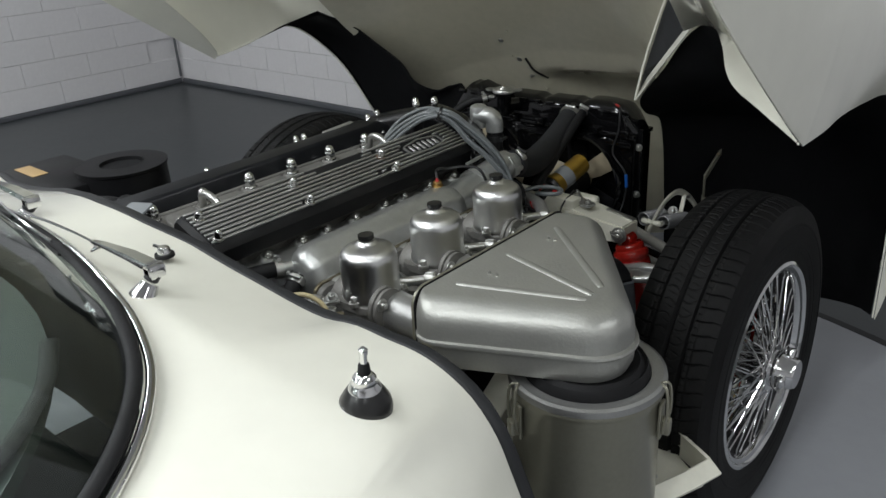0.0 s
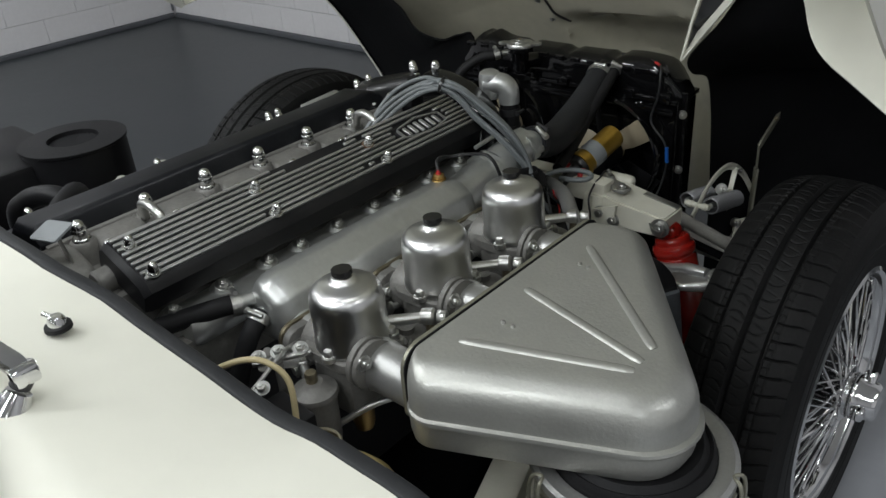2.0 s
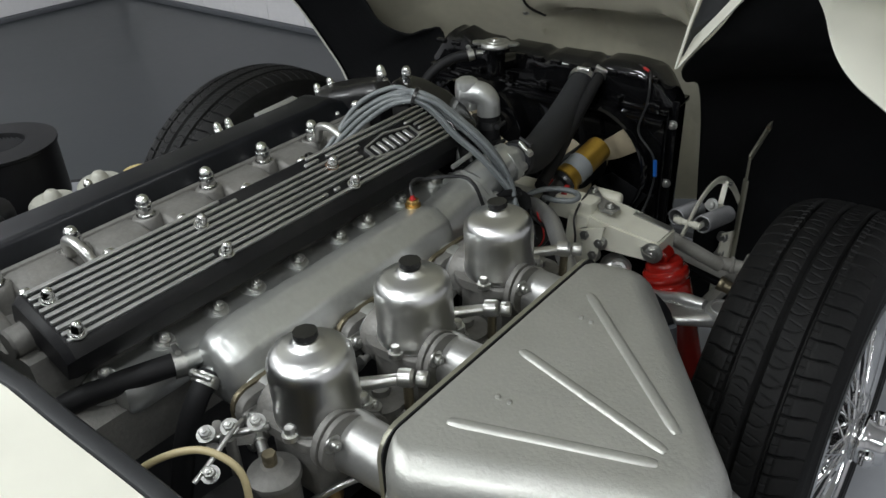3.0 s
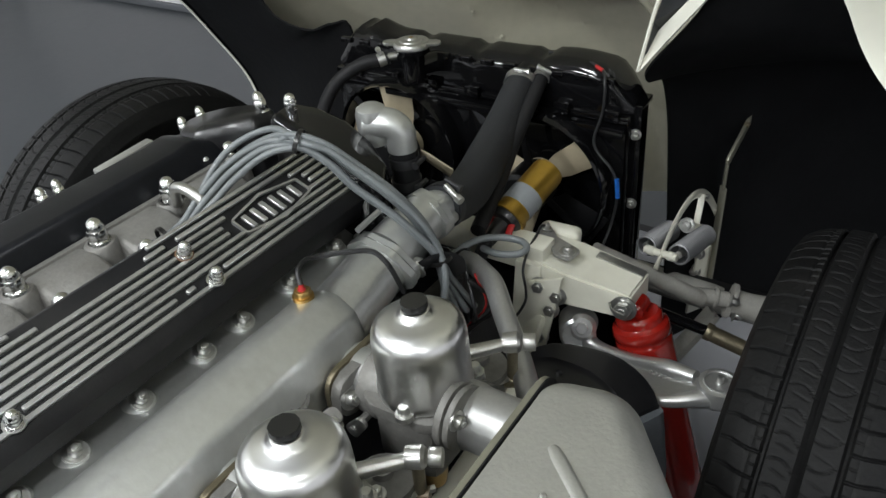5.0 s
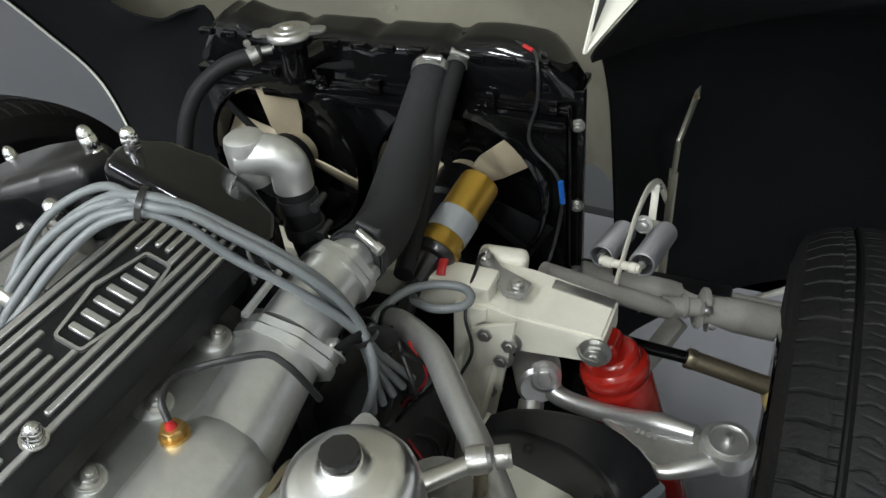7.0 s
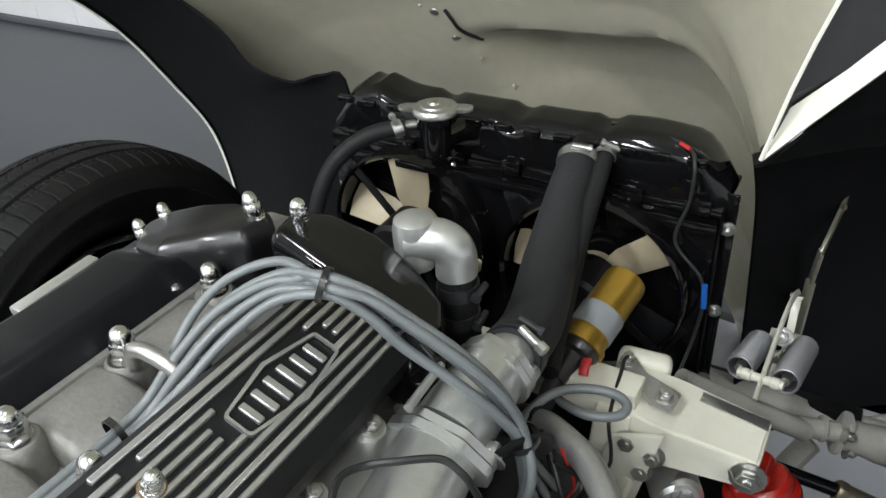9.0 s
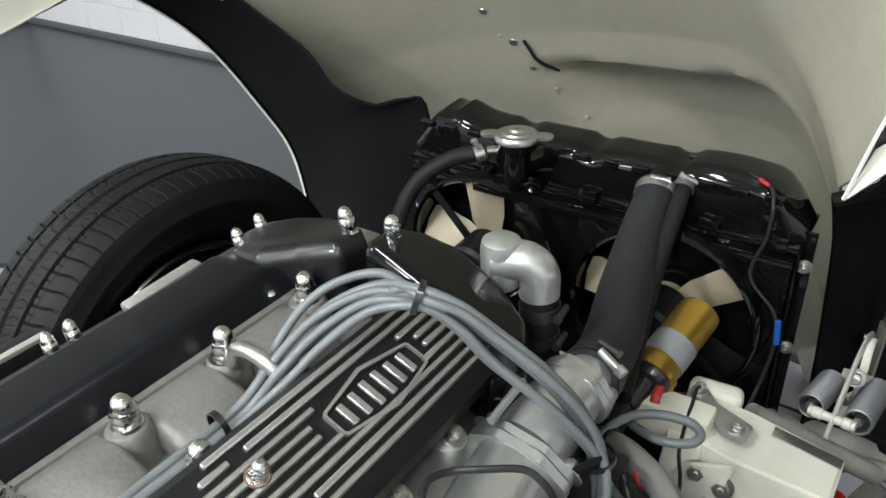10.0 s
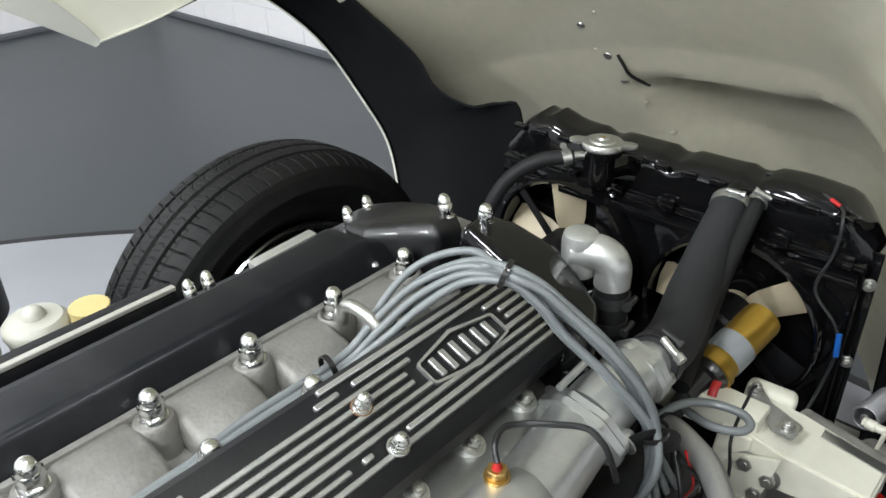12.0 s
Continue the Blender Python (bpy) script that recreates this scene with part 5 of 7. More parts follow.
def wishbone(side):
    w = thing("upper_wishbone", (side * 0.38, 0.0, 0.45), "forged aluminium upper suspension wishbone", "suspension arm", "upper wishbones")
    pts = [(0.290, 0.008, 0.458), (0.311, -0.004, 0.441), (0.369, -0.018, 0.450), (0.420, -0.032, 0.470), (0.456, -0.041, 0.480)]
    pts = [(side * x, y, z) for x, y, z in pts]
    part("ridge", tube(pts, 0.012, 12, 5, radii=[0.015, 0.0105, 0.0100, 0.0125, 0.009]), FORGED, w, "polished forged ridge")
    pts2 = [(0.366, -0.024, 0.448), (0.400, -0.058, 0.463), (0.428, -0.086, 0.470), (0.455, -0.076, 0.474), (0.478, -0.060, 0.475)]
    part("lower_ridge", tube([(side * x, y, z) for x, y, z in pts2], 0.008, 12, 5, radii=[0.004, 0.004, 0.006, 0.009, 0.012]), FORGED, w)
    web = bmesh.new()
    web.faces.new([web.verts.new((side * x, y, z)) for x, y, z in ((0.345, -0.016, 0.446), (0.369, -0.018, 0.451), (0.420, -0.032, 0.471), (0.462, -0.041, 0.481), (0.480, -0.056, 0.476), (0.455, -0.075, 0.473), (0.431, -0.085, 0.470), (0.404, -0.060, 0.465), (0.373, -0.032, 0.451))][::side])
    bmesh.ops.solidify(web, geom=web.faces[:], thickness=0.008)
    bmesh.ops.triangulate(web, faces=[f for f in web.faces if len(f.verts) > 4])
    part("web", web, FORGED, w, "cast web with raised marks")
    for k in range(4):
        part("cast_mark", box(-0.0022, 0.0022, -0.0030, 0.0030, 0, 0.0012, 0.0005, pose(side * (0.402 + 0.0065 * k), -0.044 - 0.002 * k, 0.4672 + 0.0018 * k, 0, -18 * side, -20 * side)), FORGED, w)
    part("pivot_eye", join(rod((side * 0.283, 0.030, 0.448), (side * 0.297, -0.010, 0.470), 0.0180, 26, bev=0.005), hexa(0.0085, 0.007, towards((side * 0.297, -0.010, 0.470), (side * 0.300, -0.020, 0.4755)))), FORGED, w, "round forged eye with its nut")
    part("pivot", join(rod((side * 0.270, 0.030, 0.448), (side * 0.292, -0.012, 0.456), 0.024, 22, bev=0.004), rod((side * 0.282, -0.010, 0.430), (side * 0.286, -0.040, 0.412), 0.014, 16, bev=0.002)), FORGED, w, "round pivot boss")
    part("ball_joint", lathe([(0, 0.0125), (0.0195, 0.0125), (0.0198, 0.0145), (0.0215, 0.0145), (0.0218, 0.0125), (0.028, 0.0115), (0.0295, 0.008), (0.0295, -0.008), (0.022, -0.016), (0, -0.016)], pose(side * 0.484, -0.046, 0.478) @ Matrix.Diagonal((0.84, 0.84, 1, 1)), 32), FORGED, w, "round ball joint housing")
    part("grease_nipple", lathe([(0, 0.021), (0.003, 0.021), (0.0042, 0.018), (0.0045, 0.012), (0, 0.012)], pose(side * 0.484, -0.046, 0.478), 10), ZINC, w)
    return w


wishbone(1)
wishbone(-1)
tie = thing("track_rod", (0.44, 0.10, 0.40), "black track rod with bronzed sleeve to the wheel", "track rod")
part("bar", rod((0.34, 0.070, 0.470), (0.435, 0.110, 0.425), 0.0075, 12), BLACK_GLOSS, tie)
part("sleeve", join(rod((0.428, 0.107, 0.428), (0.512, 0.118, 0.402), 0.011, 14, bev=0.001), hexa(0.0125, 0.010, towards((0.424, 0.106, 0.430), (0.512, 0.118, 0.402)))), STEEL_DULL, tie, "bronzed steel sleeve")
part("joint", lathe([(0, -0.03), (0.016, -0.03), (0.022, -0.012), (0.020, 0.0), (0.014, 0.010), (0, 0.012)], pose(0.53, 0.118, 0.398), 20), YELLOWPL, tie, "yellow passivated rod end")
duct = thing("brake_duct", (0.36, -0.12, 0.42), "black rubber cooling duct bent over the suspension", "air duct")
def duct_ring(back, ridge, drop, lip=0.022):
    """Flat section: rear edge, front ridge, front foot, rear foot."""
    b, r = Vector(back), Vector(ridge)
    sq = [b, r, r + Vector((0.004, -0.006, -drop)), b + Vector((0, 0, -lip))]
    out = []
    for k in range(4):
        p, q, s = sq[k - 1], sq[k], sq[(k + 1) % 4]
        for t in (0.30, 0.10):
            out.append(q.lerp(p, t * 0.5))
        for t in (0.10, 0.30):
            out.append(q.lerp(s, t * 0.5))
    return out


ELBOW = [((0.254, -0.084, 0.455), (0.265, -0.095, 0.455), 0.046), ((0.264, -0.080, 0.478), (0.275, -0.098, 0.478), 0.056), ((0.287, -0.076, 0.492), (0.300, -0.101, 0.492), 0.062), ((0.312, -0.074, 0.499), (0.328, -0.107, 0.499), 0.066), ((0.335, -0.074, 0.503), (0.353, -0.113, 0.503), 0.068), ((0.358, -0.073, 0.504), (0.371, -0.121, 0.504), 0.068), ((0.378, -0.074, 0.502), (0.387, -0.128, 0.502), 0.066), ((0.396, -0.078, 0.498), (0.396, -0.132, 0.498), 0.055), ((0.411, -0.083, 0.492), (0.402, -0.136, 0.492), 0.052), ((0.424, -0.091, 0.486), (0.407, -0.138, 0.485), 0.050), ((0.433, -0.100, 0.478), (0.410, -0.140, 0.477), 0.050)]
part("elbow", loft([duct_ring(b, r, d) for b, r, d in ELBOW]), DUCT, duct)
part("joint", loft([duct_ring((0.4335, -0.100, 0.4785), (0.4085, -0.142, 0.4775), 0.052), duct_ring((0.4345, -0.101, 0.4745), (0.4095, -0.143, 0.4735), 0.052)]), RUBBER, duct, "black joint between elbow and skirt")
part("skirt", loft([[Vector((x * 1.0 + u * ax + w * bx, y + u * ay + w * by, z)) for u, w in rounded([(-1, -1), (1, -1), (1, 1), (-1, 1)], 0.45, 5)] for x, y, z, ax, ay, bx, by in ((0.423, -0.118, 0.4735, 0.0115, 0.020, 0.008, -0.006), (0.426, -0.112, 0.43, 0.013, 0.016, 0.010, -0.010), (0.428, -0.100, 0.38, 0.015, 0.010, 0.010, -0.012), (0.432, -0.10, 0.26, 0.017, 0.010, 0.010, -0.014))]), SKIRT, duct, "dull grey rubber skirt of the duct")
part("clip", box(-0.007, 0.007, -0.002, 0.002, 0, 0.002, 0.0006, pose(0.406, -0.148, 0.478, 0, 12, 40)), ZINC, duct, "small bare metal clip")
for at in ((0.312, -0.108, 0.478), (0.388, -0.134, 0.472)):
    part("rivet", lathe([(0, 0.006), (0.003, 0.005), (0.005, 0)], towards(at, Vector(at) + Vector((0, -0.9, 0.3))), 10), DARK, duct)

# bonnet balance springs on their bracket
sp = thing("bonnet_spring_bracket", (0.33, 0.26, 0.38), "cream bracket with two bonnet balance springs", "spring bracket")


for a, b in (((0.300, 0.204, 0.470), (0.311, 0.280, 0.458)), ((0.351, 0.198, 0.474), (0.360, 0.300, 0.452))):
    L = (Vector(b) - Vector(a)).length
    M = towards(a, b)
    turns = int(L / 0.0040)
    coil = tube([M @ Vector((0.0148 * math.cos(2 * math.pi * k / 16), 0.0148 * math.sin(2 * math.pi * k / 16), L * k / (16 * turns))) for k in range(16 * turns + 1)], 0.0019, 6, 1)
    part("spring", join(coil, lathe([(0, 0.030), (0.0128, 0.030), (0.0132, 0.002), (0.0144, 0.002), (0.0146, L - 0.002), (0, L - 0.002)], M, 24)), SPRING, sp, "close-coiled dark steel spring")
    part("spring_eye", join(lathe([(0, 0.004), (0.0052, 0.004), (0.0058, 0.006), (0.0058, 0.031), (0, 0.031)], M, 16), hexa(0.0062, 0.006, M @ pose(0, 0, -0.001))), ZINC, sp, "bright nut in the hollow end of a spring")
part("pin", join(rod((0.300, 0.200, 0.468), (0.351, 0.192, 0.472), 0.0055, 14), rod((0.304, 0.1995, 0.4685), (0.316, 0.1975, 0.469), 0.0070, 14, bev=0.001), rod((0.337, 0.194, 0.471), (0.347, 0.1925, 0.4716), 0.0070, 14, bev=0.001)), CREAM_FRAME, sp, "cream cross pin")
part("hook_arm", tube([(0.3255, 0.178, 0.453), (0.330, 0.235, 0.501), (0.333, 0.290, 0.514), (0.335, 0.335, 0.500), (0.336, 0.385, 0.465), (0.336, 0.435, 0.415), (0.336, 0.475, 0.372)], 0.0075, 8, 6, flat=0.4, up=(1, 0, 0)), CREAM_FRAME, sp, "narrow cream arm bent over into an arch")
part("stay", beam((0.338, 0.335, 0.500), (0.340, 0.300, 0.420), 0.010, 0.004, 0.001), CREAM_FRAME, sp)
part("arm_pin", rod((0.328, 0.352, 0.487), (0.344, 0.352, 0.487), 0.004, 10), ZINC, sp)
part("arm_bolt", bolt((0.334, 0.285, 0.470), (0, -0.9, 0.4), 0.008, 0.007), ZINC, sp)
part("cross_plate", beam((0.318, 0.293, 0.464), (0.352, 0.293, 0.464), 0.022, 0.004, 0.001), CREAM_FRAME, sp)
part("foot_plate", beam((0.322, 0.425, 0.20), (0.330, 0.420, 0.345), 0.032, 0.005, 0.001), CREAM_FRAME, sp)
for at in ((0.322, 0.414, 0.335), (0.318, 0.416, 0.295)):
    part("bolt", bolt(at, (0.1, -0.95, 0.2), 0.008, 0.007), ZINC, sp)
st = thing("bonnet_stay", (0.345, 0.44, 0.20), "grey steel bonnet stay strip standing beside the springs", "bonnet stay")
part("strip", join(beam((0.340, 0.435, 0.20), (0.345, 0.430, 0.465), 0.005, 0.016, 0.001), beam((0.345, 0.430, 0.465), (0.349, 0.418, 0.520), 0.005, 0.016, 0.001), beam((0.349, 0.418, 0.518), (0.362, 0.478, 0.575), 0.005, 0.013, 0.001)), SILVER_DULL, st)
part("end_bolt", bolt((0.360, 0.462, 0.566), (0.3, -0.9, 0.2), 0.0032, 0.004), STEEL_DULL, st)

# ---------------- radiator and fans ----------------
rad = thing("radiator", (-0.02, 0.29, 0.12), "black gloss radiator with ribbed header tank and fan cowls", "radiator")
part("core", box(-0.282, 0.245, 0.262, 0.330, 0.14, 0.640, 0.004), BLACK_GLOSS, rad)
secs = []
for i in range(45):
    x = -0.290 + 0.540 * i / 44
    e = min(1, min(i, 44 - i) / 4)
    e = math.sin(e * math.pi / 2)
    dip = 0.006 if (i % 9) in (4, 5) and 4 < i < 40 else 0.0
    top = 0.652 + (0.062 - dip + 0.013 * math.exp(-((x + 0.225) / 0.03) ** 2) + 0.008 * math.exp(-((x - 0.15) / 0.06) ** 2)) * (0.35 + 0.65 * e)
    y0, y1 = 0.238 + 0.012 * (1 - e), 0.328 - 0.02 * (1 - e)
    secs.append([Vector((x, y, z)) for y, z in rounded([(y0, 0.650), (y1, 0.650), (y1 - 0.010, top), (y0 + 0.008, top - 0.004)], [0.003, 0.003, 0.028, 0.024], 6)])
part("header_tank", loft(secs), BLACK_GLOSS, rad, "black pressed header tank with raised ribs")
part("tank_seam", box(-0.286, 0.249, 0.234, 0.332, 0.6415, 0.6515, 0.002), BLACK_GLOSS, rad)
for i in range(7):
    part("seam_tab", box(-0.25 + i * 0.077, -0.225 + i * 0.077, 0.227, 0.235, 0.644, 0.662, 0.002), BLACK_GLOSS, rad)
for i in range(13):
    x = -0.262 + 0.0395 * i
    part("header_tab", box(x - 0.011, x + 0.011, 0.2405, 0.250, 0.694, 0.7035, 0.0025), BLACK_GLOSS, rad)
part("side_bracket", join(box(0.246, 0.250, 0.240, 0.285, 0.20, 0.650, 0.001), box(0.250, 0.262, 0.252, 0.256, 0.20, 0.665, 0.001)), BLACK_GLOSS, rad, "black side bracket")
for z in (0.622, 0.507, 0.40):
    part("side_bolt", bolt((0.255, 0.251, z), (0.2, -1, 0), 0.0058, 0.006), ZINC, rad)
part("top_rail", box(-0.28, 0.245, 0.226, 0.233, 0.622, 0.636, 0.001), BLACK_GLOSS, rad, "black shelf rail of the cowl")
for cx, cz, nm in ((-0.152, 0.530, 0), (0.108, 0.525, 1)):
    cm = pose(cx, 0.0, cz, 90, 0, 0)
    cowl = part("fan_cowl", lathe([(0.114, -0.262), (0.114, -0.208), (0.118, -0.203), (0.121, -0.208), (0.121, -0.262)], cm, 56), BLACK_GLOSS, rad, "round black fan cowl")
    sq = [(-0.136, -0.19), (0.136, -0.19), (0.136, 0.112), (-0.136, 0.112)]
    n = 64
    circ = [(0.119 * math.cos(2 * math.pi * i / n), 0.119 * math.sin(2 * math.pi * i / n)) for i in range(n)]
    out = []
    for ca, sa in circ:
        f = min(0.136 / max(abs(ca), 1e-6), (0.112 if sa > 0 else 0.19) / max(abs(sa), 1e-6))
        out.append((ca * f, sa * f))
    part("shroud_panel", loft([[cm @ Vector((a, b, zz)) for a, b in o] for o, zz in ((circ, -0.236), (out, -0.240), (out, -0.243), (circ, -0.239))], True, False), BLACK_GLOSS, rad, "black fan shroud panel")
    part("fan_hub", lathe([(0, -0.224), (0.026, -0.224), (0.030, -0.228), (0.030, -0.245), (0, -0.245)], cm, 24), FANBLADE, rad, "ivory plastic fan hub")
    part("motor", lathe([(0, -0.165), (0.030, -0.165), (0.036, -0.17), (0.037, -0.225), (0, -0.225)], cm, 28), BLACK_SATIN, rad, "black fan motor")
    for a in ((97, 170, 250, 337), (37, 172, 250))[nm]:
        bl = [(0.024, -0.015), (0.050, -0.022), (0.100, -0.026), (0.110, -0.022), (0.112, 0.0), (0.108, 0.026), (0.050, 0.023), (0.024, 0.015)]
        part("fan_blade", prism(bl, 0.003, cm @ pose(0, 0, -0.238, 0, 0, a) @ pose(0, 0, 0, (34, 14)[nm], 0, 0), 0.0008), FANBLADE, rad, "ivory plastic fan blade")
    if nm:
        # lower blade of this fan, its deep shade put in as a black colour
        part("shaded_blade", prism([(0.030, -0.020), (0.125, -0.034), (0.128, 0.026), (0.05, 0.016)], 0.003, cm @ pose(0, 0, -0.222, 0, 0, -28), 0.0006), BLACK_SATIN, rad, "lower fan blade with its shade put in as black")
    for a in ((133, 210, 293), (100, 212, 322))[nm]:
        part("motor_strut", box(0.03, 0.126, -0.006, 0.006, -0.212, -0.208, 0.001, cm @ pose(0, 0, 0, 0, 0, a)), BLACK_SATIN, rad)
cap = (-0.094, 0.203)
part("filler_neck", lathe([(0, 0.668), (0.016, 0.668), (0.018, 0.676), (0.018, 0.712), (0.026, 0.714), (0.026, 0.722), (0, 0.722)], pose(*cap, 0), 28), BLACK_GLOSS, rad, "black filler neck")
part("neck_joint", rod((cap[0], cap[1], 0.69), (cap[0] + 0.02, 0.27, 0.685), 0.016, 18), BLACK_GLOSS, rad)
ears = prism(rounded([(-0.046, -0.010), (0.046, -0.010), (0.046, 0.010), (-0.046, 0.010)], 0.008), 0.004, pose(*cap, 0.727, 0, 0, 20), 0.0012)
part("radiator_cap", join(lathe([(0, 0.722), (0.0265, 0.722), (0.0285, 0.724), (0.0285, 0.729), (0.0262, 0.732), (0.019, 0.7325), (0.0175, 0.7345), (0.010, 0.7355), (0.008, 0.738), (0, 0.738)], pose(*cap, 0), 36), ears), ZINC, rad, "plated pressure cap with two ears")
part("cap_rivet", lathe([(0, 0.7385), (0.0035, 0.738), (0.0045, 0.7355), (0, 0.7355)], pose(*cap, 0), 12), BRASS, rad)
part("overflow_spout", join(rod((-0.112, 0.185, 0.712), (-0.128, 0.170, 0.712), 0.006, 10), clamp((-0.128, 0.168, 0.710), (-0.14, 0.155, 0.706), 0.009, (-0.5, -0.5, 0.2))), ZINC, rad)

# hoses
oh = thing("overflow_hose", (-0.20, 0.10, 0.60), "black rubber overflow hose from the filler neck", "hose")
part("hose", tube([(-0.120, 0.176, 0.711), (-0.160, 0.150, 0.702), (-0.195, 0.120, 0.67), (-0.212, 0.095, 0.61), (-0.216, 0.08, 0.52)], 0.0105, 12, 6), RUBBER, oh)
th = thing("top_hose", (0.12, 0.05, 0.64), "black cloth-covered top radiator hose", "hose")
part("hose", tube([(0.153, -0.104, 0.665), (0.138, -0.020, 0.640), (0.112, 0.075, 0.636), (0.092, 0.160, 0.650), (0.082, 0.222, 0.676), (0.079, 0.240, 0.684)], 0.0235, 20, 6, radii=[0.0268, 0.0285, 0.0290, 0.0265, 0.0235, 0.0235]), HOSE, th)
part("hose_clip", clamp((0.081, 0.230, 0.680), (0.078, 0.245, 0.687), 0.0240, (0.2, -0.3, 1)), ZINC, th, "steel hose clip")

part("radiator_stub", rod((0.080, 0.232, 0.681), (0.077, 0.270, 0.690), 0.0205, 18), BLACK_GLOSS, th)
bh2 = thing("bleed_hose", (0.15, 0.10, 0.62), "thin black rubber hose beside the top hose", "hose")
part("hose", tube([(0.108, 0.250, 0.692), (0.114, 0.21, 0.676), (0.124, 0.13, 0.640), (0.142, 0.04, 0.606), (0.158, -0.03, 0.592)], 0.0105, 12, 6), RUBBER, bh2)
part("hose_clip", clamp((0.109, 0.244, 0.690), (0.112, 0.22, 0.680), 0.0115, (0.5, -0.4, 0.8)), ZINC, bh2, "steel hose clip")

# water outlet and thermostat housing on the manifold front
wo = thing("water_outlet", (0.14, -0.18, 0.58), "cast aluminium water outlet bolted to the manifold", "water outlet")
part("body", tube([(0.150, -0.340, 0.630), (0.148, -0.290, 0.634), (0.144, -0.240, 0.640), (0.141, -0.200, 0.645)], 0.034, 28, 5, radii=[0.036, 0.036, 0.0345, 0.033]), ALU_SMOOTH, wo)
fo = [(a * 0.84, b * 0.92) for a, b in rounded([(-0.053, -0.011), (-0.024, -0.037), (0.024, -0.037), (0.053, -0.011), (0.053, 0.011), (0.024, 0.037), (-0.024, 0.037), (-0.053, 0.011)], [0.010, 0.016, 0.016, 0.010, 0.010, 0.016, 0.016, 0.010])]
FM = towards((0.142, -0.208, 0.644), (0.148, -0.112, 0.673)) @ pose(0, 0, 0, 0, 0, 10)
part("flange", join(prism(fo, 0.008, FM, 0.0025, 3), prism([(a * 0.97, b * 0.97) for a, b in fo], 0.007, FM @ pose(0, 0, 0.0095), 0.0025, 3)), ALU_SMOOTH, wo, "two cast flanges with a gasket between")
part("neck", tube([(0.143, -0.190, 0.650), (0.146, -0.155, 0.659), (0.149, -0.132, 0.665), (0.151, -0.118, 0.667)], 0.033, 26, 4, radii=[0.0325, 0.031, 0.029, 0.027]), ALU_SMOOTH, wo)
co_o = [(a * 0.74, b * 0.84) for a, b in rounded([(-0.046, -0.010), (-0.022, -0.033), (0.022, -0.033), (0.046, -0.010), (0.046, 0.010), (0.022, 0.033), (-0.022, 0.033), (-0.046, 0.010)], [0.009, 0.014, 0.014, 0.009, 0.009, 0.014, 0.014, 0.009])]
CF = towards((0.149, -0.130, 0.665), (0.154, -0.080, 0.668)) @ pose(0, 0, 0, 0, 0, 10)
part("cover_flange", join(prism(co_o, 0.007, CF, 0.002, 3), prism([(a * 0.97, b * 0.97) for a, b in co_o], 0.008, CF @ pose(0, 0, 0.0085), 0.0025, 3), *[lathe([(0, 0.032), (0.0055, 0.028), (0.0070, 0.026), (0.0075, 0.014), (0, 0.014)], CF @ pose(0.025 * q, 0, 0), 18) for q in (-1, 1)]), ALU_SMOOTH, wo, "bolted cast cover with two bosses")
part("spigot", rod((0.150, -0.118, 0.667), (0.152, -0.088, 0.661), 0.0225, 24), ALU_SMOOTH, wo)
for a in (0, 180):
    p = FM @ Vector((0.0355 * math.cos(radians(a)), 0.0355 * math.sin(radians(a)), 0.0165))
    part("flange_bolt", bolt(p, FM.to_3x3() @ Vector((0, 0, 1)), 0.0095, 0.010), ZINC, wo)
part("neck_clip", clamp((0.1525, -0.094, 0.663), (0.1515, -0.080, 0.659), 0.0270, (0.35, -0.25, 1)), DARK, wo, "dull steel hose clip")
part("clip_screw", join(rod((0.158, -0.093, 0.6915), (0.180, -0.100, 0.6825), 0.0038, 12, bev=0.0008), rod((0.177, -0.099, 0.6838), (0.184, -0.1013, 0.681), 0.0052, 8)), ZINC, wo, "bright clip screw")
part("stub", rod((0.124, -0.215, 0.690), (0.124, -0.165, 0.694), 0.0035, 12), ALU_SMOOTH, wo)
sn = thing("temperature_sender", (0.142, -0.325, 0.676), "brass temperature sender with a thin black wire", "temperature sensor")
part("boss", lathe([(0, 0.660), (0.0150, 0.660), (0.0138, 0.6765), (0.0125, 0.678), (0, 0.678)], pose(0.142, -0.325, 0), 24), ALU_SMOOTH, sn)
part("hexagon", join(hexa(0.0092, 0.009, pose(0.142, -0.325, 0.682)), lathe([(0, 0.679), (0.0108, 0.679), (0.0108, 0.684), (0, 0.684)], pose(0.142, -0.325, 0), 20)), BRASS, sn, "brass hexagon")
part("insulator", lathe([(0, 0.690), (0.0045, 0.690), (0.0042, 0.692), (0.0028, 0.694), (0.0026, 0.697), (0, 0.697)], pose(0.142, -0.325, 0), 14), REDPL, sn, "red insulator")
part("wire", tube([(0.142, -0.325, 0.696), (0.134, -0.318, 0.706), (0.128, -0.300, 0.706), (0.134, -0.283, 0.702), (0.153, -0.273, 0.706), (0.177, -0.258, 0.706), (0.192, -0.257, 0.700), (0.199, -0.254, 0.686), (0.203, -0.245, 0.655)], 0.0027, 8, 6), WIRE, sn, "thin black wire")

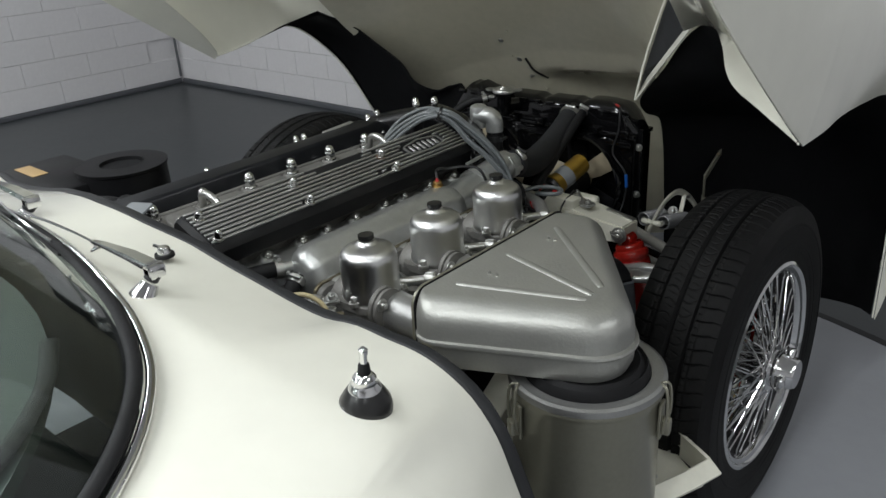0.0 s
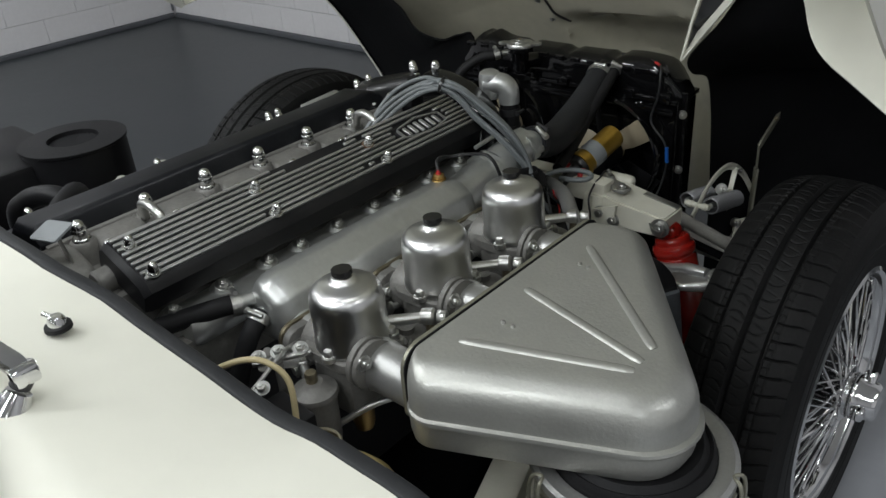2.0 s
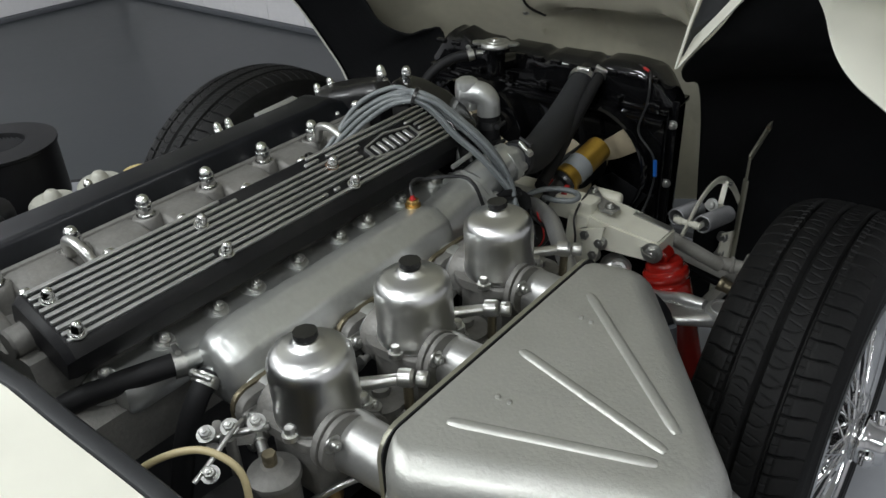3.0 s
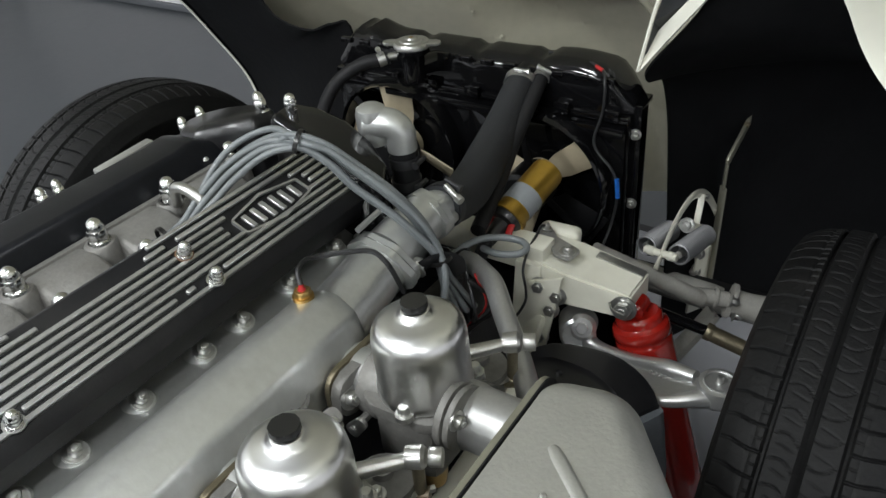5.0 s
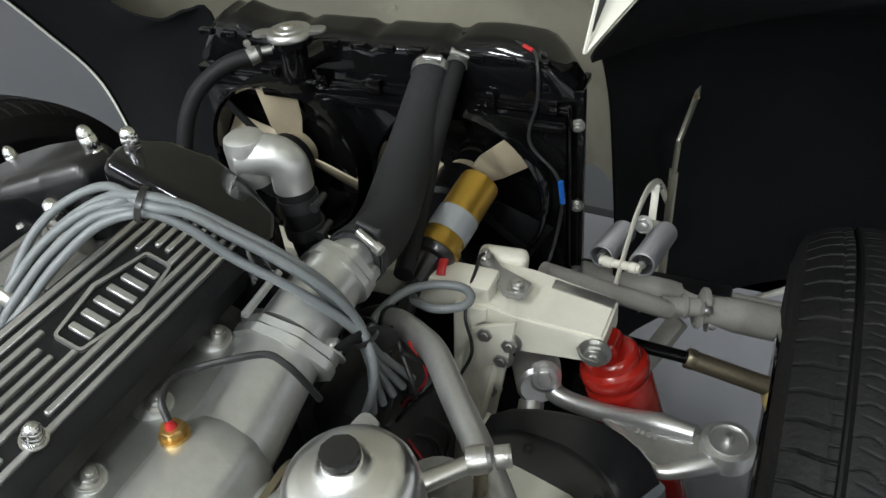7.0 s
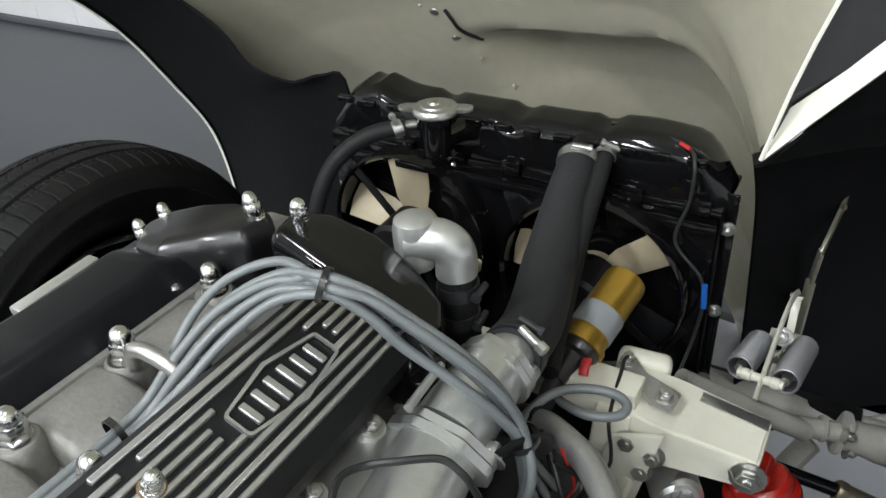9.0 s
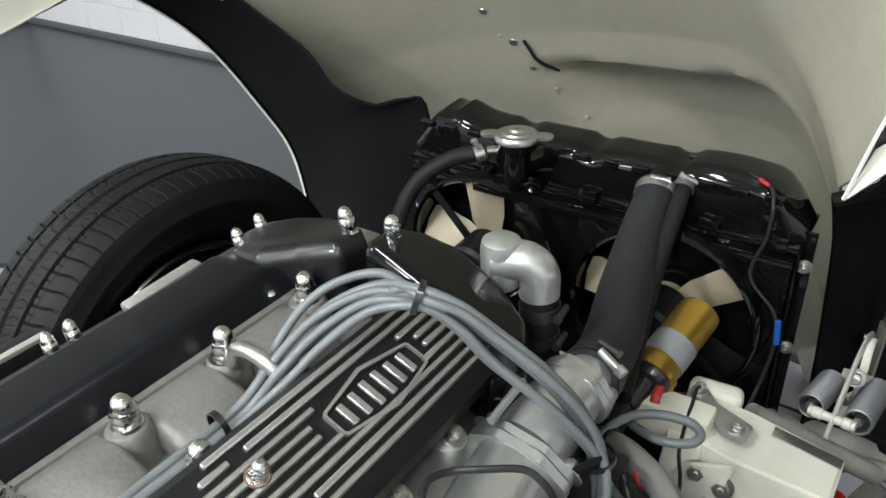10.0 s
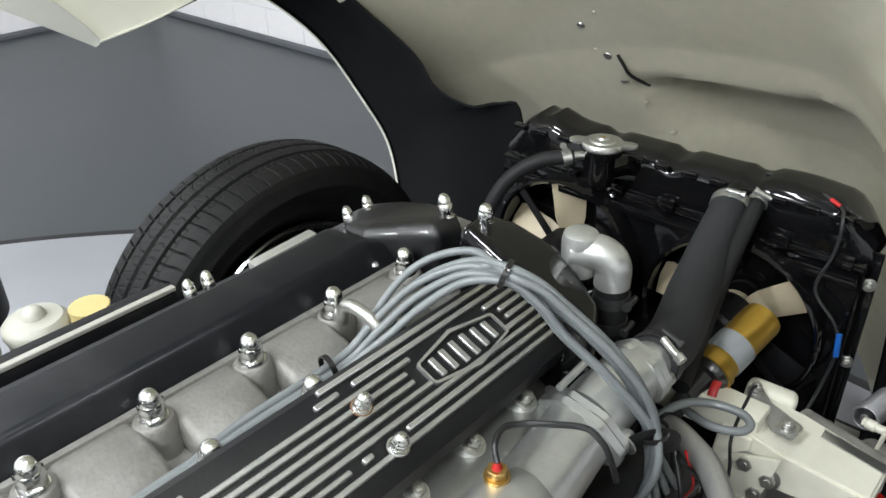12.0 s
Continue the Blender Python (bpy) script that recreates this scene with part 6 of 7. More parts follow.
# breather elbow in front of the engine
el = thing("breather_elbow", (0.09, -0.08, 0.60), "polished cast breather elbow on a clipped black hose", "breather")
ring = []
for k in range(11):
    q = math.pi / 2 * k / 10
    cen = Vector((0.0765 + 0.016 * math.sin(q), -0.0905 + 0.0065 * math.sin(q), 0.737 + 0.016 * math.cos(q)))
    d = Vector((math.cos(q), 0.38 * math.cos(q), -math.sin(q))).normalized()
    s2 = Vector((-0.36, 0.93, 0))
    n2 = d.cross(s2).normalized()
    ring.append([cen + s2 * 0.0185 * math.cos(w) + n2 * (0.0195 if math.sin(w) > 0 else 0.0165) * math.sin(w) for w in [2 * math.pi * j / 22 for j in range(22)]])
first = [p - Vector((0.020, 0.008, 0)) for p in ring[0]]
last = [p - Vector((0, 0, 0.016)) for p in ring[-1]]
part("elbow", loft([first] + ring + [last]), ALU_SMOOTH, el, angle=60)
part("end_cap", lathe([(0, 0.776), (0.012, 0.7755), (0.0170, 0.772), (0.0186, 0.764), (0.0180, 0.738), (0.016, 0.728), (0, 0.726)], pose(0.062, -0.095, 0), 28), ALU_SMOOTH, el)
part("hose", tube([(0.0935, -0.083, 0.728), (0.096, -0.082, 0.660), (0.108, -0.08, 0.60), (0.12, -0.08, 0.55)], 0.0165, 18, 5), RUBBER, el, "black rubber hose")
for z in (0.706, 0.676):
    part("hose_clip", clamp((0.0945, -0.083, z), (0.096, -0.083, z - 0.03), 0.0172, (1, 0.1, 0)), DARK, el, "dull steel hose clip")

# ignition coil
co = thing("ignition_coil", (0.17, 0.10, 0.53), "gold ignition coil with a grey clamp band and black cap", "ignition coil")
CA, CB = Vector((0.163, 0.035, 0.575)), Vector((0.186, 0.150, 0.618))
CMx = towards(CA, CB)
part("can", lathe([(0, 0), (0.027, 0), (0.0262, 0.002), (0.0262, 0.008), (0.0232, 0.012), (0.0232, 0.092), (0.0218, 0.097), (0.016, 0.099), (0, 0.099)], CMx, 36), GOLD, co, "gold anodised can")
part("band", lathe([(0.0232, 0.020), (0.0243, 0.020), (0.0243, 0.048), (0.0232, 0.048)], CMx, 36), GREYTAPE, co, "grey clamp band")
part("cap", lathe([(0, -0.042), (0.0102, -0.042), (0.0118, -0.018), (0.0130, -0.0105), (0.0200, -0.0085), (0.0235, -0.003), (0.0240, 0.002), (0, 0.002)], CMx, 28), BAKELITE, co, "black insulating cap")
part("king_lead", tube([CMx @ Vector((0, 0, -0.028)), CMx @ Vector((0.002, -0.004, -0.045)), (0.150, -0.030, 0.530)], 0.0095, 12, 4), RUBBER, co, "black rubber boot")
for s in (-1, 1):
    part("terminal", tube([CMx @ Vector((0.016 * s, 0.004, -0.006)), CMx @ Vector((0.019 * s, 0.002, -0.018)), CMx @ Vector((0.0205 * s, -0.002, -0.024))], 0.0050, 8, 4, flat=0.7), REDPL, co, "red terminal sleeve")

# plug leads: a bundle along the valley, over the cover and down to the distributor
pl = thing("plug_leads", (0.03, -0.30, 0.70), "bundle of grey ignition leads held by black ties", "ignition leads")
random.seed(4)
ENDY = [-0.235, -0.332, -0.43, -0.527, -0.625, -0.722]
for i in range(6):
    a = 2 * math.pi * i / 6 + 0.4
    o = Vector((0.0078 * math.cos(a), -0.0078 * math.cos(a) * 0.5, 0.0078 * math.sin(a)))
    tie_p = Vector((0.066, -0.219, 0.786)) + o
    if i < 3:
        start = [Vector((-0.046, -0.300 - 0.020 * i, 0.692)), Vector((-0.040 + 0.006 * i, -0.285 - 0.008 * i, 0.722)), Vector((-0.030 + 0.012 * i, -0.252 - 0.008 * i, 0.757 - 0.006 * i)), Vector((-0.012 + 0.012 * i, -0.226 - 0.009 * i, 0.776 - 0.006 * i)), Vector((0.026 + 0.004 * i, -0.212 - 0.006 * i, 0.790 - 0.005 * i))]
    else:
        k = i - 3
        start = [Vector((-0.020, ENDY[i], 0.700)), Vector((-0.026, ENDY[i] + 0.06, 0.709)) + o * 0.6, Vector((-0.028, -0.42, 0.711)) + o * 0.7, Vector((-0.026, -0.33, 0.714)) + o * 0.9, Vector((-0.022 + 0.010 * k, -0.292 - 0.004 * k, 0.738 - 0.003 * k)), Vector((-0.008 + 0.010 * k, -0.256 - 0.006 * k, 0.762 - 0.004 * k)), Vector((0.024 + 0.005 * k, -0.228 - 0.004 * k, 0.781 - 0.004 * k))]
    f = i - 2.5
    low = 0.016 if i > 3 else 0.0
    after = [Vector((0.092, -0.209, 0.777 - low * 0.5)) + o, Vector((0.115, -0.200, 0.758 - low)) + o * 1.15, Vector((0.151, -0.186, 0.726 - low)) + o * 1.2, Vector((0.177, -0.173, 0.690 - low * 0.8)) + o * 1.2, Vector((0.190, -0.165, 0.652)) + o * 1.1, Vector((0.195 - 0.002 * f, -0.160 + 0.006 * f, 0.610)) + o, Vector((0.196 + 0.004 * f, -0.150 + 0.012 * f, 0.550))]
    part("lead", tube(start + [tie_p] + after, 0.0038, 10, 7), LEAD, pl)
part("coil_lead", tube([(0.190, -0.150, 0.585), (0.168, -0.118, 0.598), (0.168, -0.092, 0.602), (0.181, -0.065, 0.606), (0.204, -0.051, 0.608), (0.230, -0.047, 0.608), (0.243, -0.056, 0.607), (0.238, -0.069, 0.605), (0.214, -0.076, 0.602), (0.188, -0.064, 0.594), (0.172, -0.040, 0.575)], 0.0044, 10, 7), LEAD, pl, "looped grey lead to the coil")
for p, q, r in (((0.066, -0.219, 0.786), (0.092, -0.209, 0.777), 0.0122), ((-0.029, -0.345, 0.712), (-0.027, -0.33, 0.713), 0.0110), ((0.191, -0.164, 0.645), (0.193, -0.162, 0.63), 0.0145)):
    part("cable_tie", lathe([(r, -0.0025), (r + 0.0015, -0.0025), (r + 0.0015, 0.0025), (r, 0.0025)], towards(p, q), 18), BAKELITE, pl, "black cable tie")
part("strap", tube([(0.178, -0.196, 0.640), (0.190, -0.180, 0.648), (0.200, -0.164, 0.646), (0.204, -0.150, 0.632), (0.202, -0.142, 0.612)], 0.010, 8, 5, flat=0.25, up=(1, 0, 0)), RUBBER, pl, "black rubber strap")
le = thing("lifting_eye", (-0.04, -0.295, 0.705), "bent steel engine lifting eye under a head nut", "lifting eye")
part("loop", tube([(-0.090, -0.283, 0.709), (-0.070, -0.290, 0.716), (-0.058, -0.296, 0.738), (-0.040, -0.296, 0.743), (-0.020, -0.294, 0.733), (-0.004, -0.292, 0.708)], 0.0064, 10, 6), ZINC, le)
part("eye", lathe([(0.009, 0.703), (0.015, 0.703), (0.015, 0.709), (0.009, 0.709)], pose(-0.092, -0.2815, 0), 24), ZINC, le)
copy_thing(le, pose(-0.045, -0.69, 0.703))

# silver water pipe and loom beside it
wp = thing("water_pipe", (0.24, -0.12, 0.35), "silver painted water pipe running down beside the engine", "pipe")
part("pipe", tube([(0.165, -0.093, 0.588), (0.186, -0.096, 0.594), (0.212, -0.107, 0.594), (0.236, -0.123, 0.594), (0.272, -0.163, 0.593), (0.325, -0.221, 0.590), (0.360, -0.264, 0.580), (0.40, -0.315, 0.565)], 0.0125, 16, 6), TUBE, wp)
part("rubber_joint", tube([(0.148, -0.092, 0.578), (0.160, -0.092, 0.585), (0.178, -0.094, 0.592)], 0.0155, 14, 4), RUBBER, wp, "black rubber joint")
lm = thing("wiring_loom", (0.19, -0.10, 0.45), "tangle of thin black and coloured wires beside the frame", "wiring")
for k in range(9):
    x0, y0 = 0.185 + 0.012 * (k % 3), -0.135 + 0.014 * (k // 3)
    pts = [(x0, y0, 0.60), (x0 + random.uniform(-0.015, 0.03), y0 + random.uniform(-0.02, 0.03), 0.555), (x0 + random.uniform(-0.03, 0.03), y0 + random.uniform(-0.03, 0.04), 0.50), (x0 + random.uniform(-0.03, 0.02), y0 + random.uniform(-0.02, 0.05), 0.44), (x0 + random.uniform(-0.02, 0.02), y0 + 0.02, 0.36)]
    part("wire", tube(pts, 0.0014 if k == 5 else random.choice((0.0018, 0.0024, 0.0035)), 7, 6), (WIRE, WIRE, WIRE, RUBBER, WIRE, REDPL, WIRE, LEAD, WIRE)[k], lm)
part("thin_lead", tube([(0.209, 0.060, 0.563), (0.209, 0.045, 0.570), (0.211, 0.029, 0.566), (0.214, 0.003, 0.562), (0.218, -0.022, 0.545), (0.224, -0.026, 0.515), (0.224, -0.034, 0.497), (0.205, -0.05, 0.46)], 0.0019, 8, 6), WIRE, lm, "thin black earth wire")
part("dark_block", box(0.10, 0.20, -0.16, -0.02, 0.30, 0.52, 0.02), DARK, lm, "dark distributor housing")
ct = thing("temperature_wire", (0.24, 0.235, 0.50), "black wire with a red and a blue connector on the radiator", "wiring")
part("wire", tube([(0.100, 0.285, 0.712), (0.155, 0.270, 0.715), (0.200, 0.250, 0.713), (0.213, 0.232, 0.700), (0.214, 0.226, 0.66), (0.205, 0.220, 0.61), (0.238, 0.215, 0.575), (0.247, 0.214, 0.54), (0.243, 0.205, 0.49), (0.235, 0.17, 0.44)], 0.0021, 8, 6), WIRE, ct)
part("red_connector", rod((0.190, 0.254, 0.7145), (0.203, 0.247, 0.7125), 0.0026, 10), REDPL, ct, "red connector")
part("blue_connector", rod((0.246, 0.212, 0.566), (0.249, 0.211, 0.536), 0.0036, 10), BLUEPL, ct, "blue connector")

# ---------------- heater side and reservoirs ----------------
hb = thing("heater_box", (-0.80, -0.52, 0.45), "black heater housing with round blower intake", "heater")
part("blower", lathe([(0, 0.50), (0.100, 0.50), (0.104, 0.505), (0.104, 0.614), (0.108, 0.616), (0.108, 0.621), (0.052, 0.622), (0.050, 0.612), (0.05, 0.58), (0, 0.58)], pose(-0.742, -0.490, 0), 48), BLACK_SATIN, hb, "round black blower drum")
part("grille", join(*[box(-0.050, 0.050, -0.0008, 0.0008, 0.606, 0.614, 0, pose(-0.742, -0.490 + 0.0052 * k, 0)) for k in range(-9, 10)]), DARK, hb, "fine dark mesh over the intake")
part("case", box(-1.02, -0.72, -0.70, -0.50, 0.42, 0.604, 0.012, pose(0, 0, 0)), BLACK_SATIN, hb, "black heater case")
part("label", box(-0.985, -0.880, -0.650, -0.612, 0.6045, 0.606, 0.0002), LABELPAPER, hb, "tan paper label with dark border")
part("hose", tube([(-0.62, -0.56, 0.50), (-0.56, -0.58, 0.58), (-0.50, -0.63, 0.60), (-0.44, -0.70, 0.58), (-0.42, -0.76, 0.54)], 0.018, 14, 6), RUBBER, hb, "black heater hose")
part("duct", tube([(-0.62, -0.678, 0.46), (-0.62, -0.678, 0.555), (-0.60, -0.664, 0.583), (-0.57, -0.645, 0.596), (-0.53, -0.628, 0.597), (-0.50, -0.618, 0.578), (-0.49, -0.617, 0.55), (-0.49, -0.617, 0.44)], 0.020, 16, 6), BLACK_SATIN, hb, "black moulded air duct")
part("mount", beam((-0.74, -0.5, 0.30), (-0.74, -0.5, 0.505), 0.05, 0.05), BLACK_SATIN, hb)
part("support", beam((-0.98, -0.6, 0.30), (-0.35, -0.62, 0.30), 0.06, 0.04), BLACK_SATIN, hb)
for i, (x, y) in enumerate(((-0.532, -0.415), (-0.532, -0.505))):
    rv = thing("fluid_reservoir", (x, y, 0.475), "off-white fluid reservoir with a domed metal lid", "reservoir", "fluid reservoirs")
    part("bottle", lathe([(0, 0.50), (0.036, 0.50), (0.038, 0.51), (0.038, 0.575), (0.034, 0.582), (0, 0.582)], pose(x, y, -0.027), 32), WHITEPL, rv)
    part("lid", lathe([(0.040, 0.580), (0.0415, 0.584), (0.0415, 0.592), (0.040, 0.596), (0.034, 0.602), (0.016, 0.604), (0.013, 0.612), (0.008, 0.617), (0, 0.618)], pose(x, y, -0.027), 36), WHITEPL, rv, "pale lid with a domed knob")
yc = thing("clutch_reservoir", (-0.490, -0.361, 0.475), "off-white reservoir with a ribbed yellow cap", "reservoir")
part("bottle", lathe([(0, 0.50), (0.030, 0.50), (0.030, 0.58), (0.022, 0.588), (0, 0.588)], pose(-0.490, -0.361, -0.026), 28), WHITEPL, yc)
part("cap", prism([((0.0255 if i % 2 else 0.0245) * math.cos(math.pi * i / 24), (0.0255 if i % 2 else 0.0245) * math.sin(math.pi * i / 24)) for i in range(48)], 0.022, pose(-0.490, -0.361, 0.562), 0.002, 2), YELLOWPL, yc, "ribbed aged yellow cap")
sh = thing("exhaust_shield", (-0.32, -0.45, 0.55), "black heat shield beside the exhaust cam cover", "heat shield")
part("plate", box(-0.412, -0.252, -0.84, -0.06, 0.560, 0.575, 0.003), BLACK_SATIN, sh)

# rear of the bay: hoses, fuel filter and overflow pipe
rh = thing("heater_hose", (0.14, -0.72, 0.58), "black rubber heater hoses on a clipped tee", "hose")
part("hose", tube([(0.130, -0.690, 0.652), (0.120, -0.718, 0.654), (0.104, -0.752, 0.652), (0.082, -0.795, 0.645), (0.05, -0.86, 0.62)], 0.0125, 14, 6), RUBBER, rh)
part("branch_hose", tube([(0.152, -0.676, 0.637), (0.158, -0.702, 0.622), (0.152, -0.726, 0.570), (0.146, -0.75, 0.48)], 0.0125, 14, 6), RUBBER, rh)
part("spout", join(rod((0.142, -0.640, 0.650), (0.129, -0.695, 0.652), 0.0095, 14), rod((0.150, -0.640, 0.640), (0.153, -0.685, 0.635), 0.0095, 14)), ALU_SMOOTH, rh, "cast spouts")
part("hose_clip", clamp((0.1285, -0.696, 0.652), (0.120, -0.718, 0.654), 0.0135, (-0.2, 0, 1)), ZINC, rh, "steel hose clip")
part("hose_clip", clamp((0.154, -0.684, 0.634), (0.158, -0.702, 0.622), 0.0135, (0.3, 0, 1)), ZINC, rh, "steel hose clip")
ff = thing("fuel_filter", (0.292, -0.716, 0.48), "small grey fuel filter bowl with a hexagon top", "fuel filter")
part("lid", lathe([(0, 0.600), (0.026, 0.600), (0.0275, 0.604), (0.026, 0.609), (0.016, 0.613), (0.011, 0.619), (0, 0.619)], pose(0.290, -0.714, 0), 30), ALU_CAST, ff)
part("bowl", lathe([(0, 0.52), (0.020, 0.52), (0.023, 0.54), (0.024, 0.60), (0, 0.60)], pose(0.290, -0.714, 0), 28), ALU_CAST, ff)
part("top_bolt", join(hexa(0.0075, 0.010, pose(0.288, -0.714, 0.622)), lathe([(0, 0.617), (0.007, 0.617), (0.007, 0.624), (0, 0.624)], pose(0.288, -0.714, 0), 14)), STEEL_DULL, ff, "bronzed top bolt")
part("union", join(rod((0.268, -0.706, 0.612), (0.246, -0.694, 0.618), 0.006, 10), hexa(0.008, 0.010, towards((0.256, -0.700, 0.616), (0.246, -0.694, 0.618)))), ZINC, ff, "plated pipe union")
ah = thing("breather_hose", (0.33, -0.77, 0.56), "translucent amber plastic hose arching over the bay edge", "hose")
part("hose", tube([(0.215, -0.840, 0.640), (0.257, -0.808, 0.680), (0.284, -0.784, 0.691), (0.308, -0.772, 0.688), (0.325, -0.766, 0.668), (0.334, -0.773, 0.622), (0.337, -0.778, 0.580), (0.338, -0.78, 0.53)], 0.0034, 12, 7), AMBERHOSE, ah)
tl = thing("throttle_linkage", (0.245, -0.73, 0.56), "plated throttle rods and levers behind the carburettors", "linkage")
part("cross_rod", rod((0.218, -0.742, 0.628), (0.262, -0.690, 0.634), 0.0040, 10), ZINC, tl)
part("pull_rod", tube([(0.252, -0.775, 0.622), (0.250, -0.752, 0.630), (0.244, -0.720, 0.640), (0.240, -0.704, 0.640)], 0.0026, 8, 4), ZINC, tl)
part("lever", prism(rounded([(-0.006, -0.008), (0.030, -0.006), (0.030, 0.006), (-0.006, 0.008)], 0.005), 0.004, pose(0.236, -0.724, 0.630, 70, 20, 60), 0.0008), ZINC, tl)
part("lever", prism(rounded([(-0.006, -0.006), (0.024, -0.005), (0.024, 0.005), (-0.006, 0.006)], 0.004), 0.004, pose(0.226, -0.734, 0.622, 20, -30, 120), 0.0008), ALU_CAST, tl)
for at in ((0.223, -0.736, 0.636), (0.238, -0.718, 0.640), (0.254, -0.698, 0.640), (0.258, -0.760, 0.624)):
    part("nut", bolt(at, (0.3, -0.3, 0.9), 0.0062, 0.007), ZINC, tl)
part("post", rod((0.240, -0.722, 0.545), (0.240, -0.722, 0.630), 0.006, 10), ALU_CAST, tl)
fp = thing("fuel_pipe", (0.31, -0.68, 0.54), "thin grey steel fuel pipe below the air horn", "pipe")
part("pipe", tube([(0.288, -0.712, 0.538), (0.304, -0.690, 0.552), (0.328, -0.656, 0.568), (0.350, -0.615, 0.566), (0.362, -0.57, 0.545)], 0.0042, 10, 6), ZINC, fp)
bx = thing("relay_box", (0.27, -0.80, 0.52), "black relay box against the bulkhead", "relay box")
part("case", box(-0.032, 0.032, -0.021, 0.021, 0, 0.085, 0.003, pose(0.297, -0.764, 0.530, 0, 0, -4)), BLACK_SATIN, bx)
wb = thing("washer_bottle", (0.40, -0.775, 0.45), "aged yellow plastic bottle low in the bay", "bottle")
part("bottle", lathe([(0, 0.45), (0.055, 0.45), (0.06, 0.46), (0.06, 0.535), (0.045, 0.555), (0.02, 0.562), (0, 0.562)], pose(0.372, -0.758, 0), 32), YELLOWPL, wb)
part("neck_ring", lathe([(0.022, 0.540), (0.0245, 0.540), (0.0255, 0.580), (0.0235, 0.583), (0.022, 0.580)], pose(0.336, -0.752, 0), 28), AGEDPL, wb, "cream collar round the neck")
kb = thing("scuttle_bracket", (-0.05, -0.80, 0.71), "small flat grey steel bracket at the rear of the engine", "bracket")
part("plate", prism(rounded([(-0.026, -0.016), (0.026, -0.016), (0.026, 0.018), (-0.026, 0.018)], 0.004), 0.003, pose(-0.062, -0.812, 0.748, 18, -6, 12), 0.0006), GREYTAPE, kb)
part("leg", beam((-0.062, -0.80, 0.69), (-0.062, -0.808, 0.748), 0.012, 0.003, 0.0005), ZINC, kb)
# added black plate that stands in for the shadow under the engine
dk = thing("undertray", (0.0, -0.45, 0.10), "black plate added to darken the space below the engine", "undertray")
part("plate", box(-0.60, 0.30, -0.86, 0.40, 0.085, 0.10, 0.003), BLACK_SEAL, dk)

# ---------------- on the scuttle ----------------
ae = thing("aerial_base", (0.640, -0.985, 0.755), "chromed aerial base on a black rubber foot", "aerial")

AM = towards((0.618, -0.968, 0.757), Vector((0.618, -0.968, 0.757)) + Vector((0.10, -0.03, 1))) @ Matrix.Diagonal((0.95, 0.95, 0.86, 1))
part("rubber_foot", lathe([(0, -0.012), (0.0255, -0.012), (0.0265, 0.000), (0.0250, 0.008), (0.0215, 0.015), (0.0175, 0.022), (0.014, 0.026), (0, 0.026)], AM, 32), BAKELITE, ae, "glossy black domed foot")
part("cone", lathe([(0.0165, 0.022), (0.0155, 0.026), (0.0130, 0.029), (0.0115, 0.032), (0.0115, 0.037), (0.0085, 0.041), (0.006, 0.043), (0, 0.043)], AM, 32), CHROME, ae, "chromed stepped cone")
part("stem", join(lathe([(0, 0.042), (0.0065, 0.042), (0.0055, 0.053), (0.004, 0.056), (0, 0.056)], AM, 16)), RUBBER, ae, "black collar")
part("tip", lathe([(0, 0.055), (0.0036, 0.055), (0.0036, 0.066), (0.0045, 0.067), (0.0045, 0.072), (0.002, 0.075), (0, 0.075)], AM, 14), CHROME, ae, "chromed folded tip")
wj = thing("washer_jet", (0.222, -0.925, 0.785), "small chromed washer jet on the scuttle", "washer jet")
part("foot", lathe([(0, 0.0), (0.0125, 0.0), (0.012, 0.004), (0, 0.004)], pose(0.222, -0.925, 0.787), 20), RUBBER, wj)
part("jet", join(lathe([(0, 0.003), (0.0085, 0.003), (0.008, 0.010), (0.006, 0.013), (0, 0.014)], pose(0.222, -0.925, 0.787), 16), rod((0.224, -0.924, 0.796), (0.209, -0.930, 0.800), 0.0025, 8)), CHROME, wj)


 
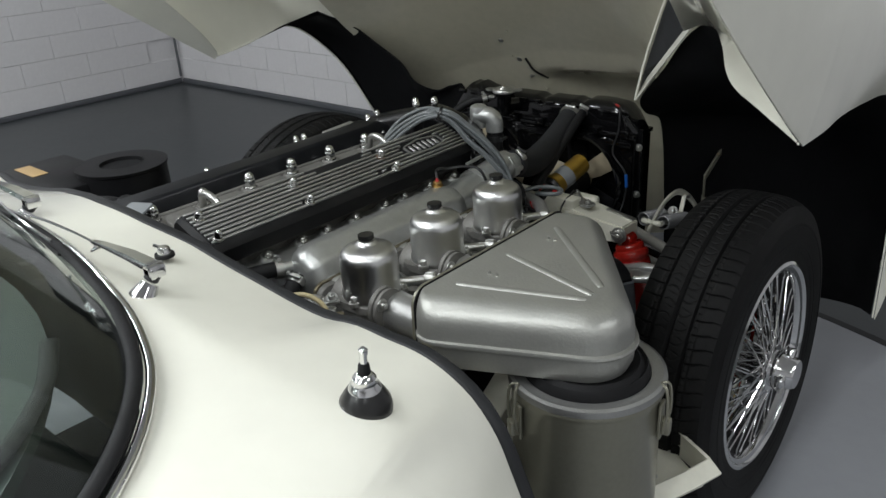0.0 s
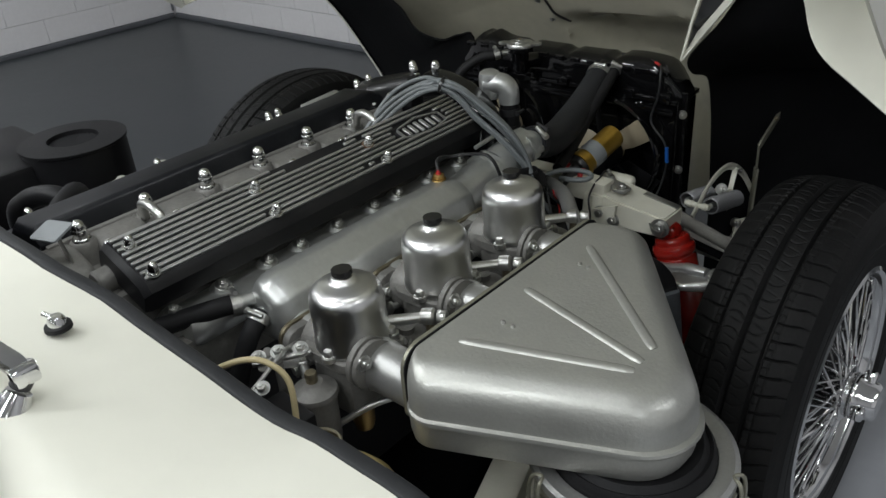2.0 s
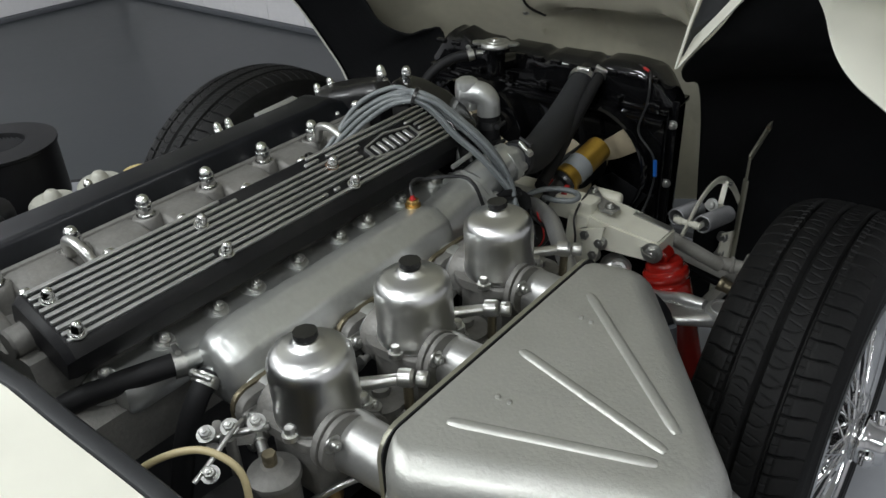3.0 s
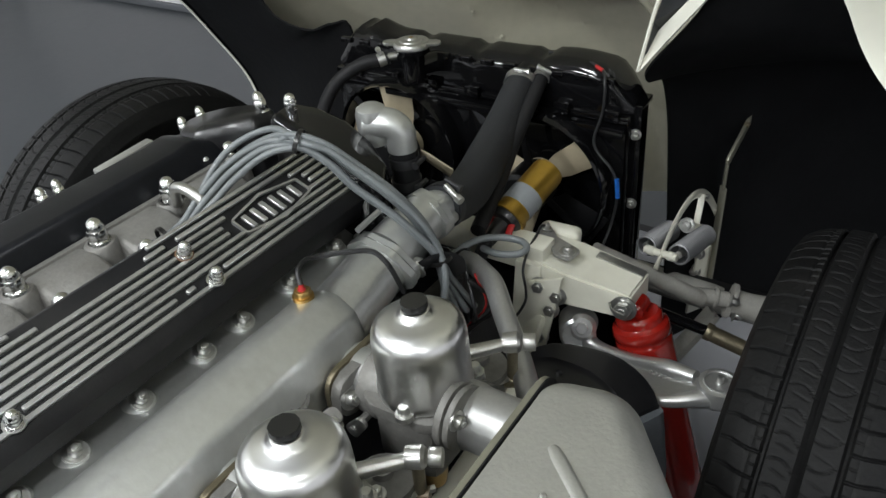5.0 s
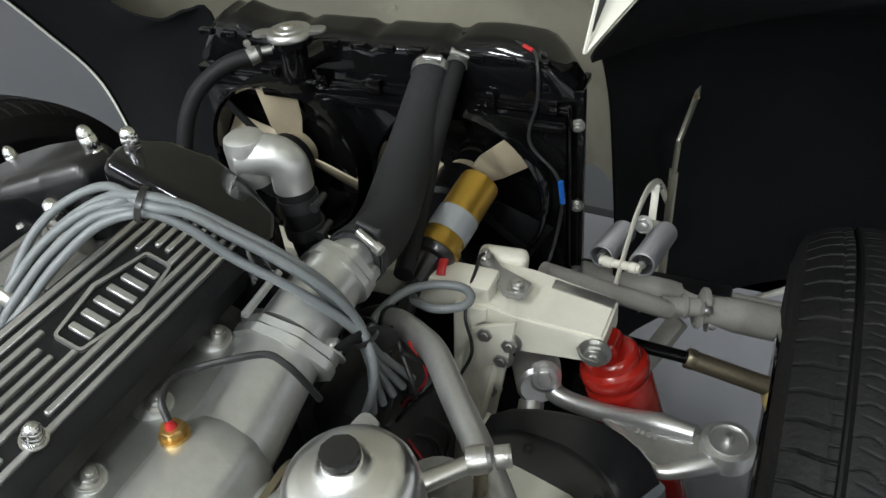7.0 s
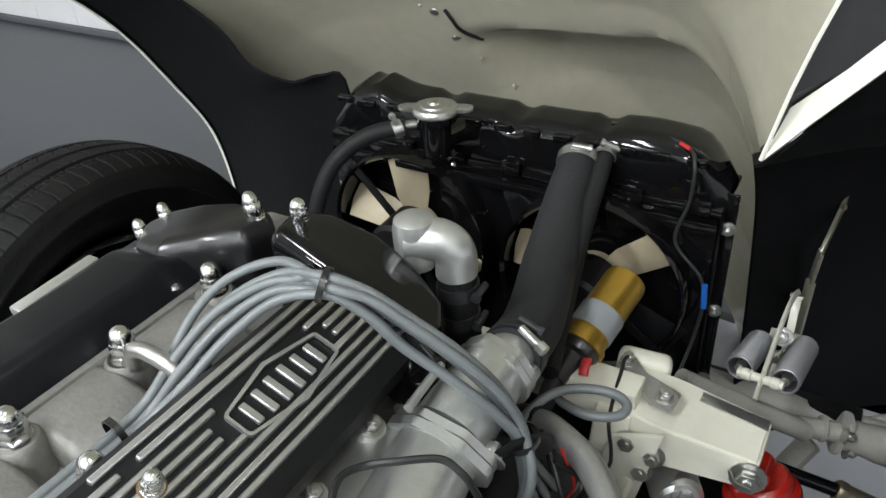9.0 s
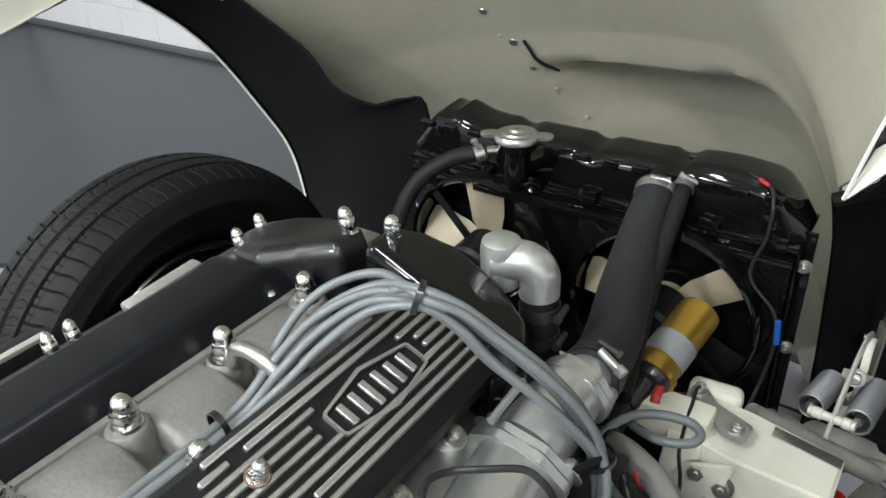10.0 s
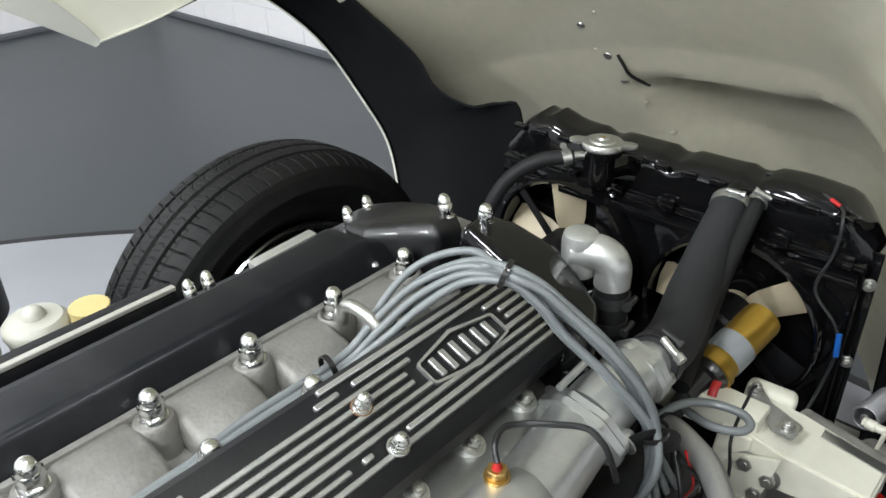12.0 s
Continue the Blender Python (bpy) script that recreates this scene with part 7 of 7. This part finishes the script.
def wiper(pivot, knuckle, mid, end, b0, b1):
    pivot, knuckle, mid, end, b0, b1 = (Vector(p) for p in (pivot, knuckle, mid, end, b0, b1))
    w = thing("wiper", pivot, "chromed wiper arm on a tapered pivot beside the screen", "wiper", "wipers")
    M = towards(pivot + Vector((0.004, -0.012, -0.016)), knuckle)
    part("pivot", loft([[M @ Vector((r * math.cos(q) * sx, r * math.sin(q), z)) for q in [2 * math.pi * k / 24 for k in range(24)]] for r, sx, z in ((0.017, 1.3, 0.0), (0.0165, 1.2, 0.010), (0.0145, 1.05, 0.022), (0.0115, 1.0, 0.031), (0.010, 1.0, 0.036))]), CHROME, w, "tapered chrome pivot")
    part("collar", rod(knuckle - (knuckle - pivot) * 0.32, knuckle + Vector((0, 0, 0.002)), 0.0085, 18, bev=0.001), DARK, w, "dark knurled collar")
    part("knuckle", join(box(-0.008, 0.008, -0.010, 0.010, -0.004, 0.012, 0.003, Matrix.Translation(knuckle)), rod(knuckle + Vector((0, -0.010, 0.006)), knuckle + Vector((0, 0.010, 0.006)), 0.0065, 14)), CHROME, w, "chromed knuckle")
    a0 = knuckle + Vector((0, 0, 0.006))
    d = mid - a0
    s = d.cross(Vector((0, 0, 1))).normalized()
    secs = []
    for t, wd, h in ((0, 0.0085, 0.007), (0.10, 0.0095, 0.007), (0.35, 0.0085, 0.006), (0.80, 0.0050, 0.004), (1.0, 0.0030, 0.003)):
        c = a0 + d * t + Vector((0, 0, 0.003 * math.sin(t * 3.1)))
        secs.append([c + s * wd, c + s * wd * 0.75 + Vector((0, 0, h)), c - s * wd * 0.75 + Vector((0, 0, h)), c - s * wd])
    part("arm", loft(secs), CHROME, w, "chromed tapered arm")
    part("rod", tube([mid + Vector((0.014, 0, -0.003)), mid + Vector((0.004, -0.006, -0.008)), mid, mid.lerp(end, 0.5) + Vector((0, 0, 0.004)), end], 0.0016, 8, 5), CHROME, w, "thin sprung rod")
    line = [b0.lerp(b1, k / 6) + Vector((0, -0.006 * math.sin(k / 6 * 3.1), 0.004 * math.sin(k / 6 * 3.1))) for k in range(7)]
    blade = part("blade", tube(line, 0.0032, 8, 2), RUBBER, w, "black rubber wiper blade")
    part("blade_carrier", tube([p + Vector((0.012, 0.006, 0.006)) for p in line[1:]], 0.0018, 8, 2), CHROME, blade, "bright blade carrier")
    return w


wiper((0.304, -1.005, 0.792), (0.311, -0.986, 0.812), (0.206, -1.000, 0.829), (0.060, -1.020, 0.842), (0.080, -1.034, 0.845), (-0.30, -1.040, 0.858))
wiper((-0.018, -0.998, 0.806), (-0.008, -0.978, 0.824), (-0.115, -0.990, 0.842), (-0.26, -1.005, 0.855), (0.218, -1.046, 0.832), (0.0, -1.032, 0.846))
